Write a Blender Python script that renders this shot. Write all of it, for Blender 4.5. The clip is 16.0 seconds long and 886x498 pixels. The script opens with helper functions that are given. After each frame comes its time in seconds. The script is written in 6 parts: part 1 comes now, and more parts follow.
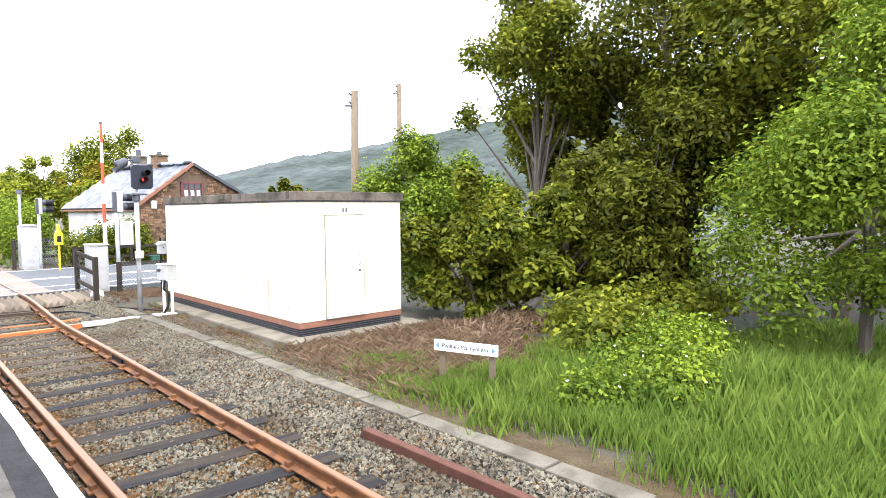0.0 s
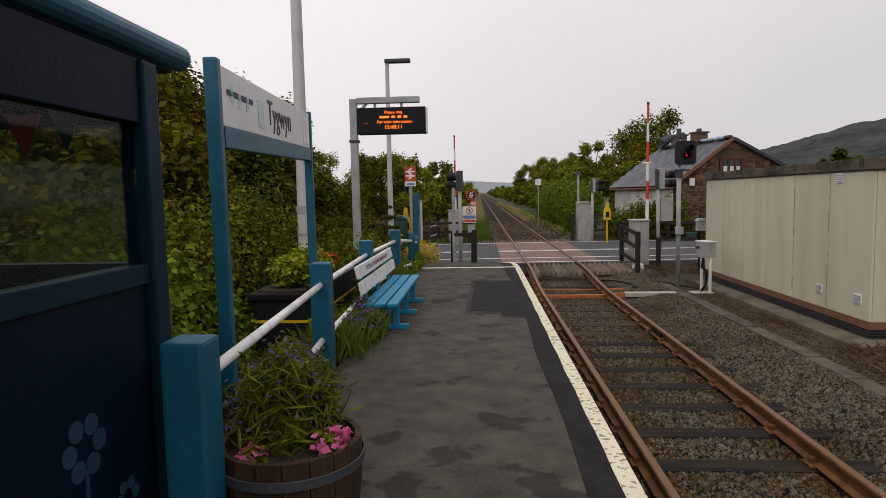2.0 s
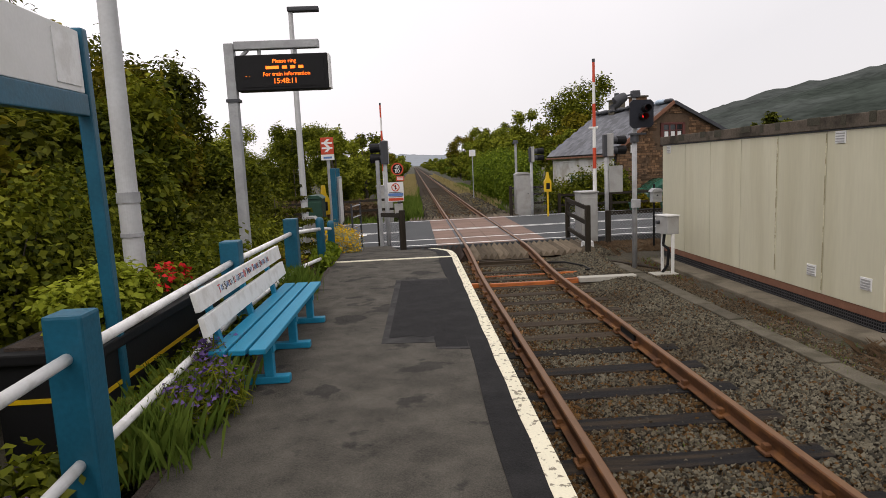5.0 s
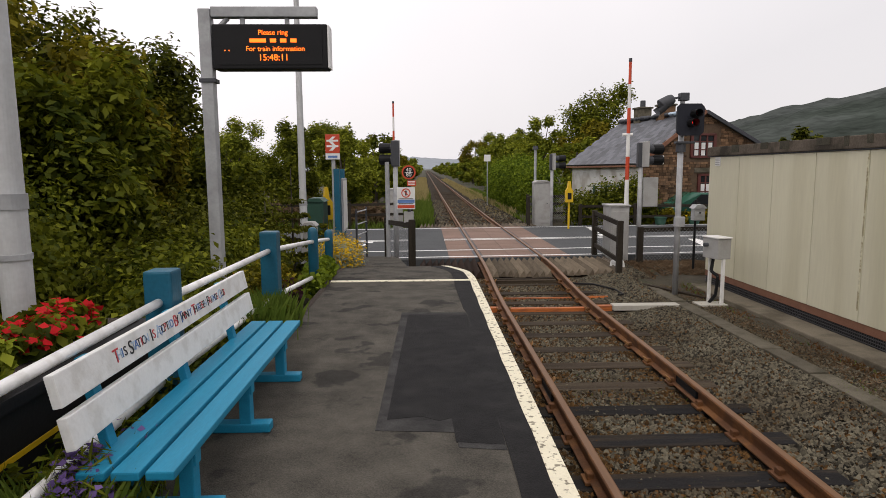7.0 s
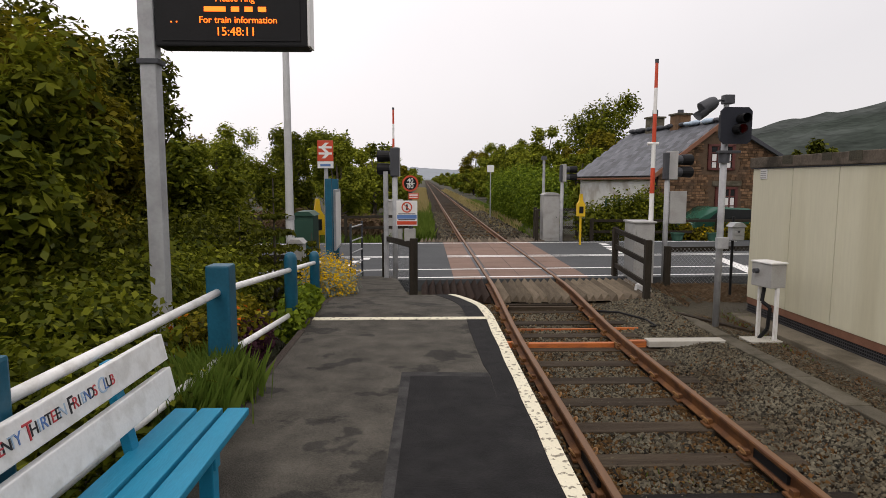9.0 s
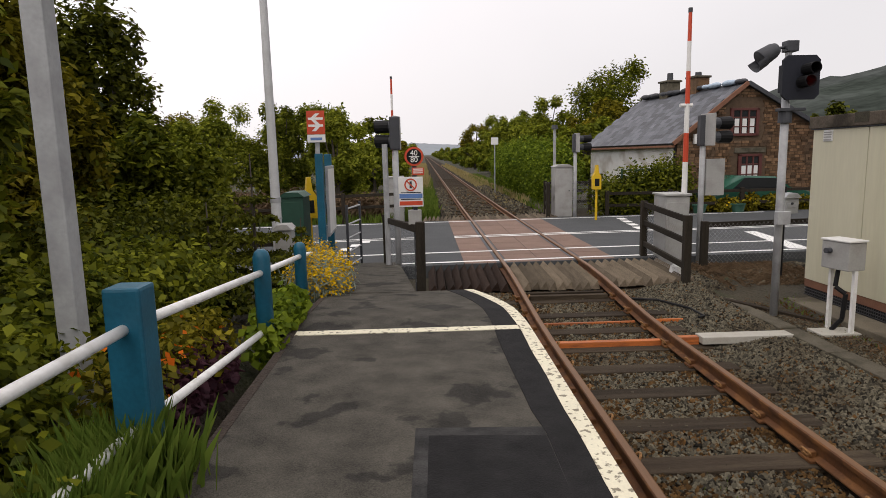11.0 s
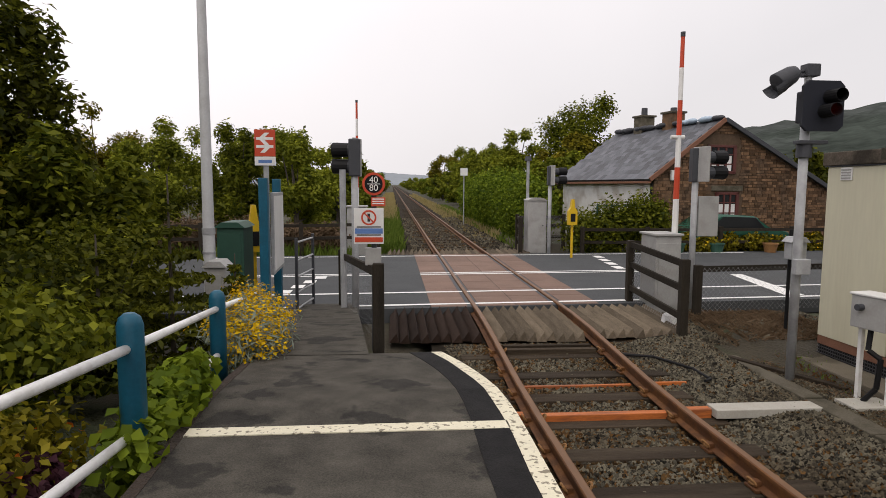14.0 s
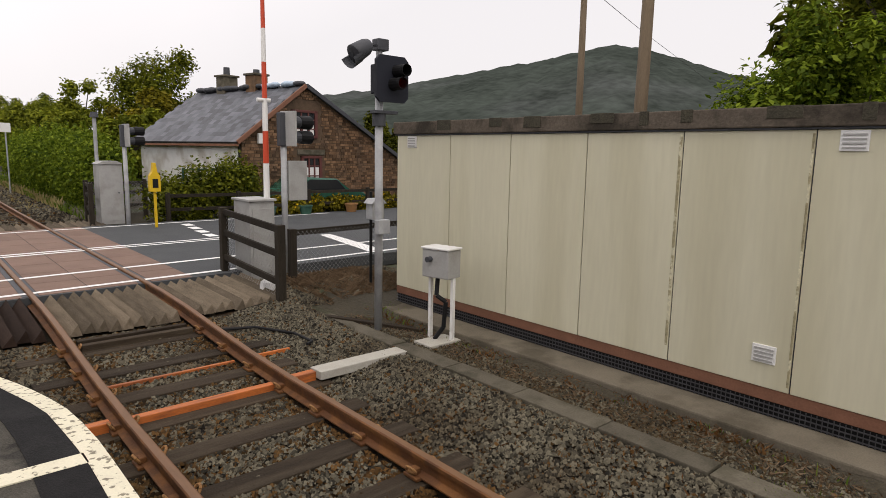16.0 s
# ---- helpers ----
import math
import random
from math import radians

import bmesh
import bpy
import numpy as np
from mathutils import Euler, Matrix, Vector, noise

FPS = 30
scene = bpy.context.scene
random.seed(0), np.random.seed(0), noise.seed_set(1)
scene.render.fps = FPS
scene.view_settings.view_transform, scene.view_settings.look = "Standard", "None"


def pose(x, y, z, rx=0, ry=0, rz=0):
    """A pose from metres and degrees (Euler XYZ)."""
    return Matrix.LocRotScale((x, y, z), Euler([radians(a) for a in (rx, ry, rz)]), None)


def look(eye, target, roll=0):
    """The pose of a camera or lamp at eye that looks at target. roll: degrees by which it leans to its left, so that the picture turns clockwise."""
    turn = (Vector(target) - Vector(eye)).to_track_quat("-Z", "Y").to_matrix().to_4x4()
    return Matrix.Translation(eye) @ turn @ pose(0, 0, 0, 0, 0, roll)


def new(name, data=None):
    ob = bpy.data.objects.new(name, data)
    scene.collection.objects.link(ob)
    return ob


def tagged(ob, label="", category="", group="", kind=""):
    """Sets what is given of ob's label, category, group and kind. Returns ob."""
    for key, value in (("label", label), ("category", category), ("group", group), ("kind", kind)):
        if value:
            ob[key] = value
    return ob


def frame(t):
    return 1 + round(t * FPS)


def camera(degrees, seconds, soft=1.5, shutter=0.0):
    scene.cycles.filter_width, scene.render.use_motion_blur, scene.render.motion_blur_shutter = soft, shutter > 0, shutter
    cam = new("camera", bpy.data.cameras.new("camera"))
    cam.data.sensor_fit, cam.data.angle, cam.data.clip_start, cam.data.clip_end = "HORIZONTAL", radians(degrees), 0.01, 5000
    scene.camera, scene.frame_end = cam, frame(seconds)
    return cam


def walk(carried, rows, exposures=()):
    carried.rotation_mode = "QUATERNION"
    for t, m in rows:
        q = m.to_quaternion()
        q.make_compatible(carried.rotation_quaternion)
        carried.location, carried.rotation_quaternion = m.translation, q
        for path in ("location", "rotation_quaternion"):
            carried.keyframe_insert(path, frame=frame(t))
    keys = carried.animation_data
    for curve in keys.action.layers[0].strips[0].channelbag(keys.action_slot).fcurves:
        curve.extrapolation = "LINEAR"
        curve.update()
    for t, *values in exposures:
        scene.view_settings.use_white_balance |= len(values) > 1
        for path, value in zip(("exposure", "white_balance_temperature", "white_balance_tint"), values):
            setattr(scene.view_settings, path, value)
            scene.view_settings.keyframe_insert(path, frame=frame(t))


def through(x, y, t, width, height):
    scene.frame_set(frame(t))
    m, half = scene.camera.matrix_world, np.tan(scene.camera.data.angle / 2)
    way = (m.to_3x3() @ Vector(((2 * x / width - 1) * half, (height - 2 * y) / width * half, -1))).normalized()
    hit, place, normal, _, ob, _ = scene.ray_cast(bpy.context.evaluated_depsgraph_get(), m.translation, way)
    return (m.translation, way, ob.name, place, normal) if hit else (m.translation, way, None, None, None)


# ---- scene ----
cam = camera(71.1, 16.0, soft=0.8)
PATH = [
    (0, (-2.17, -0.619, 2.309), (-0.81, 0.841, 2.182), -0.4),
    (0.5, (-2.047, -0.372, 2.199), (-1.289, 1.477, 2.11), 0.1),
    (1, (-2.057, -0.334, 2.236), (-1.665, 1.622, 2.096), -0.5),
    (1.5, (-2.112, -0.186, 2.238), (-1.974, 1.807, 2.13), -1.6),
    (2, (-2.152, 0.026, 2.23), (-2.273, 2.015, 2.058), -1.1),
    (2.5, (-2.108, 0.365, 2.212), (-2.235, 2.349, 1.988), -0.5),
    (3, (-2.128, 0.794, 2.206), (-2.108, 2.776, 1.94), -1.4),
    (3.5, (-2.057, 1.227, 2.182), (-2.047, 3.211, 1.931), -1.5),
    (4, (-2.015, 1.578, 2.22), (-1.983, 3.56, 1.958), -1.1),
    (4.2, (-2.037, 1.743, 2.212), (-1.95, 3.723, 1.95), -2.7),
    (6.3, (-2.002, 3.32, 2.261), (-1.996, 5.302, 1.996), 0.2),
    (6.5, (-2.019, 3.523, 2.246), (-2.024, 5.505, 1.981), 1.7),
    (7, (-2.066, 3.898, 2.241), (-2.01, 5.882, 1.991), -0.4),
    (7.5, (-2.067, 4.282, 2.248), (-2.029, 6.268, 2.018), -0.7),
    (8, (-2.104, 4.697, 2.253), (-2.048, 6.683, 2.026), 0.6),
    (8.5, (-2.163, 5.045, 2.267), (-2.013, 7.027, 2.047), -1.1),
    (9, (-2.139, 5.43, 2.254), (-2.079, 7.417, 2.037), 0.1),
    (9.2, (-2.16, 5.625, 2.235), (-2.098, 7.61, 2.003), 0.8),
    (11.3, (-2.228, 7.097, 2.202), (-2.181, 9.072, 1.892), -1.6),
    (11.5, (-2.187, 7.231, 2.196), (-2.164, 9.205, 1.876), -1.1),
    (12, (-2.143, 7.448, 2.196), (-2.129, 9.422, 1.874), 1.1),
    (12.5, (-2.138, 7.711, 2.196), (-2.073, 9.693, 1.932), 1.4),
    (13, (-2.113, 8.004, 2.166), (-2.094, 9.988, 1.914), 1.0),
    (13.5, (-2.126, 8.126, 2.206), (-2.133, 10.113, 1.979), 2.3),
    (14, (-2.158, 8.296, 2.193), (-1.994, 10.279, 1.993), 0.3),
    (14.5, (-2.158, 8.339, 2.184), (-1.856, 10.302, 1.954), -0.1),
    (15, (-2.146, 8.384, 2.2), (-1.535, 10.262, 1.887), -0.4),
    (15.5, (-2.082, 8.535, 2.202), (-1.242, 10.316, 1.855), -0.7),
    (16, (-2.034, 8.674, 2.22), (-0.726, 10.156, 1.917), 1.1),
]
EXPOSURES = [(0.0, 2.25, 6000, 10), (0.4, 1.8, 5750, 10), (0.8, 0.95, 5850, 10), (1.2, 0.2, 6300, 10), (1.6, -0.4, 6850, 12), (2.0, -0.45, 6850, 12), (2.5, -0.3, 6850, 12), (3.0, -0.15, 6850, 12), (3.5, -0.1, 6850, 12), (4.2, -0.08, 6850, 12), (9.0, -0.15, 6900, 12), (12.5, -0.1, 6900, 12), (14.0, -0.16, 6900, 12), (15.2, -0.18, 6950, 12), (16.0, 0.0, 6950, 12)]

walk(cam, [(t, look(eye, target, roll)) for t, eye, target, roll in PATH], EXPOSURES)

# ---- world and light: a bright overcast sky ----
world = bpy.data.worlds.new("overcast_sky")
scene.world = world
world.use_nodes = True
wn, wl = world.node_tree.nodes, world.node_tree.links
wn.clear()
w_out = wn.new("ShaderNodeOutputWorld")
w_bg = wn.new("ShaderNodeBackground")
w_sky = wn.new("ShaderNodeTexSky")
w_sky.sky_type, w_sky.sun_disc = "NISHITA", False
w_sky.sun_elevation, w_sky.sun_rotation = radians(52), radians(200)
w_sky.dust_density, w_sky.air_density = 6.0, 1.0
w_co = wn.new("ShaderNodeTexCoord")
w_sep = wn.new("ShaderNodeSeparateXYZ")
w_ramp = wn.new("ShaderNodeValToRGB")
w_ramp.color_ramp.elements[0].position, w_ramp.color_ramp.elements[0].color = 0.0, (9.7, 9.75, 10.35, 1)
w_ramp.color_ramp.elements[1].position, w_ramp.color_ramp.elements[1].color = 0.55, (13.6, 13.4, 14.1, 1)
w_noise = wn.new("ShaderNodeTexNoise")
w_noise.inputs["Scale"].default_value, w_noise.inputs["Detail"].default_value = 2.2, 5.0
w_add = wn.new("ShaderNodeMath")
w_add.operation = "MULTIPLY_ADD"
w_add.inputs[1].default_value = 0.25
w_mix = wn.new("ShaderNodeMixRGB")
w_mix.inputs[0].default_value = 0.88
wl.new(w_co.outputs["Generated"], w_sep.inputs[0])
wl.new(w_co.outputs["Generated"], w_noise.inputs["Vector"])
wl.new(w_noise.outputs["Fac"], w_add.inputs[0])
w_tilt = wn.new("ShaderNodeMath")
w_tilt.operation = "MULTIPLY_ADD"
w_tilt.inputs[1].default_value = -0.6
wl.new(w_sep.outputs["X"], w_tilt.inputs[0])
wl.new(w_sep.outputs["Z"], w_tilt.inputs[2])
wl.new(w_tilt.outputs[0], w_add.inputs[2])
wl.new(w_add.outputs[0], w_ramp.inputs[0])
wl.new(w_sky.outputs[0], w_mix.inputs[1])
wl.new(w_ramp.outputs[0], w_mix.inputs[2])
wl.new(w_mix.outputs[0], w_bg.inputs[0])
w_bg.inputs[1].default_value = 0.1
wl.new(w_bg.outputs[0], w_out.inputs[0])
sun = new("sun", bpy.data.lights.new("sun", "SUN"))
sun.data.energy, sun.data.angle, sun.data.color = 0.8, radians(25), (1.0, 0.97, 0.92)
sun.matrix_world = look((-12, -25, 45), (0, 0, 0))


# ---- materials ----
def mat(name, col, rough=0.8, metal=0.0, var=0.25, scale=6.0, fine=60.0, bump=0.3, stain=None, amount=0.5, stain_scale=1.5,
        island=0.0, spec=0.5, stretch=(1, 1, 1), dist=0.01, edge=0.14, start=0.48):
    """A surface with grain at two scales, optional stains of a second colour, and fine relief."""
    m = bpy.data.materials.new(name)
    m.use_nodes = True
    n, l = m.node_tree.nodes, m.node_tree.links
    b = n["Principled BSDF"]
    b.inputs["Roughness"].default_value, b.inputs["Metallic"].default_value = rough, metal
    b.inputs["Specular IOR Level"].default_value = spec
    co = n.new("ShaderNodeNewGeometry")
    mp = n.new("ShaderNodeMapping")
    mp.inputs["Scale"].default_value = stretch
    l.new(co.outputs["Position"], mp.inputs[0])
    big = n.new("ShaderNodeTexNoise")
    big.inputs["Scale"].default_value, big.inputs["Detail"].default_value = scale, 4.0
    small = n.new("ShaderNodeTexNoise")
    small.inputs["Scale"].default_value, small.inputs["Detail"].default_value = fine, 3.0
    l.new(mp.outputs[0], big.inputs["Vector"])
    l.new(mp.outputs[0], small.inputs["Vector"])
    add = n.new("ShaderNodeMath")
    add.operation = "ADD"
    l.new(big.outputs["Fac"], add.inputs[0])
    l.new(small.outputs["Fac"], add.inputs[1])
    ramp = n.new("ShaderNodeMapRange")
    ramp.inputs["From Min"].default_value, ramp.inputs["From Max"].default_value = 0.6, 1.4
    ramp.inputs["To Min"].default_value, ramp.inputs["To Max"].default_value = 1 - var, 1 + var
    l.new(add.outputs[0], ramp.inputs["Value"])
    last = ramp.outputs[0]
    if island:
        obj = n.new("ShaderNodeObjectInfo")
        two = n.new("ShaderNodeMath")
        two.operation = "ADD"
        l.new(co.outputs["Random Per Island"], two.inputs[0])
        l.new(obj.outputs["Random"], two.inputs[1])
        frac = n.new("ShaderNodeMath")
        frac.operation = "FRACT"
        l.new(two.outputs[0], frac.inputs[0])
        r2 = n.new("ShaderNodeMapRange")
        r2.inputs["To Min"].default_value, r2.inputs["To Max"].default_value = 1 - island, 1 + island
        l.new(frac.outputs[0], r2.inputs["Value"])
        mul = n.new("ShaderNodeMath")
        mul.operation = "MULTIPLY"
        l.new(last, mul.inputs[0])
        l.new(r2.outputs[0], mul.inputs[1])
        last = mul.outputs[0]
    base = n.new("ShaderNodeMixRGB")
    base.inputs[0].default_value = 0.0
    base.inputs[1].default_value = (*col, 1)
    if stain:
        base.inputs[2].default_value = (*stain, 1)
        sn = n.new("ShaderNodeTexNoise")
        sn.inputs["Scale"].default_value, sn.inputs["Detail"].default_value = stain_scale, 6.0
        l.new(mp.outputs[0], sn.inputs["Vector"])
        sr = n.new("ShaderNodeMapRange")
        sr.inputs["From Min"].default_value, sr.inputs["From Max"].default_value = start, start + edge
        sr.inputs["To Max"].default_value = amount
        l.new(sn.outputs["Fac"], sr.inputs["Value"])
        l.new(sr.outputs[0], base.inputs[0])
    vm = n.new("ShaderNodeVectorMath")
    vm.operation = "SCALE"
    l.new(base.outputs[0], vm.inputs[0])
    l.new(last, vm.inputs["Scale"])
    l.new(vm.outputs[0], b.inputs["Base Color"])
    if bump:
        bp = n.new("ShaderNodeBump")
        bp.inputs["Strength"].default_value, bp.inputs["Distance"].default_value = bump, dist
        l.new(small.outputs["Fac"], bp.inputs["Height"])
        l.new(bp.outputs[0], b.inputs["Normal"])
    return m


def leaf_mat(name, col, col2, through=0.3):
    """Leaves that vary one by one between two colours, the spread painting in shading contrast, and let some light
    through.
    """
    m = bpy.data.materials.new(name)
    m.use_nodes = True
    n, l = m.node_tree.nodes, m.node_tree.links
    n.clear()
    out = n.new("ShaderNodeOutputMaterial")
    geo = n.new("ShaderNodeNewGeometry")
    # Clump-sized noise paints lit and shaded clumps into the leaf colour.
    big = n.new("ShaderNodeTexNoise")
    big.inputs["Scale"].default_value, big.inputs["Detail"].default_value = 1.3, 3.0
    l.new(geo.outputs["Position"], big.inputs["Vector"])
    av = n.new("ShaderNodeMath")
    av.operation = "MULTIPLY_ADD"
    av.inputs[1].default_value = 0.6
    l.new(geo.outputs["Random Per Island"], av.inputs[0])
    sb = n.new("ShaderNodeMath")
    sb.operation = "SUBTRACT"
    sb.inputs[1].default_value = 0.28
    l.new(big.outputs["Fac"], sb.inputs[0])
    l.new(sb.outputs[0], av.inputs[2])
    mix = n.new("ShaderNodeMixRGB")
    mix.inputs[1].default_value, mix.inputs[2].default_value = (*col, 1), (*col2, 1)
    # Power curve favours the dark end, painting foliage shade into the colour.
    few = n.new("ShaderNodeMath")
    few.operation, few.use_clamp = "POWER", True
    few.inputs[1].default_value = 1.6
    av.use_clamp = True
    l.new(av.outputs[0], few.inputs[0])
    l.new(few.outputs[0], mix.inputs[0])
    d = n.new("ShaderNodeBsdfDiffuse")
    t = n.new("ShaderNodeBsdfTranslucent")
    g = n.new("ShaderNodeBsdfGlossy")
    g.inputs["Roughness"].default_value = 0.45
    g.inputs["Color"].default_value = (0.5, 0.5, 0.5, 1)
    s1, s2 = n.new("ShaderNodeMixShader"), n.new("ShaderNodeMixShader")
    s1.inputs[0].default_value, s2.inputs[0].default_value = through, 0.012
    l.new(mix.outputs[0], d.inputs[0])
    l.new(mix.outputs[0], t.inputs[0])
    l.new(d.outputs[0], s1.inputs[1])
    l.new(t.outputs[0], s1.inputs[2])
    l.new(s1.outputs[0], s2.inputs[1])
    l.new(g.outputs[0], s2.inputs[2])
    l.new(s2.outputs[0], out.inputs[0])
    return m


def glow(name, col, strength):
    m = bpy.data.materials.new(name)
    m.use_nodes = True
    b = m.node_tree.nodes["Principled BSDF"]
    b.inputs["Base Color"].default_value = (*col, 1)
    b.inputs["Emission Color"].default_value, b.inputs["Emission Strength"].default_value = (*col, 1), strength
    return m


def glass(name, tint=(0.6, 0.64, 0.63)):
    m = bpy.data.materials.new(name)
    m.use_nodes = True
    n, l = m.node_tree.nodes, m.node_tree.links
    n.clear()
    out = n.new("ShaderNodeOutputMaterial")
    tr, gl = n.new("ShaderNodeBsdfTransparent"), n.new("ShaderNodeBsdfGlossy")
    tr.inputs[0].default_value = (*tint, 1)
    gl.inputs["Roughness"].default_value = 0.03
    mx = n.new("ShaderNodeMixShader")
    mx.inputs[0].default_value = 0.02
    l.new(tr.outputs[0], mx.inputs[1])
    l.new(gl.outputs[0], mx.inputs[2])
    l.new(mx.outputs[0], out.inputs[0])
    return m


M_TARMAC = mat("platform_tarmac", (0.073, 0.067, 0.0555), 0.85, var=0.65, scale=5, fine=150, bump=0.9, stain=(0.02, 0.019, 0.0175), amount=0.7, stain_scale=2.6, edge=0.035, start=0.58, spec=0.18)
M_TARMAC2 = mat("new_tarmac", (0.0145, 0.014, 0.0145), 0.85, var=0.5, scale=8, fine=130, bump=0.6, stain=(0.027, 0.0265, 0.026), amount=0.4, stain_scale=3.5, spec=0.15)
M_PATCHRIM = mat("bitumen_margin", (0.045, 0.044, 0.043), 0.85, var=0.5, scale=9, fine=120, bump=0.6, stain=(0.018, 0.018, 0.018), amount=0.7, stain_scale=5, spec=0.15)
M_ROAD = mat("road_asphalt", (0.062, 0.066, 0.069), 0.85, var=0.2, scale=1.5, fine=150, bump=0.3, spec=0.25)
M_ROADRED = mat("crossing_panel_rubber", (0.19, 0.125, 0.098), 0.85, var=0.22, scale=2, fine=90, bump=0.3, island=0.1, spec=0.25)
M_WHITELINE = mat("white_line_paint", (0.7, 0.655, 0.5), 0.75, var=0.1, scale=5, fine=80, bump=0.25, stain=(0.1, 0.08, 0.048), amount=0.8, stain_scale=30, edge=0.05, start=0.57)
M_ROADLINE = mat("road_line_paint", (0.78, 0.78, 0.76), 0.7, var=0.08, scale=5, fine=80, bump=0.2)
M_BALLAST = mat("ballast_bed", (0.024, 0.019, 0.013), 0.95, var=0.5, scale=4, fine=55, bump=1.0, stain=(0.045, 0.024, 0.01), amount=0.6, stain_scale=2.0, dist=0.03, spec=0.15)
M_STONE = mat("ballast_stone", (0.082, 0.073, 0.052), 0.9, var=0.25, scale=2.2, fine=110, bump=0.3, island=0.9, stain=(0.042, 0.031, 0.018), amount=0.7, stain_scale=0.9, spec=0.18)
M_STONERUST = mat("rust_stained_ballast", (0.07, 0.037, 0.013), 0.95, var=0.3, scale=3, fine=110, bump=0.3, island=0.75, stain=(0.04, 0.027, 0.012), amount=0.6, stain_scale=1.4, spec=0.12)
M_RAIL = mat("rusty_rail", (0.105, 0.04, 0.012), 0.75, metal=0.1, var=0.35, scale=6, fine=90, bump=0.3, stain=(0.19, 0.078, 0.02), amount=0.7, stain_scale=5)
M_RAILTOP = mat("worn_rail_head", (0.165, 0.082, 0.036), 0.52, metal=0.25, var=0.25, scale=4, fine=120, bump=0.1, stretch=(8, 1, 1))
M_SLEEPER = mat("dark_sleeper_timber", (0.0125, 0.0118, 0.012), 0.85, var=0.4, scale=5, fine=50, bump=0.7, island=0.3, stretch=(0.3, 3, 3), spec=0.15, stain=(0.04, 0.028, 0.016), amount=0.5, stain_scale=2.5)
M_SLEEPER2 = mat("weathered_sleeper_timber", (0.04, 0.029, 0.019), 0.9, var=0.45, scale=5, fine=50, bump=0.8, island=0.3, stretch=(0.3, 3, 3), spec=0.2, stain=(0.07, 0.054, 0.036), amount=0.6, stain_scale=3)
M_CLIP = mat("orange_rusted_clip", (0.26, 0.13, 0.045), 0.8, var=0.3, bump=0.3)
M_ORANGE = mat("orange_painted_board", (0.47, 0.13, 0.025), 0.6, var=0.35, scale=4, fine=50, bump=0.3, stretch=(0.4, 3, 3), stain=(0.2, 0.06, 0.02), amount=0.7, stain_scale=5)
M_CONC = mat("pale_concrete", (0.15, 0.13, 0.098), 0.95, var=0.25, scale=3, fine=70, bump=0.5, stain=(0.07, 0.06, 0.042), amount=0.75, stain_scale=2.0, spec=0.2)
M_CONC2 = mat("weathered_trough_concrete", (0.105, 0.093, 0.07), 0.95, var=0.3, scale=4, fine=60, bump=0.6, stain=(0.055, 0.05, 0.034), amount=0.75, stain_scale=3, island=0.18, spec=0.2)
M_CONCW = mat("white_concrete_duct", (0.4, 0.385, 0.34), 0.85, var=0.15, scale=5, fine=60, bump=0.3, stain=(0.3, 0.28, 0.24), amount=0.5, stain_scale=5)
M_SHED = mat("cream_shed_panel", (0.61, 0.585, 0.44), 0.6, var=0.06, scale=1.2, fine=25, bump=0.08, stain=(0.47, 0.44, 0.3), amount=0.5, stain_scale=1.4, stretch=(1, 1, 0.12), island=0.03)
M_SHEDROOF = mat("mossy_roof_fascia", (0.115, 0.095, 0.075), 0.95, var=0.35, scale=4, fine=40, bump=0.5, stain=(0.035, 0.03, 0.023), amount=0.9, stain_scale=2.2, spec=0.2)
M_SHEDMOSS = mat("dark_roof_moss", (0.05, 0.045, 0.03), 0.98, var=0.4, scale=9, fine=50, bump=0.8)
M_PLINTH = mat("brown_plinth", (0.19, 0.085, 0.05), 0.8, var=0.2, bump=0.3)
M_GRILLE = mat("dark_grille", (0.05, 0.05, 0.055), 0.6, var=0.2, bump=0.1)
M_TEAL = mat("teal_gloss_paint", (0.008, 0.1, 0.165), 0.45, var=0.18, scale=8, fine=50, bump=0.12, stain=(0.007, 0.07, 0.11), amount=0.6, stain_scale=4, spec=0.35)
M_TEALB = mat("bright_teal_bench_paint", (0.008, 0.215, 0.36), 0.5, var=0.14, scale=6, fine=60, bump=0.15, stretch=(3, 0.4, 3), spec=0.3)
# Teal darkened so that the shelter's shade sits in the colour.
M_TEALSHADE = mat("shaded_teal_shelter_paint", (0.002, 0.02, 0.036), 0.5, var=0.2, scale=6, fine=50, bump=0.1, spec=0.15)
M_NAVY = mat("dark_blue_shelter_paint", (0.0015, 0.008, 0.02), 0.5, var=0.2, scale=5, fine=50, bump=0.1, spec=0.12)
M_WHITE = mat("white_gloss_paint", (0.8, 0.8, 0.79), 0.4, var=0.06, scale=10, fine=60, bump=0.15, stain=(0.5, 0.48, 0.44), amount=0.4, stain_scale=9)
M_SIGN = mat("white_sign_face", (0.74, 0.74, 0.73), 0.45, var=0.05, bump=0.05, stain=(0.6, 0.6, 0.57), amount=0.4, stain_scale=3)
M_BLACKTXT = mat("black_lettering", (0.015, 0.015, 0.02), 0.5, var=0.05, bump=0)
M_REDTXT = mat("red_lettering", (0.5, 0.05, 0.06), 0.5, var=0.1, bump=0)
M_BLUETXT = mat("blue_lettering", (0.1, 0.2, 0.45), 0.5, var=0.1, bump=0)
M_LBLUE = mat("light_blue_lettering", (0.4, 0.52, 0.66), 0.5, var=0.1, bump=0)
M_PALEBLUE = mat("pale_blue_picture", (0.55, 0.68, 0.72), 0.6, var=0.1, bump=0)
M_BLUEPIC = mat("blue_painted_flower", (0.008, 0.04, 0.085), 0.6, var=0.2, bump=0)
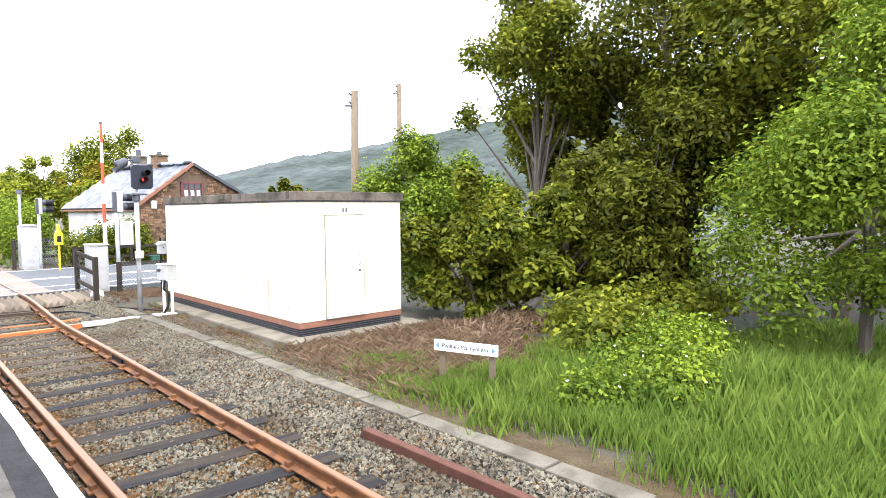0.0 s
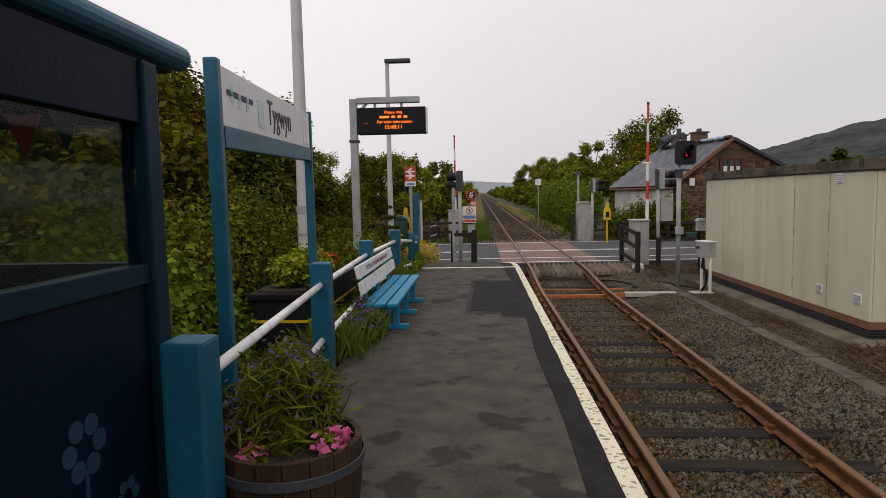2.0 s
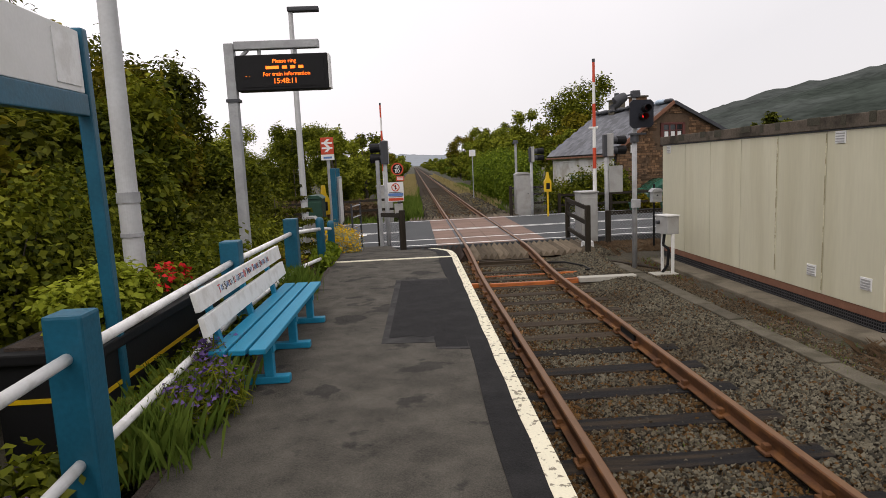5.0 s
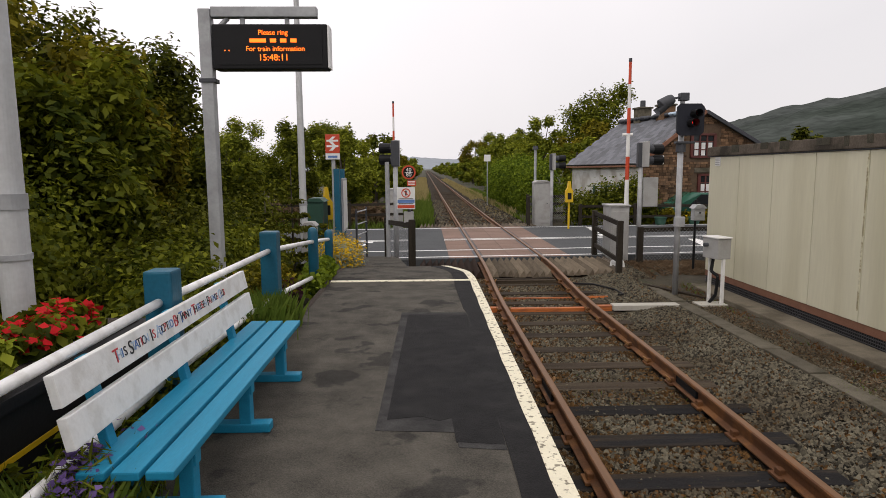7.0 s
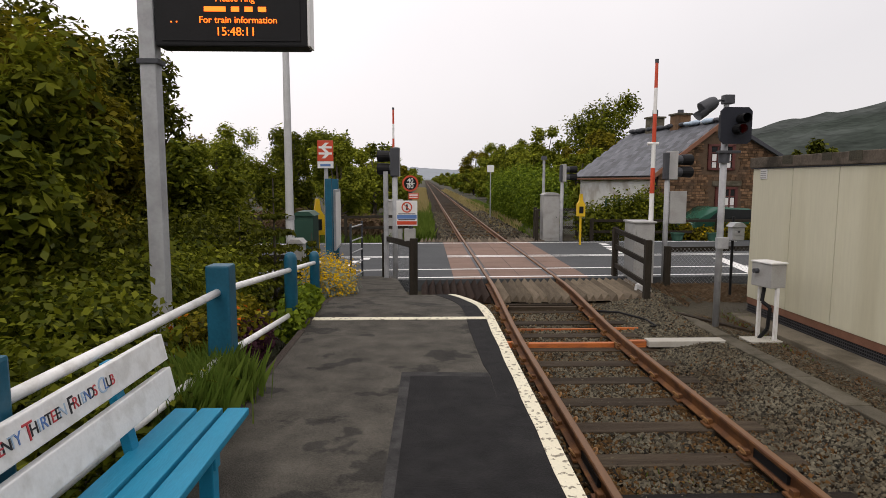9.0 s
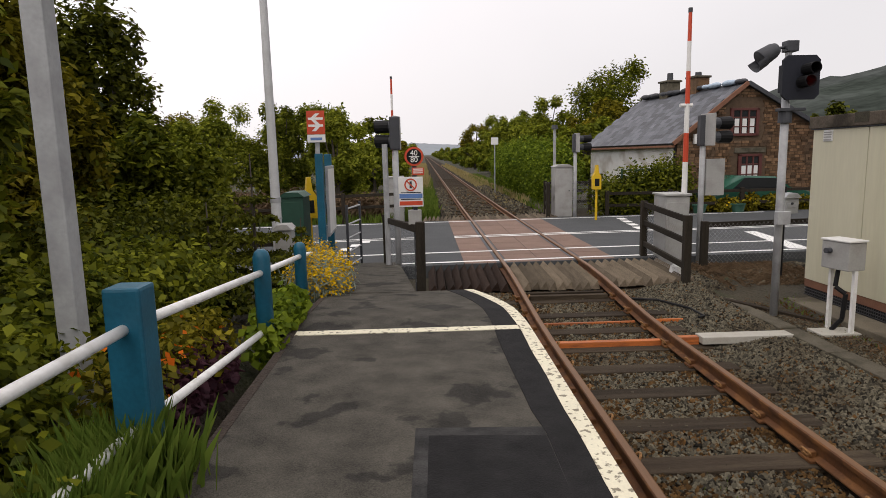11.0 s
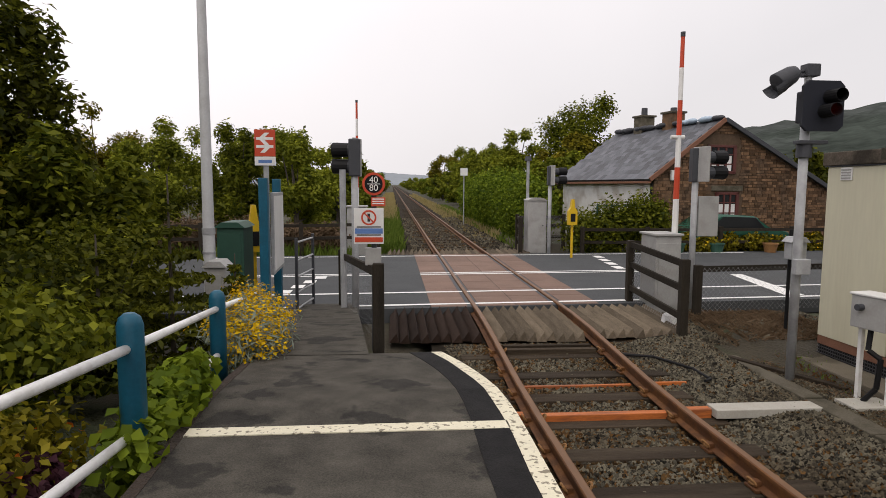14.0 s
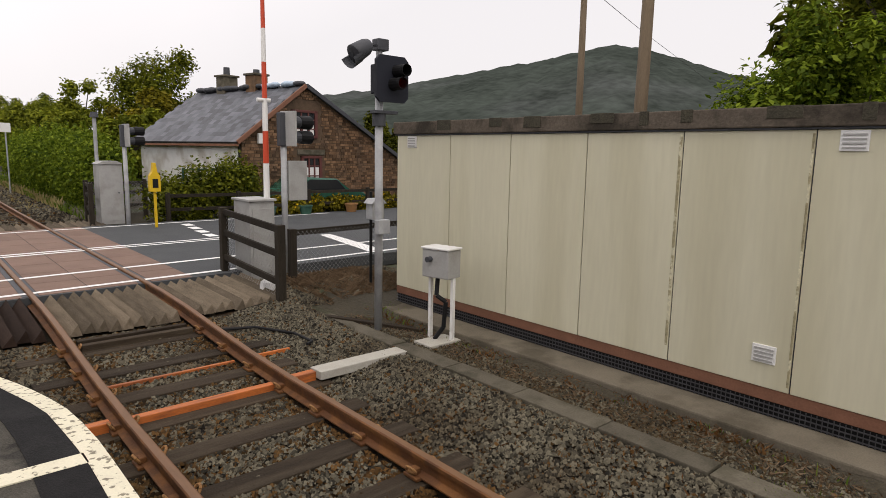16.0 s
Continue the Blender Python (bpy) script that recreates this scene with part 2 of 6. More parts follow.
M_STEEL = mat("galvanised_steel", (0.36, 0.37, 0.38), 0.5, metal=0.0, var=0.15, scale=6, fine=40, bump=0.1, stain=(0.24, 0.24, 0.25), amount=0.5, stain_scale=5)
M_LAMPGREY = mat("pale_grey_lamp_column", (0.52, 0.53, 0.54), 0.5, var=0.1, scale=3, fine=40, bump=0.1, stain=(0.38, 0.38, 0.38), amount=0.5, stain_scale=3)
M_GREYBOX = mat("grey_equipment_paint", (0.36, 0.36, 0.35), 0.6, var=0.1, scale=4, fine=40, bump=0.1, stain=(0.25, 0.24, 0.22), amount=0.5, stain_scale=3)
M_GREYDK = mat("dark_grey_housing", (0.045, 0.048, 0.056), 0.65, var=0.15, bump=0.1)
M_SIGNAL = mat("blue_black_signal_paint", (0.017, 0.019, 0.027), 0.6, var=0.15, bump=0.1, spec=0.25)
M_BLACK = mat("black_plastic", (0.01, 0.01, 0.011), 0.6, spec=0.2, var=0.15, bump=0.1)
M_DARKWOOD = mat("dark_fence_timber", (0.03, 0.025, 0.019), 0.9, var=0.4, scale=6, fine=60, bump=0.6, stretch=(3, 3, 0.4), island=0.2, spec=0.15)
M_TIMBER = mat("grey_guard_timber", (0.155, 0.125, 0.09), 0.95, var=0.4, scale=5, fine=45, bump=0.6, stretch=(3, 0.4, 3), island=0.35, spec=0.15)
M_TIMBERDK = mat("dark_guard_timber", (0.032, 0.02, 0.015), 0.9, var=0.4, scale=5, fine=45, bump=0.6, stretch=(3, 0.4, 3), island=0.35, spec=0.15)
M_POLE = mat("wooden_pole", (0.12, 0.088, 0.055), 0.9, var=0.25, scale=4, fine=40, bump=0.5, stretch=(3, 3, 0.3))
M_RED = mat("red_paint", (0.55, 0.06, 0.02), 0.5, var=0.1, bump=0.1)
M_BARWHITE = mat("barrier_white", (0.74, 0.74, 0.72), 0.5, var=0.06, bump=0.1)
M_YELLOW = mat("yellow_plastic", (0.65, 0.42, 0.01), 0.5, var=0.1, bump=0.1)
M_GREENBOX = mat("dark_green_cabinet_paint", (0.02, 0.075, 0.05), 0.55, var=0.15, bump=0.1)
M_BRICK = mat("sandstone_block", (0.165, 0.098, 0.056), 0.95, var=0.35, scale=5, fine=40, bump=0.6, island=0.55, stain=(0.085, 0.062, 0.045), amount=0.6, stain_scale=1.6, spec=0.2)
M_MORTAR = mat("lime_mortar", (0.11, 0.075, 0.05), 0.95, var=0.3, bump=0.5, spec=0.2)
M_SLATE = mat("grey_slate", (0.084, 0.089, 0.103), 0.6, var=0.25, scale=4, fine=40, bump=0.3, island=0.45)
M_MOSS = mat("damp_joint_stain", (0.34, 0.3, 0.18), 0.95, var=0.4, scale=5, fine=40, bump=0.3, stain=(0.56, 0.53, 0.38), amount=0.95, stain_scale=5, edge=0.04)
M_RENDER = mat("peeling_white_render", (0.7, 0.7, 0.68), 0.9, var=0.1, bump=0.3, stain=(0.35, 0.3, 0.24), amount=0.6, stain_scale=1.5)
M_MAROON = mat("maroon_window_frame", (0.1, 0.025, 0.02), 0.5, var=0.15, bump=0.1)
M_PANE = glass("window_pane", (0.8, 0.84, 0.82))
M_PANEDARK = mat("dark_window_glass", (0.02, 0.022, 0.025), 0.06, var=0.1, bump=0, spec=0.6)
M_CAR = mat("green_car_paint", (0.02, 0.09, 0.06), 0.25, var=0.05, bump=0, spec=0.6)
M_SACK = mat("pale_blue_sacks", (0.38, 0.48, 0.58), 0.7, var=0.25, bump=0.3)
M_BARREL = mat("oak_barrel_stave", (0.045, 0.026, 0.014), 0.8, var=0.4, scale=5, fine=50, bump=0.5, stretch=(3, 3, 0.4), island=0.3, spec=0.25)
M_SOIL = mat("dark_soil", (0.045, 0.032, 0.024), 0.98, var=0.4, scale=9, fine=50, bump=1.0, dist=0.03)
M_GROUND = mat("rough_ground", (0.045, 0.037, 0.022), 0.98, var=0.4, scale=1.3, fine=30, bump=1.0, stain=(0.035, 0.048, 0.014), amount=0.9, stain_scale=0.5, dist=0.04)
M_DIRT = mat("brown_yard_dirt", (0.058, 0.041, 0.021), 0.98, var=0.45, scale=3, fine=50, bump=1.0, stain=(0.085, 0.066, 0.04), amount=0.6, stain_scale=2, dist=0.03, spec=0.15)
# Greyed base and paler blotches put low mist into the hill's colour.
M_HILL = mat("wooded_hill_painted_mist", (0.044, 0.053, 0.046), 1.0, var=0.5, scale=0.02, fine=0.14, bump=0, stain=(0.08, 0.087, 0.085), amount=0.6, stain_scale=0.006, spec=0.0)
# Pale blue-grey base carries the distance haze; no mist is modelled.
M_HILLFAR = mat("haze_painted_hill", (0.26, 0.285, 0.31), 1.0, var=0.1, scale=0.01, fine=0.06, bump=0, spec=0.0)
M_BARK = mat("tree_bark", (0.075, 0.062, 0.048), 0.95, var=0.35, scale=6, fine=40, bump=0.8, stretch=(2, 2, 0.4))
M_RUSTBAR = mat("rusted_scrap_rail", (0.07, 0.03, 0.02), 0.85, var=0.35, bump=0.5, spec=0.2)
M_LED = glow("amber_led", (1.0, 0.16, 0.01), 2.2)
M_SIGRED = glow("red_signal_lamp", (1.0, 0.015, 0.01), 1.5)
M_DARKLENS = mat("dark_red_lens", (0.06, 0.006, 0.006), 0.1, var=0.05, bump=0)
M_PINK = leaf_mat("pink_petals", (0.6, 0.08, 0.25), (0.7, 0.25, 0.4))
M_REDFL = leaf_mat("red_petals", (0.5, 0.01, 0.015), (0.65, 0.04, 0.04))
M_LAV = leaf_mat("lavender_flowers", (0.09, 0.055, 0.18), (0.22, 0.14, 0.35))
M_YELFL = leaf_mat("yellow_flowers", (0.6, 0.36, 0.008), (0.75, 0.52, 0.02))
M_ORFL = leaf_mat("orange_flowers", (0.6, 0.12, 0.01), (0.65, 0.2, 0.02))
M_PURPLE = leaf_mat("purple_leaves", (0.05, 0.02, 0.03), (0.09, 0.035, 0.045))
M_LEAF = leaf_mat("mid_green_leaves", (0.026, 0.042, 0.004), (0.25, 0.26, 0.021))
M_LEAFY = leaf_mat("light_yellow_green_leaves", (0.06, 0.082, 0.008), (0.36, 0.38, 0.036))
# Also used on far lineside trees, where its lightness stands in for haze.
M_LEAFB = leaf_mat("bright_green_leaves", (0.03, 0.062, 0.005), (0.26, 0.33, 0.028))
M_LEAFD = leaf_mat("dark_green_leaves", (0.015, 0.023, 0.003), (0.17, 0.175, 0.016))
M_LEAFO = leaf_mat("olive_leaves", (0.032, 0.036, 0.003), (0.34, 0.28, 0.022))
M_LIME = leaf_mat("lime_leaves", (0.16, 0.2, 0.015), (0.38, 0.4, 0.04))
M_GRASS = leaf_mat("green_grass", (0.075, 0.125, 0.018), (0.19, 0.25, 0.045))
M_LITTER = leaf_mat("brown_leaf_litter", (0.085, 0.038, 0.014), (0.2, 0.105, 0.04))
M_STRAW = leaf_mat("dry_grass", (0.3, 0.24, 0.1), (0.42, 0.35, 0.17))
M_DEAD = leaf_mat("dead_bracken", (0.1, 0.064, 0.037), (0.25, 0.175, 0.11))
M_GREYLEAF = leaf_mat("silver_leaves", (0.2, 0.24, 0.18), (0.3, 0.34, 0.28))


# ---- building helpers ----
def link_bm(name, bm, material, smooth=False):
    me = bpy.data.meshes.new(name)
    bmesh.ops.recalc_face_normals(bm, faces=bm.faces)
    bm.to_mesh(me)
    bm.free()
    if smooth:
        for p in me.polygons:
            p.use_smooth = len(p.vertices) < 5
    me.materials.append(material)
    return me


def part(name, bm, material, parent, label="", smooth=False):
    """Links a bmesh as one mesh object under a thing or a part."""
    ob = new(name, link_bm(name, bm, material, smooth))
    ob.parent = parent
    if label:
        ob["label"] = label
    return ob


def thing(name, m, label, category, group="", kind=""):
    ob = new(name)
    ob.empty_display_size = 0.1
    ob.matrix_basis = m if isinstance(m, Matrix) else Matrix.Translation(m)
    return tagged(ob, label, category, group, kind)


def solo(name, bm, material, label, category, group="", kind="", m=None, smooth=False):
    ob = new(name, link_bm(name, bm, material, smooth))
    if m is not None:
        ob.matrix_basis = m if isinstance(m, Matrix) else Matrix.Translation(m)
    return tagged(ob, label, category, group, kind)


def box(x0, x1, y0, y1, z0, z1, bevel=0.0, bm=None, m=None):
    """A box between two corners, with bevelled edges, into bm."""
    own = bmesh.new()
    bmesh.ops.create_cube(own, size=1.0)
    for v in own.verts:
        v.co = Vector((x0 + (v.co.x + 0.5) * (x1 - x0), y0 + (v.co.y + 0.5) * (y1 - y0), z0 + (v.co.z + 0.5) * (z1 - z0)))
    if bevel:
        bmesh.ops.bevel(own, geom=list(own.edges), offset=bevel, segments=2, affect="EDGES", profile=0.6)
    if m is not None:
        bmesh.ops.transform(own, matrix=m, verts=own.verts)
    return merge(own, bm)


def merge(own, bm):
    if bm is None:
        return own
    me = bpy.data.meshes.new("tmp")
    own.to_mesh(me)
    own.free()
    bm.from_mesh(me)
    bpy.data.meshes.remove(me)
    return bm


def rod(a, b, r, r2=None, seg=12, bm=None, caps=True):
    """A round bar from a to b."""
    a, b = Vector(a), Vector(b)
    own = bmesh.new()
    bmesh.ops.create_cone(own, cap_ends=caps, segments=seg, radius1=r, radius2=r if r2 is None else r2, depth=(b - a).length)
    q = (b - a).to_track_quat("Z", "Y").to_matrix().to_4x4()
    bmesh.ops.transform(own, matrix=Matrix.Translation((a + b) / 2) @ q, verts=own.verts)
    return merge(own, bm)


def tube(points, r, seg=10, bm=None):
    for a, b in zip(points, points[1:]):
        bm = rod(a, b, r, seg=seg, bm=bm)
    return bm


def lathe(profile, seg=24, bm=None, caps=True):
    """A turned shape from (radius, height) pairs."""
    own = bmesh.new()
    rings = []
    for r, z in profile:
        rings.append([own.verts.new((r * math.cos(2 * math.pi * i / seg), r * math.sin(2 * math.pi * i / seg), z)) for i in range(seg)])
    for a, b in zip(rings, rings[1:]):
        for i in range(seg):
            own.faces.new((a[i], a[(i + 1) % seg], b[(i + 1) % seg], b[i]))
    if caps and profile[0][0] > 0.001:
        own.faces.new(rings[0][::-1])
    if caps and profile[-1][0] > 0.001:
        own.faces.new(rings[-1])
    return merge(own, bm)


def extrude_poly(pts, axis, lo, hi, bm=None):
    """A prism of a flat outline: pts lie in the two other axes."""
    own = bmesh.new()

    def at(p, w):
        return {"x": (w, p[0], p[1]), "y": (p[0], w, p[1]), "z": (p[0], p[1], w)}[axis]
    a = [own.verts.new(at(p, lo)) for p in pts]
    b = [own.verts.new(at(p, hi)) for p in pts]
    own.faces.new(a)
    own.faces.new(b[::-1])
    for i in range(len(pts)):
        j = (i + 1) % len(pts)
        own.faces.new((a[i], b[i], b[j], a[j]))
    return merge(own, bm)


def words(text, size, m, material, parent, name="lettering", depth=0.002, align="CENTER"):
    cu = bpy.data.curves.new(name, "FONT")
    cu.body, cu.size, cu.extrude, cu.align_x, cu.align_y = text, size, depth, align, "CENTER"
    cu.materials.append(material)
    ob = new(name, cu)
    ob.parent, ob.matrix_basis = parent, m
    return ob


def mesh_np(name, verts, faces, material, mats=None, index=None):
    """A mesh from arrays of vertices and of equal-sided faces."""
    me = bpy.data.meshes.new(name)
    k = faces.shape[1]
    me.vertices.add(len(verts))
    me.vertices.foreach_set("co", np.ascontiguousarray(verts, dtype=np.float32).ravel())
    me.loops.add(faces.size)
    me.loops.foreach_set("vertex_index", np.ascontiguousarray(faces, dtype=np.int32).ravel())
    me.polygons.add(len(faces))
    me.polygons.foreach_set("loop_start", np.arange(0, faces.size, k, dtype=np.int32))
    for mm in ([material] if mats is None else mats):
        me.materials.append(mm)
    if index is not None:
        me.polygons.foreach_set("material_index", np.asarray(index, dtype=np.int32))
    me.update(calc_edges=True)
    me.validate()
    return me


def ground_z(x, y):
    """The height of the track at y, which rises a little to the crossing and on."""
    s = np.clip((np.asarray(y, float) - 14) / 4.2, 0, 1)
    return 0.18 * s * s * (3 - 2 * s) + np.maximum(np.asarray(y, float) - 32, 0) * 0.004

# ---- large structure: ground, road, platform, track ----
PLAT, EDGE_X, BACK_X = 0.87, -1.43, -3.25


def terrain(x, y):
    z = ground_z(x, y) - 0.16
    z = z + np.where(x < -1.2, -0.1, 0.0)
    # the planted bank behind the platform
    bank = np.clip((-3.1 - x) / 0.3, 0, 1) * np.clip((x + 7.5) / 3.0, 0, 1) * np.clip((17.5 - y) / 6.0, 0, 1)
    z = z + 0.98 * bank
    # the yard round the shed
    z = z + np.where((x > 2.9) & (y < 17.5), 0.08, 0.0)
    # the land falls away behind the shed
    z = z - 0.5 * np.clip((x - 6.5) / 4, 0, 1) * np.clip((22 - y) / 4, 0, 1)
    # the trench that holds the ballast
    z = np.where((x > -1.75) & (x < 2.2), ground_z(x, y) - 0.5, z)
    return z


def axis(lo, hi, fine_lo, fine_hi, step):
    mid = np.arange(fine_lo, fine_hi, step)
    out, s, v = [], step, fine_hi
    while v < hi:
        out.append(v)
        s *= 1.25
        v += s
    back, s, v = [], step, fine_lo - step
    while v > lo:
        back.append(v)
        s *= 1.25
        v -= s
    return np.array(back[::-1] + list(mid) + out + [hi])


gx, gy = axis(-2500, 2500, -9, 9, 0.3), axis(-1500, 4000, -4, 34, 0.4)
X, Y = np.meshgrid(gx, gy)
Z = terrain(X, Y)
rs = np.random.RandomState(3)
Z = Z + np.where((abs(X) > 2.8) & (abs(X) < 60), rs.normal(0, 0.025, Z.shape), rs.normal(0, 0.006, Z.shape))
roadmask = (Y > 18.6) & (Y < 27.6)
Z = np.where(roadmask, ground_z(X, Y) - 0.3, Z)
nx = len(gx)
ii = (np.arange(len(gy) - 1)[:, None] * nx + np.arange(nx - 1)[None]).ravel()
ground = new("ground", mesh_np("ground", np.stack([X, Y, Z], -1).reshape(-1, 3), np.stack([ii, ii + 1, ii + nx + 1, ii + nx], 1), M_GROUND))
tagged(ground, "rough grassy earth round the line", "ground", kind="structure")


def strip(name, xs0, xs1, ys, lift, material, label, category, drop=0.12):
    """A sheet with thickness that follows the track's height, between two lines of x, along ys."""
    bm = bmesh.new()
    tops, bots = [], []
    for y, a, b in zip(ys, xs0, xs1):
        z = float(ground_z(0, y)) + lift
        row = [(a + (b - a) * k / 4, y) for k in range(5)]
        tops.append([bm.verts.new((px, py, z)) for px, py in row])
        bots.append([bm.verts.new((px, py, z - drop)) for px, py in row])
    for i in range(len(ys) - 1):
        for k in range(4):
            bm.faces.new((tops[i][k], tops[i][k + 1], tops[i + 1][k + 1], tops[i + 1][k]))
        bm.faces.new((tops[i][0], tops[i + 1][0], bots[i + 1][0], bots[i][0]))
        bm.faces.new((tops[i][4], bots[i][4], bots[i + 1][4], tops[i + 1][4]))
    for r, q in ((tops[0], bots[0]), (tops[-1], bots[-1])):
        bm.faces.new(r + q[::-1])
    return solo(name, bm, material, label, category, kind="structure")


# road across the line, a little askew
ROAD_Z = 0.15


def road_y(x, y):
    """Places across the road keep to its slight slant."""
    return y + 0.06 * x


bm = bmesh.new()
rx = [-90, -40, -20, -10, -5, -2, 0, 2, 5, 10, 20, 40, 90]
for lo, hi in ((18.75, 27.0),):
    a = [bm.verts.new((x, road_y(x, lo), ROAD_Z - 0.004)) for x in rx]
    b = [bm.verts.new((x, road_y(x, hi), ROAD_Z - 0.004)) for x in rx]
    c = [bm.verts.new((x, road_y(x, lo) - 0.02, ROAD_Z - 0.25)) for x in rx]
    d = [bm.verts.new((x, road_y(x, hi) + 0.02, ROAD_Z - 0.25)) for x in rx]
    for i in range(len(rx) - 1):
        bm.faces.new((a[i], a[i + 1], b[i + 1], b[i]))
        bm.faces.new((c[i], c[i + 1], a[i + 1], a[i]))
        bm.faces.new((b[i], b[i + 1], d[i + 1], d[i]))
road = solo("road", bm, M_ROAD, "grey asphalt road across the railway", "road", kind="structure")


def road_mark(x0, x1, y0, y1, slant=None):
    bm = bmesh.new()
    s = 0.06 if slant is None else slant
    vs = [bm.verts.new((x, y + s * (x - x0 if slant else x), ROAD_Z + 0.006)) for x, y in ((x0, y0), (x1, y0), (x1, y1), (x0, y1))]
    bm.faces.new(vs)
    part("road_marking", bm, M_ROADLINE, road)


for y in (18.95, 20.2, 26.5):
    road_mark(-9, 9, y, y + 0.12)
for y in (22.62, 22.86):
    road_mark(-14, -2.4, y, y + 0.1)
    road_mark(-1.5, 14, y, y + 0.1)
for k in range(4):
    road_mark(-4.35 + 0.16 * k, -4.1 + 0.16 * k, 20.4 + 0.62 * k, 20.8 + 0.62 * k)
for k in range(4):
    road_mark(3.5 + 0.1 * k, 3.75 + 0.1 * k, 23.2 + 0.8 * k, 23.7 + 0.8 * k)
bm = bmesh.new()
vs = [bm.verts.new((x, y, ROAD_Z + 0.007)) for x, y in ((5.35, 19.45), (5.75, 19.45), (6.15, 22.3), (5.85, 22.3))]
bm.faces.new(vs)
part("road_marking", bm, M_ROADLINE, road)

# crossing deck of brown rubber panels, laid between and beside the rails
deck = thing("crossing_deck", (0, 0, 0), "worn brown rubber crossing panels between the rails", "crossing deck", kind="structure")
for lo, hi in ((-1.5, -0.86), (-0.66, 0.0), (0.0, 0.66), (0.86, 1.5)):
    for k in range(9):
        y0 = 18.8 + k * 0.91
        ym = 0.06 * (lo + hi) / 2
        part("crossing_panel", box(lo + 0.006, hi - 0.006, y0 + ym + 0.006, y0 + ym + 0.9, ROAD_Z - 0.1, ROAD_Z + 0.003, 0.004), M_ROADRED, deck)
for y in (18.95, 20.2, 22.62, 22.86, 26.5):
    for lo, hi in ((-1.5, -0.86), (-0.66, 0.66), (0.86, 1.5)):
        bm = bmesh.new()
        bm.faces.new([bm.verts.new((x, road_y(x, yy), ROAD_Z + 0.0085)) for x, yy in ((lo, y), (hi, y), (hi, y + 0.11), (lo, y + 0.11))])
        part("road_marking", bm, M_ROADLINE, deck)

for lo, hi in ((-0.86, -0.66), (0.66, 0.86)):
    part("flangeway", box(lo, hi, 18.8 + 0.03 * (lo + hi), 26.95 + 0.03 * (lo + hi), ROAD_Z - 0.1, ROAD_Z + 0.001), M_GREYDK, deck, "dark gap beside the rail")

# platform: a raised body with tarmac top, darker edge strip, white lines and a ramp to the crossing
plat = thing("platform", (0, 0, 0), "low tarmac station platform with a white painted edge", "platform", kind="structure")


def plat_edge(y):
    """The track-side edge; it swings away towards the ramp's foot."""
    s = np.clip((y - 11.6) / 2.5, 0, 1)
    return EDGE_X - 0.45 * s ** 1.8


def plat_back(y):
    return BACK_X - 0.05 * np.clip((y - 11) / 3, 0, 1)


def plat_z(y):
    s = np.clip((y - 12.2) / 7.0, 0, 1)
    return PLAT + (ROAD_Z - PLAT) * s ** 1.1


def plat_sheet(name, ys, left, right, lift, thick, material, label="", cols=6):
    bm = bmesh.new()
    tops, bots = [], []
    for y in ys:
        a, b = left(y), right(y)
        tops.append([bm.verts.new((a + (b - a) * k / cols, y, plat_z(y) + lift)) for k in range(cols + 1)])
        bots.append([bm.verts.new((a + (b - a) * k / cols, y, plat_z(y) + lift - thick)) for k in range(cols + 1)])
    for i in range(len(ys) - 1):
        for k in range(cols):
            bm.faces.new((tops[i][k], tops[i][k + 1], tops[i + 1][k + 1], tops[i + 1][k]))
        bm.faces.new((tops[i][0], tops[i + 1][0], bots[i + 1][0], bots[i][0]))
        bm.faces.new((tops[i][cols], bots[i][cols], bots[i + 1][cols], tops[i + 1][cols]))
    for r, q in ((tops[0], bots[0]), (tops[-1], bots[-1])):
        bm.faces.new(r + q[::-1])
    return part(name, bm, material, plat, label)


YS = list(np.arange(-6, 13.6, 0.25)) + [13.6]
plat_sheet("platform_body", YS, plat_back, lambda y: plat_edge(y) - 0.02, -0.05, 1.2, M_CONC2)
plat_sheet("platform_surface", YS, plat_back, plat_edge, 0.0, 0.05, M_TARMAC)
plat_sheet("edge_strip", YS, lambda y: plat_edge(y) - (0.25 if y < 9.8 else 0.275) + 0.012 * math.sin(y * 2.1), lambda y: plat_edge(y) - 0.082, 0.004, 0.01, M_TARMAC2, "darker relaid tarmac strip", 1)
plat_sheet("edge_line", YS, lambda y: plat_edge(y) - 0.088 - 0.004 * math.sin(y * 7), lambda y: plat_edge(y) + 0.004, 0.006, 0.02, M_WHITELINE, "worn white painted edge line", 1)
plat_sheet("cross_line", [11.55, 11.62, 11.66], plat_back, lambda y: plat_edge(y) - 0.08, 0.006, 0.012, M_WHITELINE, "worn white line across the platform", 3)
bm = extrude_poly([(-2.345, 7.06), (-1.92, 7.02), (-1.91, 6.84), (-1.672, 6.8), (-1.672, 9.8), (-2.305, 9.83)], "z", PLAT, PLAT + 0.0035)
part("patch_margin", bm, M_PATCHRIM, plat, "grey bitumen margin round the repair")
bm = extrude_poly([(-2.29, 7.2), (-2.1, 7.24), (-2.0, 7.17), (-1.93, 7.21), (-1.92, 6.9), (-1.675, 6.86), (-1.675, 9.7), (-2.24, 9.74)], "z", PLAT, PLAT + 0.005)
part("tarmac_patch", bm, M_TARMAC2, plat, "black rectangular tarmac repair patch")
plat_sheet("back_kerb", YS[10:-2], lambda y: plat_back(y) - 0.06, lambda y: plat_back(y), 0.004, 0.2, M_SOIL, "", 1)
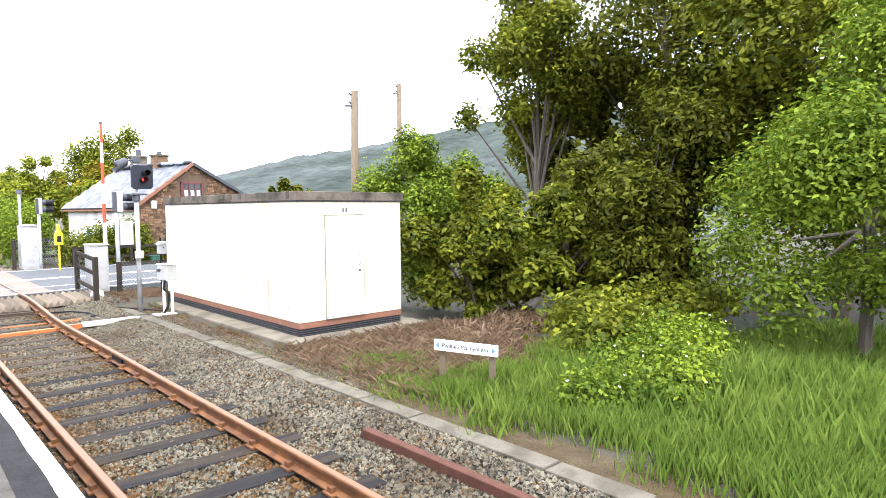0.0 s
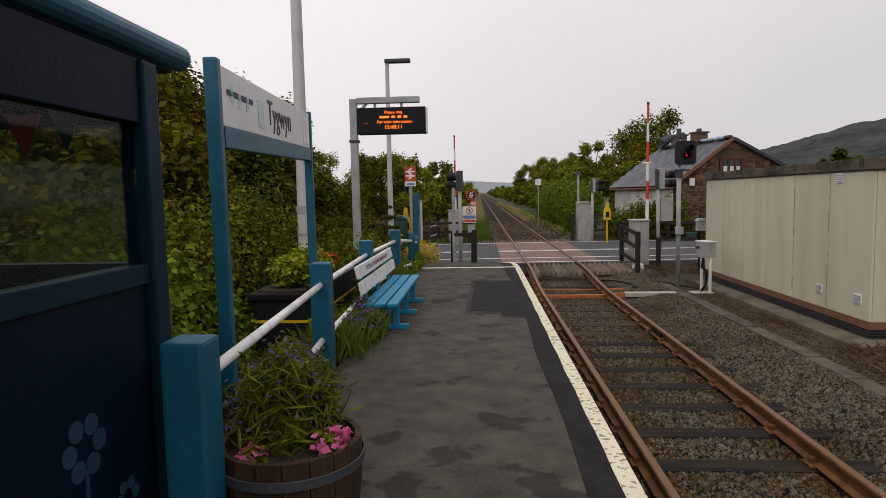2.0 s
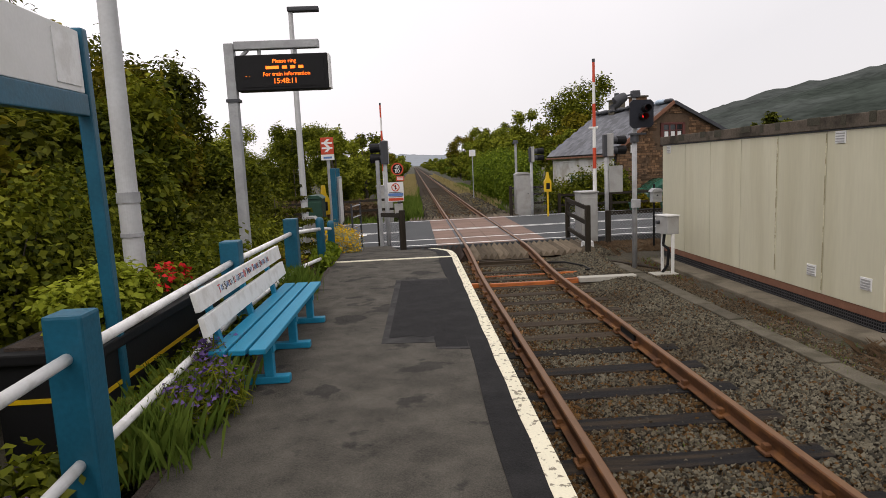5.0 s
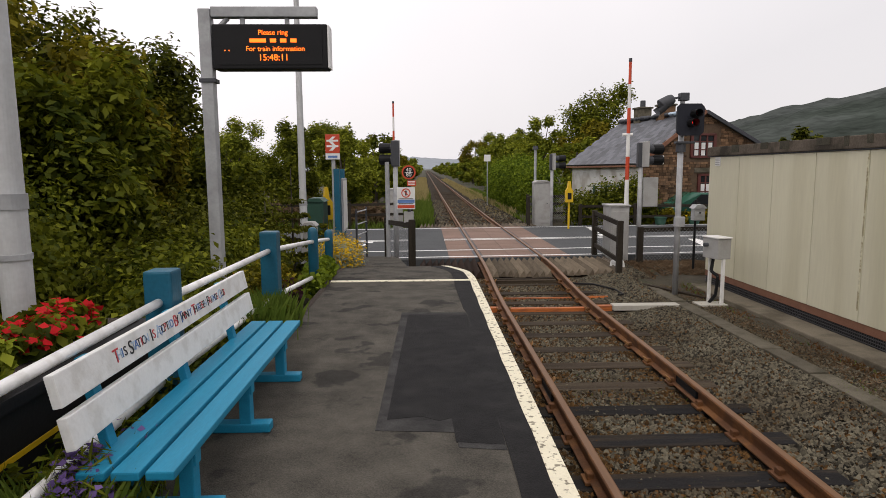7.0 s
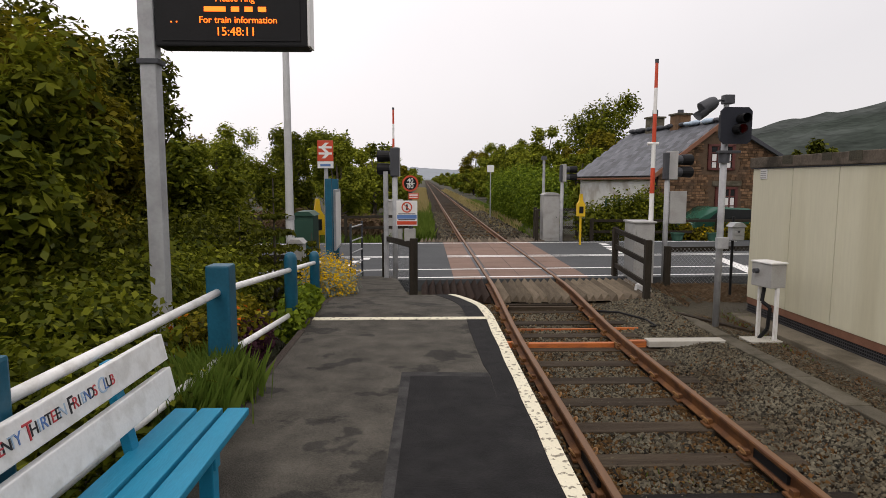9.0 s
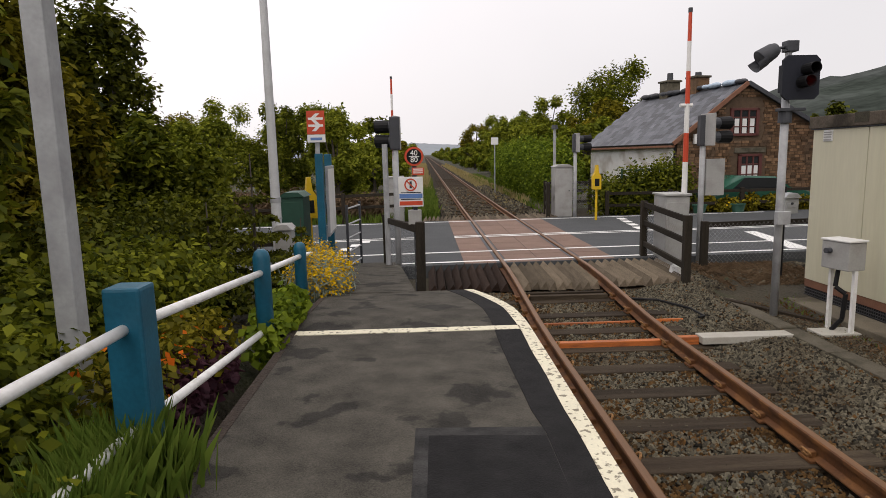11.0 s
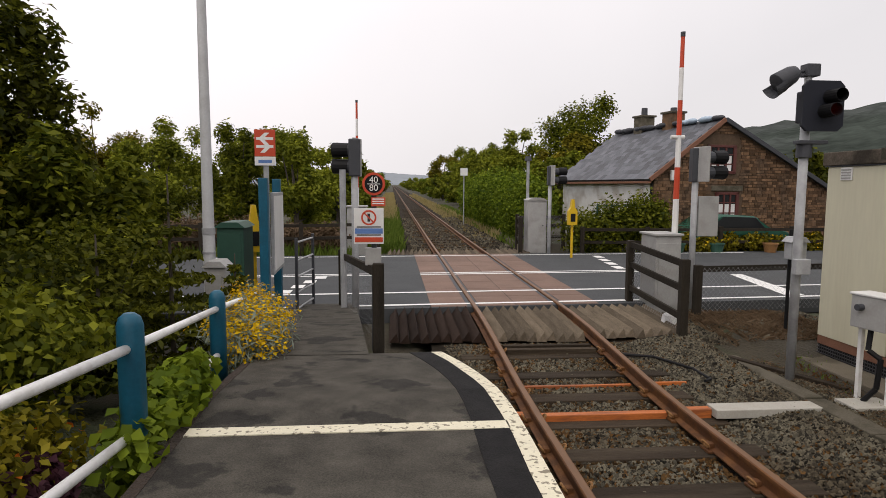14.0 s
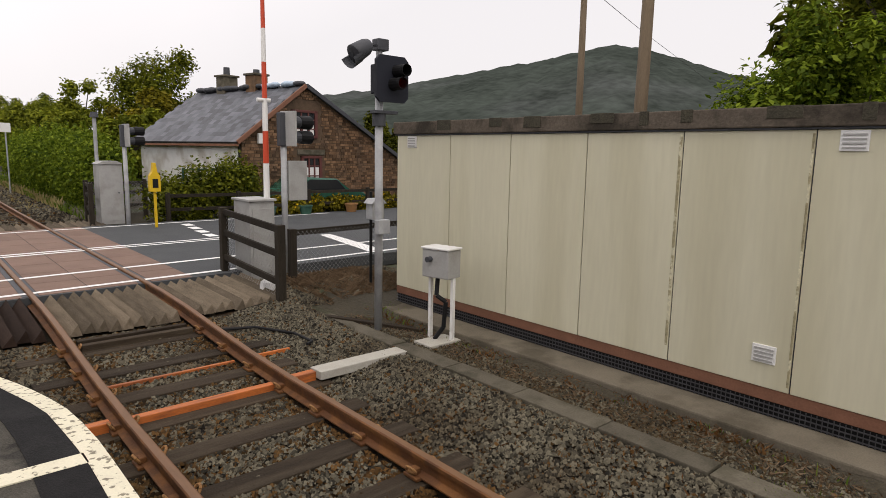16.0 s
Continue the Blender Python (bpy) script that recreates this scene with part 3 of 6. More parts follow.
# footpath from the ramp to the road
bm = bmesh.new()
pa, pb = [], []
for k in range(13):
    s = k / 12
    y = 13.55 + 5.35 * s
    lo, hi = -3.3 - 0.62 * s, -2.36 - 0.42 * s
    z = plat_z(y) + 0.004
    pa.append([bm.verts.new((lo, y, z)), bm.verts.new((hi, y, z))])
    pb.append([bm.verts.new((lo, y, z - 0.9)), bm.verts.new((hi, y, z - 0.9))])
for i in range(12):
    bm.faces.new((pa[i][0], pa[i][1], pa[i + 1][1], pa[i + 1][0]))
    bm.faces.new((pa[i][0], pa[i + 1][0], pb[i + 1][0], pb[i][0]))
    bm.faces.new((pa[i][1], pb[i][1], pb[i + 1][1], pa[i + 1][1]))
solo("footpath", bm, M_TARMAC, "dark tarmac footpath from the ramp to the road", "path", kind="structure")

# ballast bed and yard
ysl = list(np.arange(-8, 20, 1.0)) + list(np.arange(20, 60, 4.0)) + list(np.arange(60, 700, 40.0))
strip("ballast_bed", [-1.6] * len(ysl), [2.28] * len(ysl), ysl, -0.215, M_BALLAST, "grey stone ballast under the track", "ballast", drop=0.3)
ysh = list(np.arange(-8, 17.6, 1.0))
bm = bmesh.new()
sa = [[bm.verts.new((x, y, float(ground_z(0, y)) + z)) for x, z in ((1.2, -0.212), (1.95, -0.1), (2.28, -0.1))] for y in ysh]
for a, b in zip(sa, sa[1:]):
    for k in range(2):
        bm.faces.new((a[k], a[k + 1], b[k + 1], b[k]))
solo("ballast_shoulder", bm, M_BALLAST, "sloping ballast shoulder beside the sleepers", "ballast", kind="structure")
bm = box(2.5, 3.2, -1, 17.6, -0.3, -0.085, 0)
solo("yard_strip", bm, M_DIRT, "brown gritty earth beside the shed", "ground", kind="structure")


def rail_profile(s):
    """Half outlines of a bull-head rail, mirrored for the other side."""
    return [(-0.07, -0.15), (0.07, -0.15), (0.07, -0.138), (0.012, -0.122), (0.011, -0.05), (0.038, -0.036), (0.039, -0.007), (0.031, 0.0), (-0.031, 0.0), (-0.039, -0.007), (-0.038, -0.036), (-0.011, -0.05), (-0.012, -0.122), (-0.07, -0.138)]


track = thing("railway_track", (0, 0, 0), "single rusty railway track on timber sleepers", "railway track", kind="structure")
ysr = list(np.arange(-10, 34, 1.0)) + list(np.arange(34, 100, 6.0)) + list(np.arange(100, 900, 50.0))
for sx in (-0.752, 0.752):
    bm = bmesh.new()
    prof = rail_profile(1)
    rows = [[bm.verts.new((sx + px, y, float(ground_z(0, y)) + pz)) for px, pz in prof] for y in ysr]
    for a, b in zip(rows, rows[1:]):
        for k in range(len(prof)):
            j = (k + 1) % len(prof)
            bm.faces.new((a[k], a[j], b[j], b[k]))
    part("rail", bm, M_RAIL, track, "long rust-brown steel rail")
    bm = bmesh.new()
    rows = [[bm.verts.new((sx + px, y, float(ground_z(0, y)) + 0.0015)) for px in (-0.028, 0.028)] for y in ysr]
    for a, b in zip(rows, rows[1:]):
        bm.faces.new((a[0], a[1], b[1], b[0]))
    part("rail_head", bm, M_RAILTOP, track, "running surface worn to a dull sheen")

# ---- relay-room shed ----
VENTS = [(15.58, 2.3), (10.12, 2.3), (10.62, 0.47), (9.55, 0.47)]


def build_shed():
    x0, x1, y0, y1 = 3.54, 5.92, 9.36, 16.03
    sh = thing("equipment_shed", (0, 0, 0), "flat-roofed cream panelled equipment shed with mossy roof edge", "shed")
    part("inner_wall", box(x0 + 0.03, x1 - 0.03, y0 + 0.03, y1 - 0.03, -0.06, 2.5), M_GRILLE, sh)
    part("plinth", box(x0 - 0.002, x1 + 0.002, y0 - 0.002, y1 + 0.002, 0.135, 0.25, 0.006), M_PLINTH, sh, "brown timber plinth band")
    gr = part("vent_grille", box(x0 + 0.012, x1 - 0.012, y0 + 0.012, y1 - 0.012, -0.05, 0.132), M_BLACK, sh, "dark slotted grille round the base")
    for k in range(4):
        z = -0.03 + k * 0.042
        part("slat", box(x0 - 0.004, x1 + 0.004, y0 - 0.004, y1 + 0.004, z, z + 0.008), M_GRILLE, gr)
    wires = bmesh.new()
    for k in range(int((y1 - y0) / 0.042)):
        bmesh.ops.create_cube(wires, size=1, matrix=Matrix.Translation((x0 - 0.003, y0 + 0.02 + k * 0.042, 0.04)) @ Matrix.Diagonal((0.006, 0.007, 0.18, 1)))
    for k in range(int((x1 - x0) / 0.042)):
        bmesh.ops.create_cube(wires, size=1, matrix=Matrix.Translation((x0 + 0.02 + k * 0.042, y0 - 0.003, 0.04)) @ Matrix.Diagonal((0.007, 0.006, 0.18, 1)))
    part("wire_mesh", wires, M_GRILLE, gr)
    edges = [9.36, 10.49, 11.61, 12.69, 13.79, 14.87, 16.03]
    for a, b in zip(edges, edges[1:]):
        part("wall_panel", box(x0 - 0.01, x0 + 0.03, a + 0.006, b - 0.006, 0.252, 2.47, 0.006), M_SHED, sh)
        part("wall_panel", box(x1 - 0.03, x1 + 0.01, a + 0.007, b - 0.007, 0.252, 2.47, 0.006), M_SHED, sh)
    for b in edges[1:-1]:
        part("joint_strip", box(x0 + 0.006, x0 + 0.028, b - 0.0085, b + 0.0085, 0.252, 2.47), M_GRILLE, sh, "dark recessed strip between panels")
    part("moss_streak", box(x0 - 0.0125, x0 + 0.01, 11.622, 11.65, 0.4, 2.44, 0.001), M_MOSS, sh, "greenish damp streak down a panel joint")
    part("moss_streak", box(x0 - 0.0125, x0 + 0.01, 10.5, 10.518, 0.3, 2.44, 0.001), M_MOSS, sh, "greenish damp streak down a panel joint")
    for a, b in ((x0 + 0.032, 4.10), (5.0, x1 - 0.032)):
        part("wall_panel", box(a, b, y0 - 0.01, y0 + 0.03, 0.252, 2.47, 0.006), M_SHED, sh)
    part("wall_panel", box(4.104, 4.996, y0 - 0.01, y0 + 0.03, 2.225, 2.47, 0.006), M_SHED, sh)
    part("wall_panel", box(x0 + 0.032, x1 - 0.032, y1 - 0.03, y1 + 0.01, 0.252, 2.47, 0.006), M_SHED, sh)
    door = part("door", box(4.12, 4.98, y0 - 0.022, y0 + 0.02, 0.30, 2.21, 0.005), M_SHED, sh, "cream flush metal door")
    hb = tube([(4.86, y0 - 0.03, 1.25), (4.86, y0 - 0.075, 1.27), (4.86, y0 - 0.075, 1.45), (4.86, y0 - 0.03, 1.47)], 0.011)
    part("handle", hb, M_STEEL, door, "steel pull handle")
    part("lock", rod((4.87, y0 - 0.045, 1.14), (4.87, y0 - 0.02, 1.14), 0.02), M_GREYDK, door)
    part("threshold", box(4.1, 5.0, y0 - 0.05, y0 + 0.01, 0.262, 0.292, 0.004), M_GREYBOX, sh)
    for k in (0, 1):
        part("vent_slot", box(4.5 + 0.07 * k, 4.53 + 0.07 * k, y0 - 0.016, y0, 2.27, 2.36), M_GREYDK, sh)

    def louvre(y, z):
        v = part("louvre_vent", box(x0 - 0.022, x0 - 0.008, y, y + 0.2, z, z + 0.16, 0.004), M_SIGN, sh, "small white louvred vent")
        for k in range(4):
            part("louvre", box(x0 - 0.03, x0 - 0.02, y + 0.02, y + 0.18, z + 0.02 + k * 0.034, z + 0.034 + k * 0.034), M_GREYBOX, v)
    for y, z in VENTS:
        louvre(y, z)
    part("roof", box(x0 - 0.05, x1 + 0.05, y0 - 0.05, y1 + 0.05, 2.49, 2.66, 0.012), M_SHEDROOF, sh, "flat roof with mossy, stained concrete edge")
    rr = random.Random(4)
    y = y0 + 0.2
    while y < y1 - 0.4:
        w = rr.uniform(0.06, 0.3)
        part("moss_patch", box(x0 - 0.056, x0 - 0.046, y, y + w, 2.53 + 0.04 * rr.random(), 2.666, 0.003), M_SHEDMOSS, sh, "dark moss on the roof edge")
        y += w + rr.uniform(0.15, 0.8)
    part("drip_edge", box(x0 - 0.03, x1 + 0.03, y0 - 0.03, y1 + 0.03, 2.472, 2.488), M_GREYDK, sh)


build_shed()
solo("shed_slab", box(3.12, 6.3, 8.95, 16.6, -0.2, -0.002, 0.02), M_CONC, "worn concrete slab under the shed", "slab", kind="structure")

# cable trough with concrete lids, each lid a piece
trough = thing("cable_trough", (0, 0, 0), "line of weathered concrete cable-trough lids beside the track", "cable trough", kind="structure")
part("channel", box(2.26, 2.5, -4, 17.4, -0.3, -0.10), M_CONC2, trough)
rr = random.Random(8)
for k in range(22):
    y = -4 + k * 0.97
    part("trough_lid", box(2.245 + rr.uniform(-0.012, 0.012), 2.495 + rr.uniform(-0.012, 0.012), y + 0.008, y + 0.962, -0.098, -0.055 + rr.uniform(-0.012, 0.012), 0.012), M_CONC2, trough)


# ---- stone cottage beyond the crossing ----
def build_house():
    m = Matrix(((0.98, -0.2, 0, 6.74), (0.2, 0.98, 0, 28.89), (0, 0, 1, 0), (0, 0, 0, 1)))
    h = thing("stone_cottage", m, "old sandstone cottage with slate roof under repair", "house")
    W, L, E, A, APEX = 8.9, 6.6, 2.62, 2.7, 4.55
    low = E - 1.15
    prof = [(0, -0.3), (W, -0.3), (W, low), (A, APEX), (0, E)]
    part("wall", extrude_poly(prof, "y", 0.0, L), M_MORTAR, h, "rubble walls")
    part("render_wall", box(-0.025, 0.005, 0.12, L - 0.02, -0.3, E - 0.12), M_RENDER, h, "peeling white rendered side wall")

    def top(u):
        return E + (APEX - E) * u / A if u < A else APEX + (low - APEX) * (u - A) / (W - A)
    holes = [(2.02, 3.38, 2.62, 3.78), (2.45, 3.55, 0.9, 2.12)]
    rr = random.Random(5)
    pool = []
    z = 0.35
    big = bmesh.new()
    count = 0
    while z < APEX:
        hh = rr.uniform(0.075, 0.125)
        u = rr.uniform(-0.02, 0.0)
        while u < W:
            w = rr.uniform(0.1, 0.3)
            u1 = min(u + w, W)
            if u1 - u > 0.08 and max(top(u), top(u1)) > z + hh and min(top(u), top(u1)) > z + hh * 0.6 and not any(a - 0.06 < u1 and u < b + 0.06 and c - 0.05 < z + hh and z < d + 0.2 for a, b, c, d in holes):
                o = rr.uniform(0.012, 0.04)
                args = (u + 0.012, u1 - 0.012, -o, 0.02, z + 0.012, z + hh - 0.008)
                if count < 300 and z > 0.6 and u < 6.0:
                    pool.append(args)
                    count += 1
                else:
                    box(*args, bm=big)
            u = u1
        z += hh
    wallp = part("stone_facing", big, M_BRICK, h, "squared brown sandstone blocks")
    wallp["kind"] = "stuff"
    for args in pool:
        part("stone", box(*args), M_BRICK, h)

    def window(a, b, c, d, cols):
        w = part("window", box(a, b, -0.03, 0.03, c, d), M_PANEDARK, h, "small-paned window with maroon frame")
        for p in ((a, a + 0.13, c, d), (b - 0.13, b, c, d), (a, b, c, c + 0.09), (a, b, d - 0.09, d)):
            part("frame", box(p[0], p[1], -0.07, 0.0, p[2], p[3], 0.008), M_MAROON, w)
        for k in range(1, cols):
            u = a + 0.1 + (b - a - 0.2) * k / cols
            part("glazing_bar", box(u - 0.03, u + 0.03, -0.06, 0.0, c + 0.05, d - 0.05), M_MAROON, w)
        for k in (1, 2):
            zz = c + (d - c) * k / 3
            part("glazing_bar", box(a + 0.06, b - 0.06, -0.058, 0.0, zz - 0.02, zz + 0.02), M_MAROON, w)
        for k in range(cols):
            u = a + 0.12 + (b - a - 0.24) * (k + 0.5) / cols
            part("curtain", box(u - 0.09, u + 0.09, -0.045, -0.03, c + 0.1, c + (d - c) * 0.62), M_SIGN, w)
    window(2.1, 3.3, 2.7, 3.7, 3)
    window(2.5, 3.5, 0.95, 2.05, 3)
    part("lintel", box(2.35, 3.65, -0.05, 0.01, 2.1, 2.28, 0.01), M_CONC2, h, "long stone lintel")
    part("alarm_box", box(0.62, 0.86, -0.12, 0.0, 2.45, 2.8, 0.02), M_SIGN, h, "white wall box")
    # roof: boards with slates laid on in courses
    sl = math.hypot(A + 0.25, (APEX - E) * (A + 0.25) / A)
    ang = math.atan2(APEX - E, A)
    base = Matrix.Translation((A, 0, APEX)) @ Matrix.Rotation(ang, 4, "Y")
    roof = part("roof", box(-sl, 0.02, -0.15, L + 0.2, 0.0, 0.06, 0, None, Matrix.Translation((A, 0, APEX)) @ Matrix.Rotation(-ang, 4, "Y")), M_GREYDK, h, "grey slate roof slope")
    rot = Matrix.Translation((A, 0, APEX)) @ Matrix.Rotation(-ang, 4, "Y")
    slate = link_bm("slate", box(-0.155, 0.155, -0.147, 0.147, -0.012, 0.012), M_SLATE)
    nrow = int(sl / 0.26)
    for r in range(nrow):
        for c in range(23):
            ob = new("slate", slate)
            ob.parent = roof
            yy = -0.02 + (c + 0.5 * (r % 2)) * 0.3
            ob.matrix_basis = rot @ Matrix.Translation((-sl + 0.13 + r * 0.26, yy, 0.075)) @ Matrix.Rotation(radians(-2.6 + rr.uniform(-0.6, 0.6)), 4, "Y")
    ang2 = math.atan2(APEX - low, W - A)
    rot2 = Matrix.Translation((A, 0, APEX)) @ Matrix.Rotation(ang2, 4, "Y")
    part("back_roof", box(-0.02, math.hypot(W - A, APEX - low) + 0.2, -0.15, L + 0.2, 0.0, 0.08, 0, None, rot2), M_SLATE, h)
    part("verge", box(-sl, 0.0, -0.2, -0.13, -0.05, 0.1, 0.01, None, rot), M_PLINTH, h)
    part("verge", box(0, math.hypot(W - A, APEX - low) + 0.2, -0.2, -0.13, -0.05, 0.1, 0.01, None, rot2), M_GREYDK, h)
    part("gutter", box(-0.3, -0.19, -0.15, L + 0.2, E - 0.28, E - 0.2, 0.01), M_PLINTH, h)
    part("downpipe", rod((-0.1, -0.02, -0.2), (-0.1, -0.02, E - 0.25), 0.04), M_BLACK, h)
    for y, hh, mm in ((2.75, 0.62, M_BRICK), (4.7, 0.67, M_CONC2)):
        ch = part("chimney", box(A - 0.3, A + 0.3, y - 0.3, y + 0.3, APEX - 0.5, APEX + hh - 0.1, 0.015), mm, h, "stone chimney stack")
        part("chimney_cap", box(A - 0.36, A + 0.36, y - 0.36, y + 0.36, APEX + hh - 0.1, APEX + hh - 0.02, 0.02), M_CONC2, ch)
        part("chimney_pot", rod((A, y, APEX + hh - 0.03), (A, y, APEX + hh + (0.14 if y < 3 else 0.3)), 0.13, 0.12), M_GREYDK, ch)
    for k in range(26):
        y = 0.0 + k * 0.25 + rr.uniform(-0.06, 0.06)
        s = rr.uniform(0.1, 0.17)
        own = bmesh.new()
        bmesh.ops.create_icosphere(own, subdivisions=2, radius=1)
        bmesh.ops.transform(own, matrix=Matrix.Translation((A + rr.uniform(-0.3, 0.05), y, APEX + 0.1)) @ Matrix.Diagonal((s * 1.2, s * 1.7, s * 0.75, 1)), verts=own.verts)
        part("ridge_bag", own, M_SACK if 0.3 < y < 2.2 else M_GREYDK, h, "sack weighing down loose ridge covering", smooth=True)


build_house()


# ---- handrail along the back of the platform ----
POSTS = [(-3.17, 2.1, 1.75), (-3.39, 4.75, 1.73), (-3.5, 7.27, 1.72), (-3.45, 9.42, 1.72), (-3.42, 11.35, 1.58), (-3.52, 13.2, 1.38)]


def build_handrail():
    r = thing("handrail_fence", (0, 0, 0), "teal posts carrying two white tubular rails", "fence")
    for i, (x, y, z) in enumerate(POSTS):
        zb = float(plat_z(y)) - 0.25
        if i < 4:
            bm = box(x - 0.075, x + 0.075, y - 0.075, y + 0.075, zb, z, 0.014)
        else:
            bm = lathe([(0.062, zb), (0.062, z - 0.06), (0.05, z - 0.02), (0.025, z)], 16)
            bmesh.ops.translate(bm, verts=bm.verts, vec=(x, y, 0))
        p = part("post", bm, M_TEAL, r, smooth=i >= 4)
    pts = POSTS + [(-3.9, 16.4, 0.95)]
    for drop in (0.17, 0.6):
        line = [(x, y, z - drop * (1 if i < 5 else 0.85)) for i, (x, y, z) in enumerate(pts)]
        for a, b in zip(line, line[1:]):
            part("rail", rod(a, b, 0.024, seg=14), M_WHITE, r, "white painted steel tube", smooth=True)


build_handrail()


# ---- bench ----
def build_bench():
    b = thing("platform_bench", (0, 0, 0), "teal slatted bench with white lettered back boards", "bench")
    y0, y1, zs = 6.05, 8.35, 1.168
    for k in range(3):
        x = -2.985 - 0.125 * k
        part("seat_slat", box(x - 0.105, x, y0, y1, zs - 0.035, zs, 0.008), M_TEALB, b)
    tilt = Matrix.Translation((-3.315, 0, zs + 0.08)) @ Matrix.Rotation(radians(-12), 4, "Y")
    backs = []
    for z0 in (0.02, 0.18):
        backs.append(part("back_slat", box(-0.02, 0.018, y0 - 0.04, y1 - 0.06, z0, z0 + 0.125, 0.006, None, tilt), M_WHITE, b, "white painted back board"))
    for y in (6.3, 7.1, 7.9):
        leg = part("leg", box(-3.30, -3.24, y - 0.035, y + 0.035, PLAT, zs - 0.035, 0.006), M_TEALB, b)
        part("leg", box(-3.06, -3.0, y - 0.035, y + 0.035, PLAT, zs - 0.035, 0.006), M_TEALB, b)
        part("foot", box(-3.42, -2.9, y - 0.04, y + 0.04, PLAT + 0.001, PLAT + 0.05, 0.008), M_TEALB, b)
        part("seat_bearer", box(-3.34, -2.99, y - 0.03, y + 0.03, zs - 0.09, zs - 0.037, 0.004), M_TEALB, b)
        part("back_support", box(-0.06, -0.021, y - 0.03, y + 0.03, -0.2, 0.3, 0.005, None, tilt), M_TEALB, b)
    text = "THIS STATION IS ADOPTED BY TWENTY THIRTEEN FRIENDS CLUB"
    n = len(text)
    span = 1.4
    pos = 0
    face = tilt @ Matrix.Translation((0.0195, 0, 0.242))
    turn = Matrix(((0, 0, 1, 0), (1, 0, 0, 0), (0, 1, 0, 0), (0, 0, 0, 1)))
    for ch in text:
        if ch != " ":
            y = 6.41 + span * (pos + 0.5) / n
            words(ch, 0.058 if pos and text[pos - 1] != " " else 0.085, face @ Matrix.Translation((0, y, 0)) @ turn, (M_REDTXT if pos == 0 else (M_BLACKTXT, M_LBLUE, M_BLUETXT, M_BLACKTXT, M_REDTXT)[pos % 5]), backs[1], "letter", 0.001)
        pos += 1


build_bench()


# ---- departure display ----
def build_display():
    d = thing("train_information_display", (0, 0, 0), "black dot-matrix train display on a grey steel gallows post", "display")
    px, py = -4.22, 10.34
    part("post", box(px - 0.06, px + 0.06, py - 0.06, py + 0.06, 0.4, 3.84, 0.012), M_STEEL, d)
    part("clamp", box(px - 0.075, px + 0.085, py - 0.075, py + 0.075, 3.13, 3.17, 0.006), M_GREYDK, d)
    part("arm", box(px + 0.062, -3.12, py - 0.05, py + 0.06, 3.76, 3.86, 0.01), M_STEEL, d)
    part("brace", rod((px + 0.05, py, 3.6), (px + 0.22, py, 3.76), 0.025), M_STEEL, d)
    for x in (-3.86, -3.42):
        part("hanger", box(x - 0.02, x + 0.02, py - 0.02, py + 0.02, 3.68, 3.76), M_STEEL, d)
    case = part("casing", box(-4.15, -3.02, py - 0.06, py + 0.14, 3.26, 3.69, 0.012), M_BLACK, d)
    part("end_plate", box(-3.02, -3.0, py - 0.05, py + 0.13, 3.27, 3.68, 0.004), M_SIGN, d)
    part("face", box(-4.1, -3.07, py - 0.066, py - 0.061, 3.3, 3.65), M_BLACK, case, "dark glossy display window")
    f = Matrix.Translation((-3.55, py - 0.069, 0)) @ Matrix.Rotation(radians(90), 4, "X")
    words("Please ring", 0.068, f @ Matrix.Translation((0, 3.605, 0)), M_LED, case)
    words("For train information", 0.068, f @ Matrix.Translation((0.02, 3.45, 0)), M_LED, case)
    words("15:48:11", 0.088, f @ Matrix.Translation((0, 3.365, 0)), M_LED, case)
    for a, b in ((-0.2, -0.04), (0.0, 0.06), (0.1, 0.16), (0.2, 0.26)):
        part("led_bar", box(-3.58 + a, -3.58 + b, py - 0.07, py - 0.067, 3.512, 3.548), M_LED, case)
    for a in (-0.48, -0.44):
        part("led_bar", box(-3.55 + a, -3.54 + a, py - 0.07, py - 0.067, 3.43, 3.44), M_LED, case)


build_display()


# ---- station name board ----
def build_nameboard():
    a, b = Vector((-3.51, 3.25, 0)), Vector((-3.74, 5.82, 0))
    d = (b - a).normalized()
    ang = math.atan2(d.y, d.x)
    n = thing("station_name_board", Matrix.Translation(a) @ Matrix.Rotation(ang, 4, "Z") @ Matrix.Rotation(radians(-1.6), 4, "Y"), "white station name board on two teal posts", "sign")
    L = (b - a).length
    for x in (0, L):
        part("post", box(x - 0.036, x + 0.036, -0.036, 0.036, 0.5, 2.95, 0.012), M_TEAL, n)
    bd = part("board", box(0.055, L - 0.055, -0.025, 0.02, 2.615, 2.925, 0.005), M_SIGN, n)
    part("lower_rail", box(0.052, L - 0.052, -0.035, 0.03, 2.5, 2.611, 0.006), M_TEAL, n)
    f = Matrix.Rotation(radians(90), 4, "X")
    words("Tygwyn", 0.235, Matrix.Translation((L * 0.53, -0.028, 2.775)) @ f, M_BLACKTXT, bd)
    part("corner_panel", box(L - 0.36, L - 0.09, -0.03, -0.0255, 2.645, 2.895), M_WHITE, bd)
    for x, z, w, hh, mm in ((0.14, 2.785, 0.5, 0.03, M_BLUEPIC), (0.2, 2.755, 0.05, 0.09, M_PALEBLUE), (0.34, 2.735, 0.05, 0.08, M_PALEBLUE), (0.5, 2.735, 0.05, 0.08, M_PALEBLUE), (0.76, 2.665, 0.14, 0.17, M_PALEBLUE)):
        part("picture_shape", box(x, x + w, -0.029, -0.0255, z, z + hh), mm, bd)


build_nameboard()


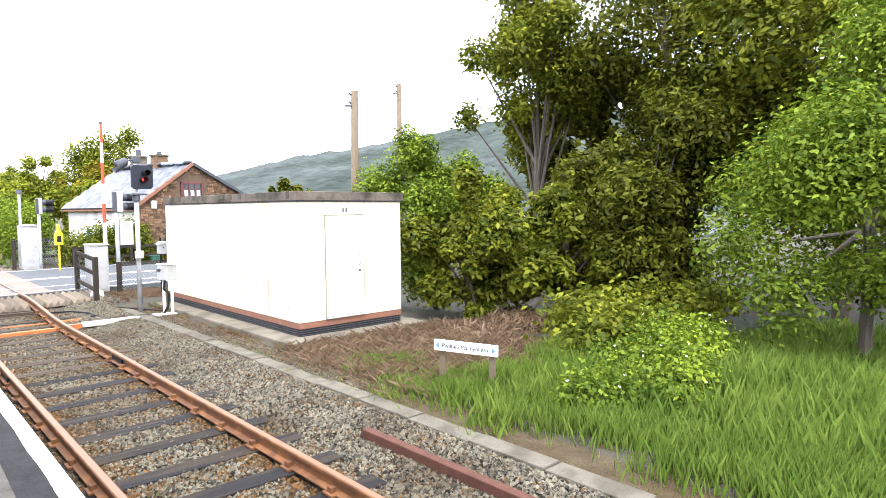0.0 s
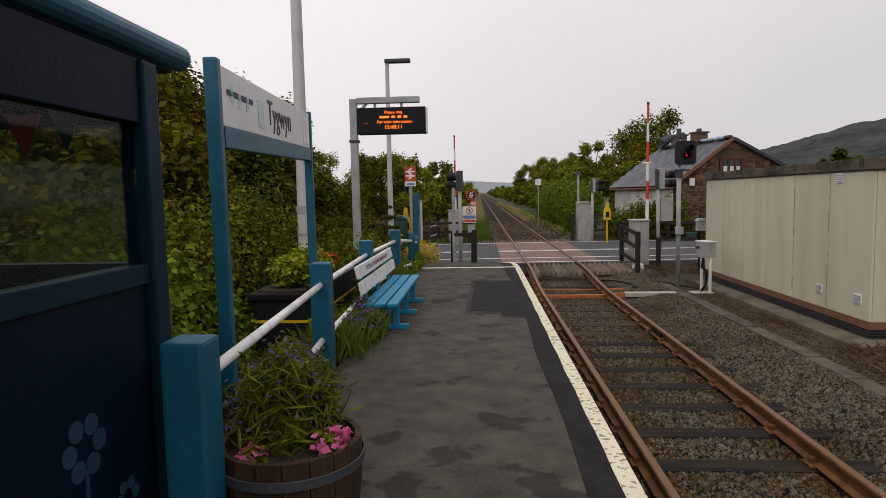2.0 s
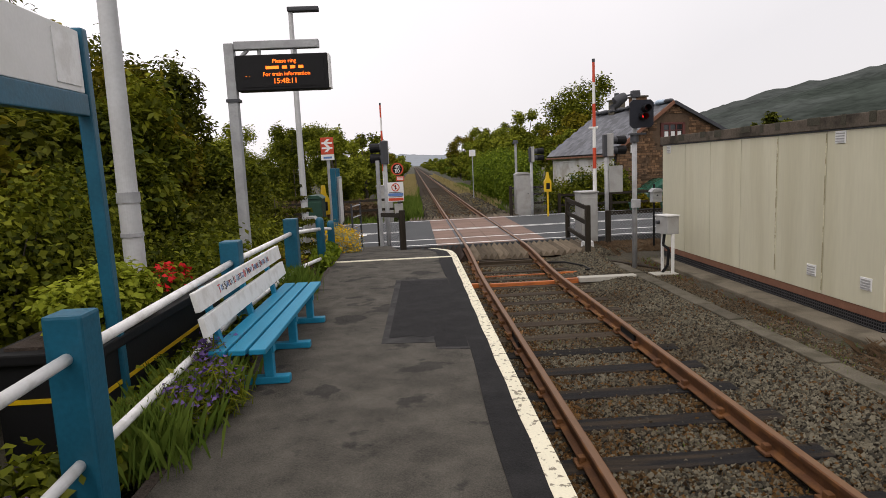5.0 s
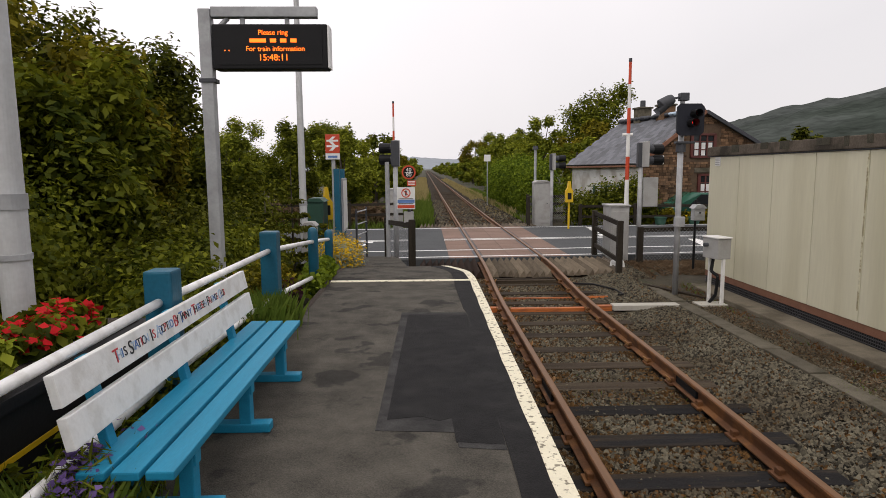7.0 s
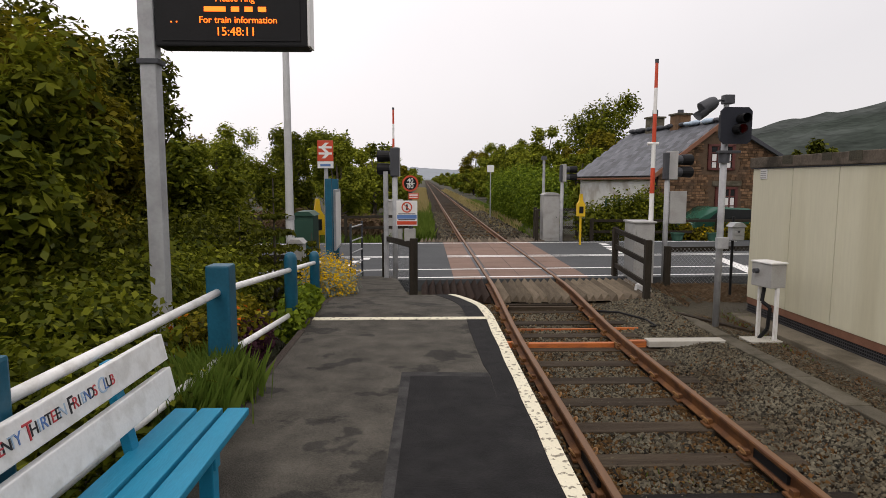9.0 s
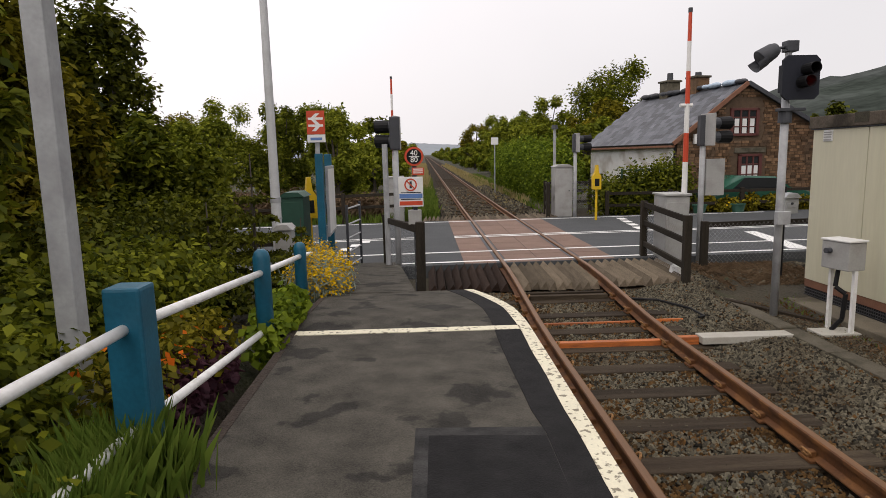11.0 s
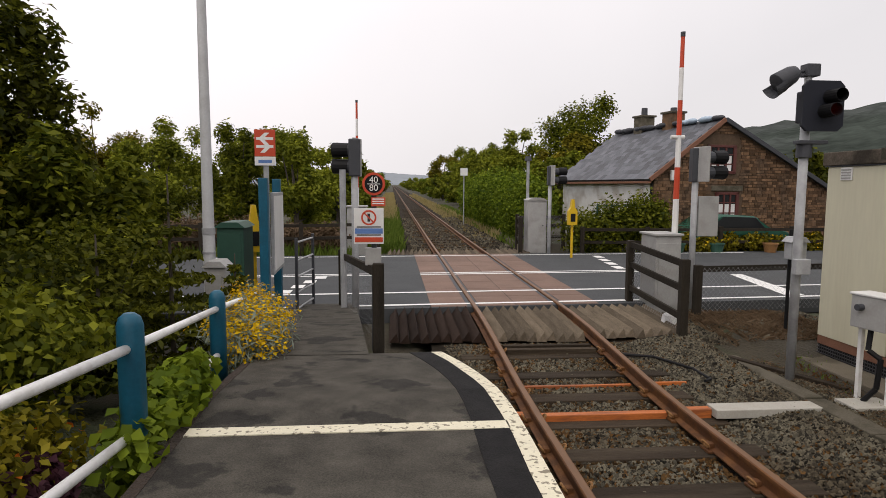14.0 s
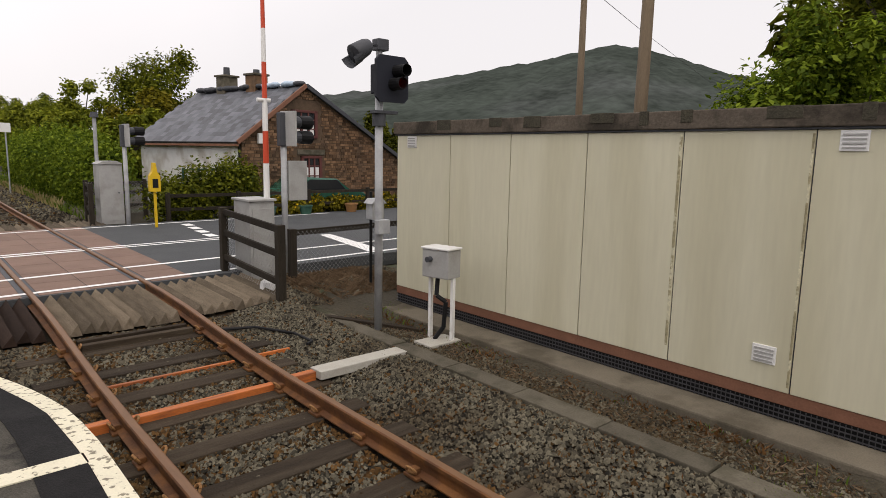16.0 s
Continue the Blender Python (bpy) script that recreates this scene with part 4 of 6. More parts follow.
# ---- waiting shelter ----
def build_shelter():
    s = thing("waiting_shelter", (0, 0, 0), "dark blue timber shelter with large windows and painted flowers", "shelter")
    fx, bx, y1, y0, zb = -3.36, -4.9, 2.2, -2.2, 0.6
    for x, y in ((fx, y1), (bx, y1), (fx, y0), (bx, y0)):
        part("corner_post", box(x - 0.05, x + 0.05, y - 0.05, y + 0.05, zb, 2.72, 0.01), M_TEALSHADE, s)
    def wall(axis_x, a, b, fixed):
        for z0, z1, mm, t in ((zb + 0.2, 1.94, M_NAVY, 0.02), (1.94, 2.01, M_TEALSHADE, 0.035), (2.5, 2.72, M_NAVY, 0.035)):
            args = (a, b, fixed - t, fixed + t, z0, z1) if axis_x else (fixed - t, fixed + t, a, b, z0, z1)
            part("wall_panel" if z1 == 1.94 else "rail", box(*args, 0.004), mm, s)
        args = (a, b, fixed - 0.004, fixed + 0.004, 2.01, 2.5) if axis_x else (fixed - 0.004, fixed + 0.004, a, b, 2.01, 2.5)
        part("pane", box(*args), M_PANE, s)
    wall(False, 0.6, y1 - 0.052, fx)
    wall(True, bx + 0.052, fx - 0.052, y1)
    wall(False, y0 + 0.052, y1 - 0.052, bx)
    wall(True, bx + 0.052, fx - 0.052, y0)
    part("corner_post", box(fx - 0.05, fx + 0.05, 0.5, 0.6, zb, 2.72, 0.01), M_TEALSHADE, s)
    part("floor", box(bx, fx, y0, y1, zb - 0.2, PLAT - 0.02), M_CONC2, s)
    part("roof", box(bx - 0.2, fx + 0.02, y0 - 0.2, y1 + 0.24, 2.722, 2.8, 0.02), M_NAVY, s)
    part("eave_tube", rod((fx + 0.02, y0 - 0.2, 2.79), (fx + 0.02, y1 + 0.28, 2.79), 0.05, seg=16), M_TEAL, s, "rounded teal roof edge")
    rr = random.Random(2)
    bx0 = bx + 0.06
    for k in range(9):
        x = bx0 + 0.15 * k
        z = 2.5 + 0.004 * (k - 4) ** 2
        part("bunting_flag", extrude_poly([(x, z), (x + 0.13, z), (x + 0.065, z - 0.16)], "y", y1 - 0.09, y1 - 0.086), M_RED if k % 2 else M_BLUEPIC, s, "small triangular bunting flag")
    for y, z, r in ((1.75, 1.5, 0.07), (1.5, 1.3, 0.05), (1.95, 1.25, 0.045), (1.2, 1.45, 0.06)):
        own = None
        for j in range(6):
            a = j * math.pi / 3
            own = rod((fx + 0.021, y + r * math.cos(a), z + r * math.sin(a)), (fx + 0.024, y + r * math.cos(a), z + r * math.sin(a)), r * 0.48, seg=10, bm=own)
        own = box(fx + 0.021, fx + 0.024, y - 0.008, y + 0.008, z - 0.3, z - r, 0, own)
        part("painted_flower", own, M_BLUEPIC, s, "pale blue painted flower")


build_shelter()


# ---- flower barrel and planter ----
def build_barrel():
    b = thing("half_barrel_planter", (-2.92, 2.4, PLAT), "half oak barrel with iron hoops, planted with flowers", "planter")
    n = 18
    for k in range(n):
        a0, a1 = 2 * math.pi * k / n + 0.008, 2 * math.pi * (k + 1) / n - 0.008
        own = bmesh.new()
        rows = []
        for z, r in ((0, 0.235), (0.14, 0.268), (0.28, 0.283), (0.41, 0.28)):
            rows.append([own.verts.new((rr_ * math.cos(a), rr_ * math.sin(a), z)) for rr_, a in ((r, a0), (r, a1), (r - 0.025, a1), (r - 0.025, a0))])
        for p, q in zip(rows, rows[1:]):
            for i in range(4):
                own.faces.new((p[i], p[(i + 1) % 4], q[(i + 1) % 4], q[i]))
        own.faces.new(rows[0][::-1])
        own.faces.new(rows[-1])
        part("stave", own, M_BARREL, b)
    for z, r in ((0.08, 0.258), (0.31, 0.287)):
        own = lathe([(r, z), (r + 0.004, z + 0.002), (r + 0.004, z + 0.038), (r, z + 0.04)], 28, None, False)
        part("hoop", own, M_GREYDK, b, "dark iron hoop")
    part("soil", lathe([(0.25, 0.3), (0.25, 0.36), (0.1, 0.385), (0.001, 0.385)], 20), M_SOIL, b)


build_barrel()


def build_planter():
    p = thing("black_planter", (0, 0, 0), "long black planter with a thin gold band, full of flowers", "planter")
    x0, x1, y0, y1, z0, z1 = -4.25, -3.72, 5.5, 7.6, 0.75, 1.36
    part("tub", box(x0, x1, y0, y1, z0, z1, 0.05), M_BLACK, p)
    part("rim", box(x0 - 0.025, x1 + 0.025, y0 - 0.025, y1 + 0.025, z1 - 0.05, z1 + 0.012, 0.012), M_BLACK, p)
    part("band", box(x0 - 0.004, x1 + 0.004, y0 - 0.004, y1 + 0.004, z1 - 0.26, z1 - 0.235), M_YELLOW, p, "thin gold stripe")
    part("soil", box(x0 + 0.05, x1 - 0.05, y0 + 0.05, y1 - 0.05, z1, z1 + 0.03), M_SOIL, p)


build_planter()

# ---- signals, lamps and signs ----
def build_signal():
    s = thing("railway_signal", (0, 0, 0), "small red railway signal on a grey post with a white light", "signal")
    x, y = 2.58, 15.16
    part("post", rod((x, y, -0.2), (x, y, 3.1), 0.052, seg=16), M_STEEL, s, smooth=True)
    part("collar", rod((x, y, 2.55), (x, y, 2.72), 0.085, seg=16), M_GREYDK, s)
    part("bracket", box(x - 0.12, x + 0.22, y - 0.1, y + 0.03, 2.7, 2.74, 0.006), M_GREYDK, s)
    pl = [(2.44, 2.9), (2.50, 2.84), (2.87, 2.84), (2.93, 2.9), (2.93, 3.34), (2.87, 3.4), (2.50, 3.4), (2.44, 3.34)]
    bd = part("backboard", extrude_poly(pl, "y", y - 0.14, y - 0.1), M_SIGNAL, s, "dark blue-grey chamfered backboard")
    for lx, z, lit in ((2.69, 3.06, True), (2.745, 3.22, False)):
        bm = bmesh.new()
        n = 14
        rows = []
        for yy, l in ((y - 0.14, 0.0), (y - 0.35, 1.0)):
            rows.append([bm.verts.new((lx + 0.075 * math.cos(a), yy, z + 0.075 * math.sin(a))) for a in [radians(-80 + 340 * k / n) for k in range(n + 1)]])
            rows.append([bm.verts.new((lx + 0.069 * math.cos(a), yy, z + 0.069 * math.sin(a))) for a in [radians(-80 + 340 * k / n) for k in range(n + 1)]])
        for k in range(n):
            bm.faces.new((rows[0][k], rows[0][k + 1], rows[2][k + 1], rows[2][k]))
            bm.faces.new((rows[1][k], rows[3][k], rows[3][k + 1], rows[1][k + 1]))
            bm.faces.new((rows[2][k], rows[2][k + 1], rows[3][k + 1], rows[3][k]))
        part("hood", bm, M_BLACK, bd)
        part("lens", rod((lx, y - 0.148, z), (lx, y - 0.14, z), 0.031 if lit else 0.06, seg=18), M_SIGRED if lit else M_DARKLENS, bd, "glowing red lens" if lit else "unlit dark red lens")
    part("signal_case", box(2.5, 2.74, y - 0.098, y + 0.08, 2.94, 3.3, 0.02), M_SIGNAL, s)
    part("lamp_bracket", box(x - 0.06, x + 0.1, y - 0.07, y + 0.07, 3.46, 3.6, 0.012), M_GREYDK, s)
    part("lamp_stem", rod((x, y, 3.1), (x, y, 3.47), 0.04), M_STEEL, s)
    part("lamp_arm", rod((x - 0.06, y, 3.52), (x - 0.2, y - 0.05, 3.5), 0.018), M_GREYDK, s)
    own = lathe([(0.03, -0.13), (0.075, -0.11), (0.1, -0.05), (0.108, 0.03), (0.118, 0.14), (0.112, 0.145), (0.001, 0.13)], 20)
    tip = Matrix.Translation((x - 0.3, y - 0.08, 3.44)) @ Matrix.Rotation(radians(-122), 4, "Y")
    bmesh.ops.transform(own, matrix=tip, verts=own.verts)
    lamp = part("floodlight", own, M_GREYDK, s, "drooping dark grey floodlight", smooth=True)
    visor = bmesh.new()
    ring = [[visor.verts.new(tip @ Vector((r * math.cos(q), r * math.sin(q), h))) for q in [radians(90 + 180 * k / 12) for k in range(13)]] for r, h in ((0.12, 0.1), (0.13, 0.25))]
    for k in range(12):
        visor.faces.new((ring[0][k], ring[0][k + 1], ring[1][k + 1], ring[1][k]))
    part("visor", visor, M_GREYDK, lamp, "curved hood over the floodlight")
    part("junction_box", box(x - 0.1, x + 0.08, y - 0.14, y - 0.05, 1.2, 1.38, 0.01), M_STEEL, s)


build_signal()


def build_box():
    b = thing("trackside_box", pose(2.94, 14.35, 0, 0, 0, 12), "pale grey control box on white legs", "equipment box")
    part("case", box(-0.14, 0.12, -0.22, 0.18, 0.72, 1.07, 0.015), M_GREYBOX, b)
    part("lid", box(-0.155, 0.135, -0.235, 0.195, 1.07, 1.095, 0.01), M_SIGN, b)
    part("knob", rod((-0.14, 0.05, 0.95), (-0.21, 0.05, 0.95), 0.035), M_GREYDK, b, "black switch knob")
    for y in (-0.2, 0.14):
        part("leg", box(-0.03, 0.02, y - 0.02, y + 0.02, -0.12, 0.72), M_WHITE, b)
    part("cable", tube([(-0.05, -0.0, 0.73), (-0.1, -0.02, 0.5), (-0.04, -0.12, 0.42), (-0.05, -0.1, 0.1), (-0.1, 0.0, -0.06)], 0.028, 8), M_BLACK, b, "thick black cable")


build_box()


def build_road_signal(name, m, facing, label):
    """A post with a pair of lamp heads seen from behind, on a board."""
    s = thing(name, m, label, "signal", group="road crossing signals")
    part("post", rod((0, 0, -0.5), (0, 0, 2.72), 0.055, seg=14), M_STEEL, s, smooth=True)
    bd = part("backboard", box(-0.06, 0.32, -0.02, 0.02, 2.2, 2.8, 0.012, None, Matrix.Rotation(radians(facing), 4, "Z")), M_GREYBOX, s, "grey lamp backboard seen from behind")
    for z in (2.36, 2.62):
        m2 = Matrix.Rotation(radians(facing), 4, "Z")
        own = rod((0.2, 0.02, z), (0.2, 0.16, z), 0.1, seg=14)
        bmesh.ops.transform(own, matrix=m2, verts=own.verts)
        part("lamp", own, M_GREYDK, bd, "round lamp housing")
        own = rod((0.2, 0.16, z), (0.2, 0.42, z + 0.0), 0.11, 0.12, seg=14, caps=False)
        bmesh.ops.transform(own, matrix=m2, verts=own.verts)
        part("hood", own, M_BLACK, bd, "long black hood")
    part("head_case", box(-0.09, 0.09, -0.08, 0.08, 2.2, 2.78, 0.02), M_GREYDK, s)
    return s


rs_ = build_road_signal("road_signal", Matrix.Translation((3.12, 18.78, 0.1)), -75, "grey road signal with hooded lamps seen from behind")
part("box", box(0.06, 0.42, -0.06, 0.0, 1.25, 1.95, 0.01), M_GREYBOX, rs_, "flat grey box on the post")
ls_ = build_road_signal("road_signal", Matrix.Translation((-2.74, 18.2, 0.15)), 75, "grey road signal with black hooded lamps beside the footpath")
part("support", rod((-0.18, -0.1, -0.3), (-0.18, -0.1, 2.3), 0.05), M_STEEL, ls_)
fs_ = build_road_signal("road_signal", Matrix.Translation((2.66, 27.0, 0.05)), -80, "road signal at the far side of the crossing")
part("post", rod((-0.38, 1.4, -0.3), (-0.38, 1.4, 3.0), 0.05), M_STEEL, fs_)
part("lamp", rod((-0.38, 1.4, 3.0), (-0.38, 1.4, 3.14), 0.12, 0.09), M_GREYDK, fs_)


def build_barrier(m, label, boxed=True):
    b = thing("level_crossing_barrier", m, label, "barrier", group="raised crossing barriers")
    if boxed:
        c = part("cabinet", box(-0.45, 0.0, -0.32, 0.32, -0.5, 1.32, 0.015), M_GREYBOX, b, "grey barrier machine cabinet")
        part("lid", box(-0.48, 0.03, -0.35, 0.35, 1.32, 1.36, 0.01), M_GREYBOX, c)
        part("door", box(-0.4, -0.05, -0.335, -0.32, 0.1, 1.2, 0.004), M_GREYBOX, c)
    bands = [(1.2, 1.95, 0), (1.95, 2.5, 1), (2.5, 3.05, 0), (3.05, 3.65, 1), (3.65, 4.2, 0), (4.2, 4.72, 1)]
    for z0, z1, c in bands:
        r0, r1 = 0.055 - 0.006 * (z0 - 1.2), 0.055 - 0.006 * (z1 - 1.2)
        part("boom_band", rod((0.02, 0, z0), (0.02, 0, z1), r0, r1, seg=12), M_RED if c else M_BARWHITE, b, "red band" if c else "white band")
    part("tip_lamp", rod((0.02, 0, 4.72), (0.02, 0, 4.8), 0.04), M_GREYDK, b)
    part("boom_lamp", rod((-0.12, 0, 3.02), (0.12, 0, 3.02), 0.035), M_SIGN, b)
    return b


build_barrier(Matrix.Translation((2.8, 18.85, 0.05)), "raised red and white barrier with grey machine cabinet")
lb = build_barrier(pose(-3.3, 29.2, 0.2, 0, -1.2, 90), "raised red and white barrier beyond the road")


def build_lamp(x, y, h, base, head, label):
    s = thing("lamp_post", (x, y, 0), label, "lamp post", group="platform lamps")
    part("base", rod((0, 0, base), (0, 0, base + 1.4), 0.077, seg=28), M_LAMPGREY, s)
    part("column", rod((0, 0, base + 1.4), (0, 0, h), 0.073, 0.05, seg=28), M_LAMPGREY, s)
    part("collar", rod((0, 0, base + 1.36), (0, 0, base + 1.44), 0.084, seg=28), M_STEEL, s)
    part("door_band", rod((0, 0, base + 1.1), (0, 0, base + 1.13), 0.084, seg=28), M_STEEL, s)
    if head:
        part("head", box(-0.06, 0.62, -0.1, 0.1, h - 0.02, h + 0.08, 0.025), M_GREYDK, s, "flat grey lantern")
    return s


build_lamp(-4.2, 7.15, 7.0, 0.7, True, "tall grey steel lamp post behind the platform")
build_lamp(-4.55, 16.62, 5.75, 0.2, True, "grey steel lamp post with a flat lantern")


def build_br_sign():
    s = thing("station_sign", (-4.26, 19.0, 0), "red station sign with a white symbol on a post", "sign")
    part("post", rod((0, 0, -0.2), (0, 0, 3.1), 0.045), M_STEEL, s)
    bd = part("board", box(-0.17, 0.17, -0.07, -0.047, 2.68, 3.12, 0.006), M_RED, s, "red square board")
    part("name_strip", box(-0.17, 0.17, -0.072, -0.047, 2.53, 2.675, 0.004), M_SIGN, s, "white strip with small blue writing")
    part("writing_bar", box(-0.11, 0.11, -0.0745, -0.0725, 2.57, 2.62), M_BLUETXT, s)
    for z in (2.82, 2.95):
        part("symbol_bar", box(-0.14, 0.14, -0.074, -0.0705, z, z + 0.045), M_WHITE, bd)
    part("symbol_bar", extrude_poly([(-0.08, 2.995), (0.0, 2.995), (0.08, 3.07), (0.0, 3.07)], "y", -0.074, -0.0705), M_WHITE, bd)
    part("symbol_bar", extrude_poly([(0.08, 2.82), (0.0, 2.82), (-0.08, 2.74), (0.0, 2.74)], "y", -0.074, -0.0705), M_WHITE, bd)
    part("symbol_bar", extrude_poly([(-0.08, 2.95), (0.0, 2.95), (0.08, 2.865), (0.0, 2.865)], "y", -0.074, -0.0705), M_WHITE, bd)


build_br_sign()


def build_noticeboard():
    n = thing("notice_board", (-3.9, 16.95, 0), "notice board on teal posts, seen edge-on", "notice board")
    for dx, dy in ((0, 0), (-0.06, 1.3)):
        part("post", box(dx - 0.06, dx + 0.06, dy - 0.06, dy + 0.06, -0.1, 2.3, 0.012), M_TEAL, n)
    m = Matrix.Rotation(math.atan2(1.3, -0.06) - math.pi / 2, 4, "Z")
    part("panel", box(0.07, 0.11, 0.1, 1.2, 0.95, 2.1, 0.01, None, m), M_STEEL, n, "grey framed notice panel")
    part("face", box(0.112, 0.116, 0.16, 1.14, 1.0, 2.05, 0, None, m), M_SIGN, n)


build_noticeboard()


def build_speed_sign():
    s = thing("speed_sign_post", (-2.36, 15.3, 0), "post with round speed sign and a no-trespass notice", "sign")
    part("post", rod((0, 0.05, 0.3), (0, 0.05, 2.3), 0.03), M_GREYDK, s)
    d = part("disc", rod((0.0, 0.0, 2.22), (0.0, 0.02, 2.22), 0.128, seg=32), M_RED, s, "round red-rimmed speed sign")
    part("face", rod((0.0, -0.005, 2.22), (0.0, 0.0, 2.22), 0.1, seg=32), M_BLACK, d)
    f = Matrix.Rotation(radians(90), 4, "X")
    words("40", 0.1, Matrix.Translation((0.0, -0.007, 2.263)) @ f, M_WHITE, d)
    words("80", 0.1, Matrix.Translation((0.0, -0.007, 2.175)) @ f, M_WHITE, d)
    part("divider", box(-0.07, 0.07, -0.0075, -0.0045, 2.216, 2.223), M_WHITE, d)
    part("red_plate", box(-0.03, 0.13, 0.0, 0.012, 1.97, 2.07, 0.003), M_RED, s, "small red plate")
    for z in (2.045, 2.02, 1.995):
        part("writing_bar", box(-0.015, 0.115, -0.003, 0.0, z, z + 0.012), M_WHITE, s)
    nt = part("notice", box(-0.22, 0.11, -0.04, -0.025, 1.55, 1.95, 0.004), M_SIGN, s, "white notice with a red prohibition ring")
    ring = lathe([(0.085, 0), (0.085, 0.003), (0.066, 0.003), (0.066, 0)], 28, None, False)
    bmesh.ops.transform(ring, matrix=Matrix.Translation((-0.055, -0.041, 1.845)) @ f, verts=ring.verts)
    part("ring", ring, M_RED, nt)
    part("ring_bar", box(-0.07, 0.07, -0.002, 0.0, -0.008, 0.008, 0, None, Matrix.Translation((-0.055, -0.042, 1.845)) @ Matrix.Rotation(radians(45), 4, "Y")), M_RED, nt)
    part("pictogram", box(-0.07, -0.04, -0.0425, -0.0405, 1.8, 1.89), M_BLACKTXT, nt)
    part("blue_band", box(-0.21, 0.1, -0.0425, -0.0405, 1.665, 1.725), M_BLUETXT, nt)
    part("red_band", box(-0.21, 0.1, -0.0425, -0.0405, 1.57, 1.625), M_RED, nt)
    for z in (1.735, 1.645):
        part("writing_bar", box(-0.19, 0.08, -0.0425, -0.0405, z, z + 0.012), M_BLACKTXT, nt)
    part("lower_box", box(-0.1, 0.08, 0.0, 0.1, 1.3, 1.5, 0.01), M_GREYBOX, s)


build_speed_sign()


def timber_fence(name, pts, zt, rails, label, post=0.06, mesh=True):
    f = thing(name, (0, 0, 0), label, "fence")
    for x, y, zb in pts:
        part("post", box(x - post, x + post, y - post, y + post, zb - 0.2, zb + zt, 0.01), M_DARKWOOD, f)
    for (xa, ya, za), (xb, yb, zb) in zip(pts, pts[1:]):
        for rz in rails:
            a, b = Vector((xa, ya, za + rz)), Vector((xb, yb, zb + rz))
            q = (b - a).to_track_quat("Y", "Z").to_matrix().to_4x4()
            part("rail", box(-0.025, 0.025, -(b - a).length / 2, (b - a).length / 2, -0.05, 0.05, 0.006, None, Matrix.Translation((a + b) / 2) @ q), M_DARKWOOD, f)
        if mesh:
            a, b = Vector((xa, ya, za)), Vector((xb, yb, zb))
            L = (b - a).length
            n = int(L / 0.09)
            h = zt - 0.1
            bm = bmesh.new()
            q = (b - a).to_track_quat("Y", "Z").to_matrix().to_4x4()
            kk = int(h / 0.09)
            for i in range(-kk, n):
                for sgn in (1, -1):
                    p = [(i * 0.09 + t, (t if sgn > 0 else h - t)) for t in (0, h)]
                    (u0, v0), (u1, v1) = p
                    if u0 < 0:
                        v0, u0 = v0 + sgn * (-u0), 0
                    if u1 > L:
                        v1, u1 = v1 - sgn * (u1 - L), L
                    if u1 - u0 > 0.02:
                        vs = [bm.verts.new((0.03, u, v + 0.05 + dz)) for u, v, dz in ((u0, v0, 0), (u1, v1, 0), (u1, v1, 0.005), (u0, v0, 0.005))]
                        bm.faces.new(vs)
            d = (b - a) / L
            bmesh.ops.transform(bm, matrix=Matrix.Translation(a) @ Matrix(((d.y, d.x, 0, 0), (-d.x, d.y, 0, 0), (0, d.z, 1, 0), (0, 0, 0, 1))), verts=bm.verts)
            wm = part("wire_mesh", bm, M_STEEL, f, "galvanised chain-link mesh")
    return f


timber_fence("gate_fence", [(2.05, 16.85, 0.02), (2.13, 19.1, 0.1)], 1.15, (0.3, 0.72, 1.08), "dark timber fence with wire mesh beside the barrier cabinet")
timber_fence("roadside_fence", [(3.0, 18.3, 0.05), (6.5, 18.7, 0.05), (10.5, 19.0, 0.05), (16, 19.2, 0.05)], 0.85, (0.78,), "low dark timber fence with wire mesh along the road")
timber_fence("gate_fence", [(-2.3, 14.7, 0.45), (-2.98, 18.6, 0.2)], 0.95, (0.85,), "dark timber posts and mesh beside the footpath")
timber_fence("gate_fence", [(1.9, 27.6, 0.15), (2.2, 29.6, 0.15), (3.9, 29.8, 0.15)], 1.1, (0.3, 0.7, 1.0), "dark timber fence at the far side of the crossing")
timber_fence("garden_fence", [(3.9, 27.6, 0.1), (6.0, 27.5, 0.1), (8.5, 27.6, 0.1), (11, 27.7, 0.1), (14, 27.9, 0.1)], 0.85, (0.75, 0.35), "dark rail fence before the cottage garden", mesh=False)
timber_fence("roadside_fence", [(-4.7, 19.0, 0.1), (-8, 18.8, 0.1), (-12, 18.6, 0.1)], 0.6, (0.5,), "low dark rail beside the road", mesh=False)
timber_fence("field_fence", [(-2.6, 28.0, 0.15), (-5, 28.0, 0.1), (-8, 27.8, 0.1), (-12, 27.6, 0.1)], 0.95, (0.85, 0.45), "dark rail fence across the road", mesh=False)


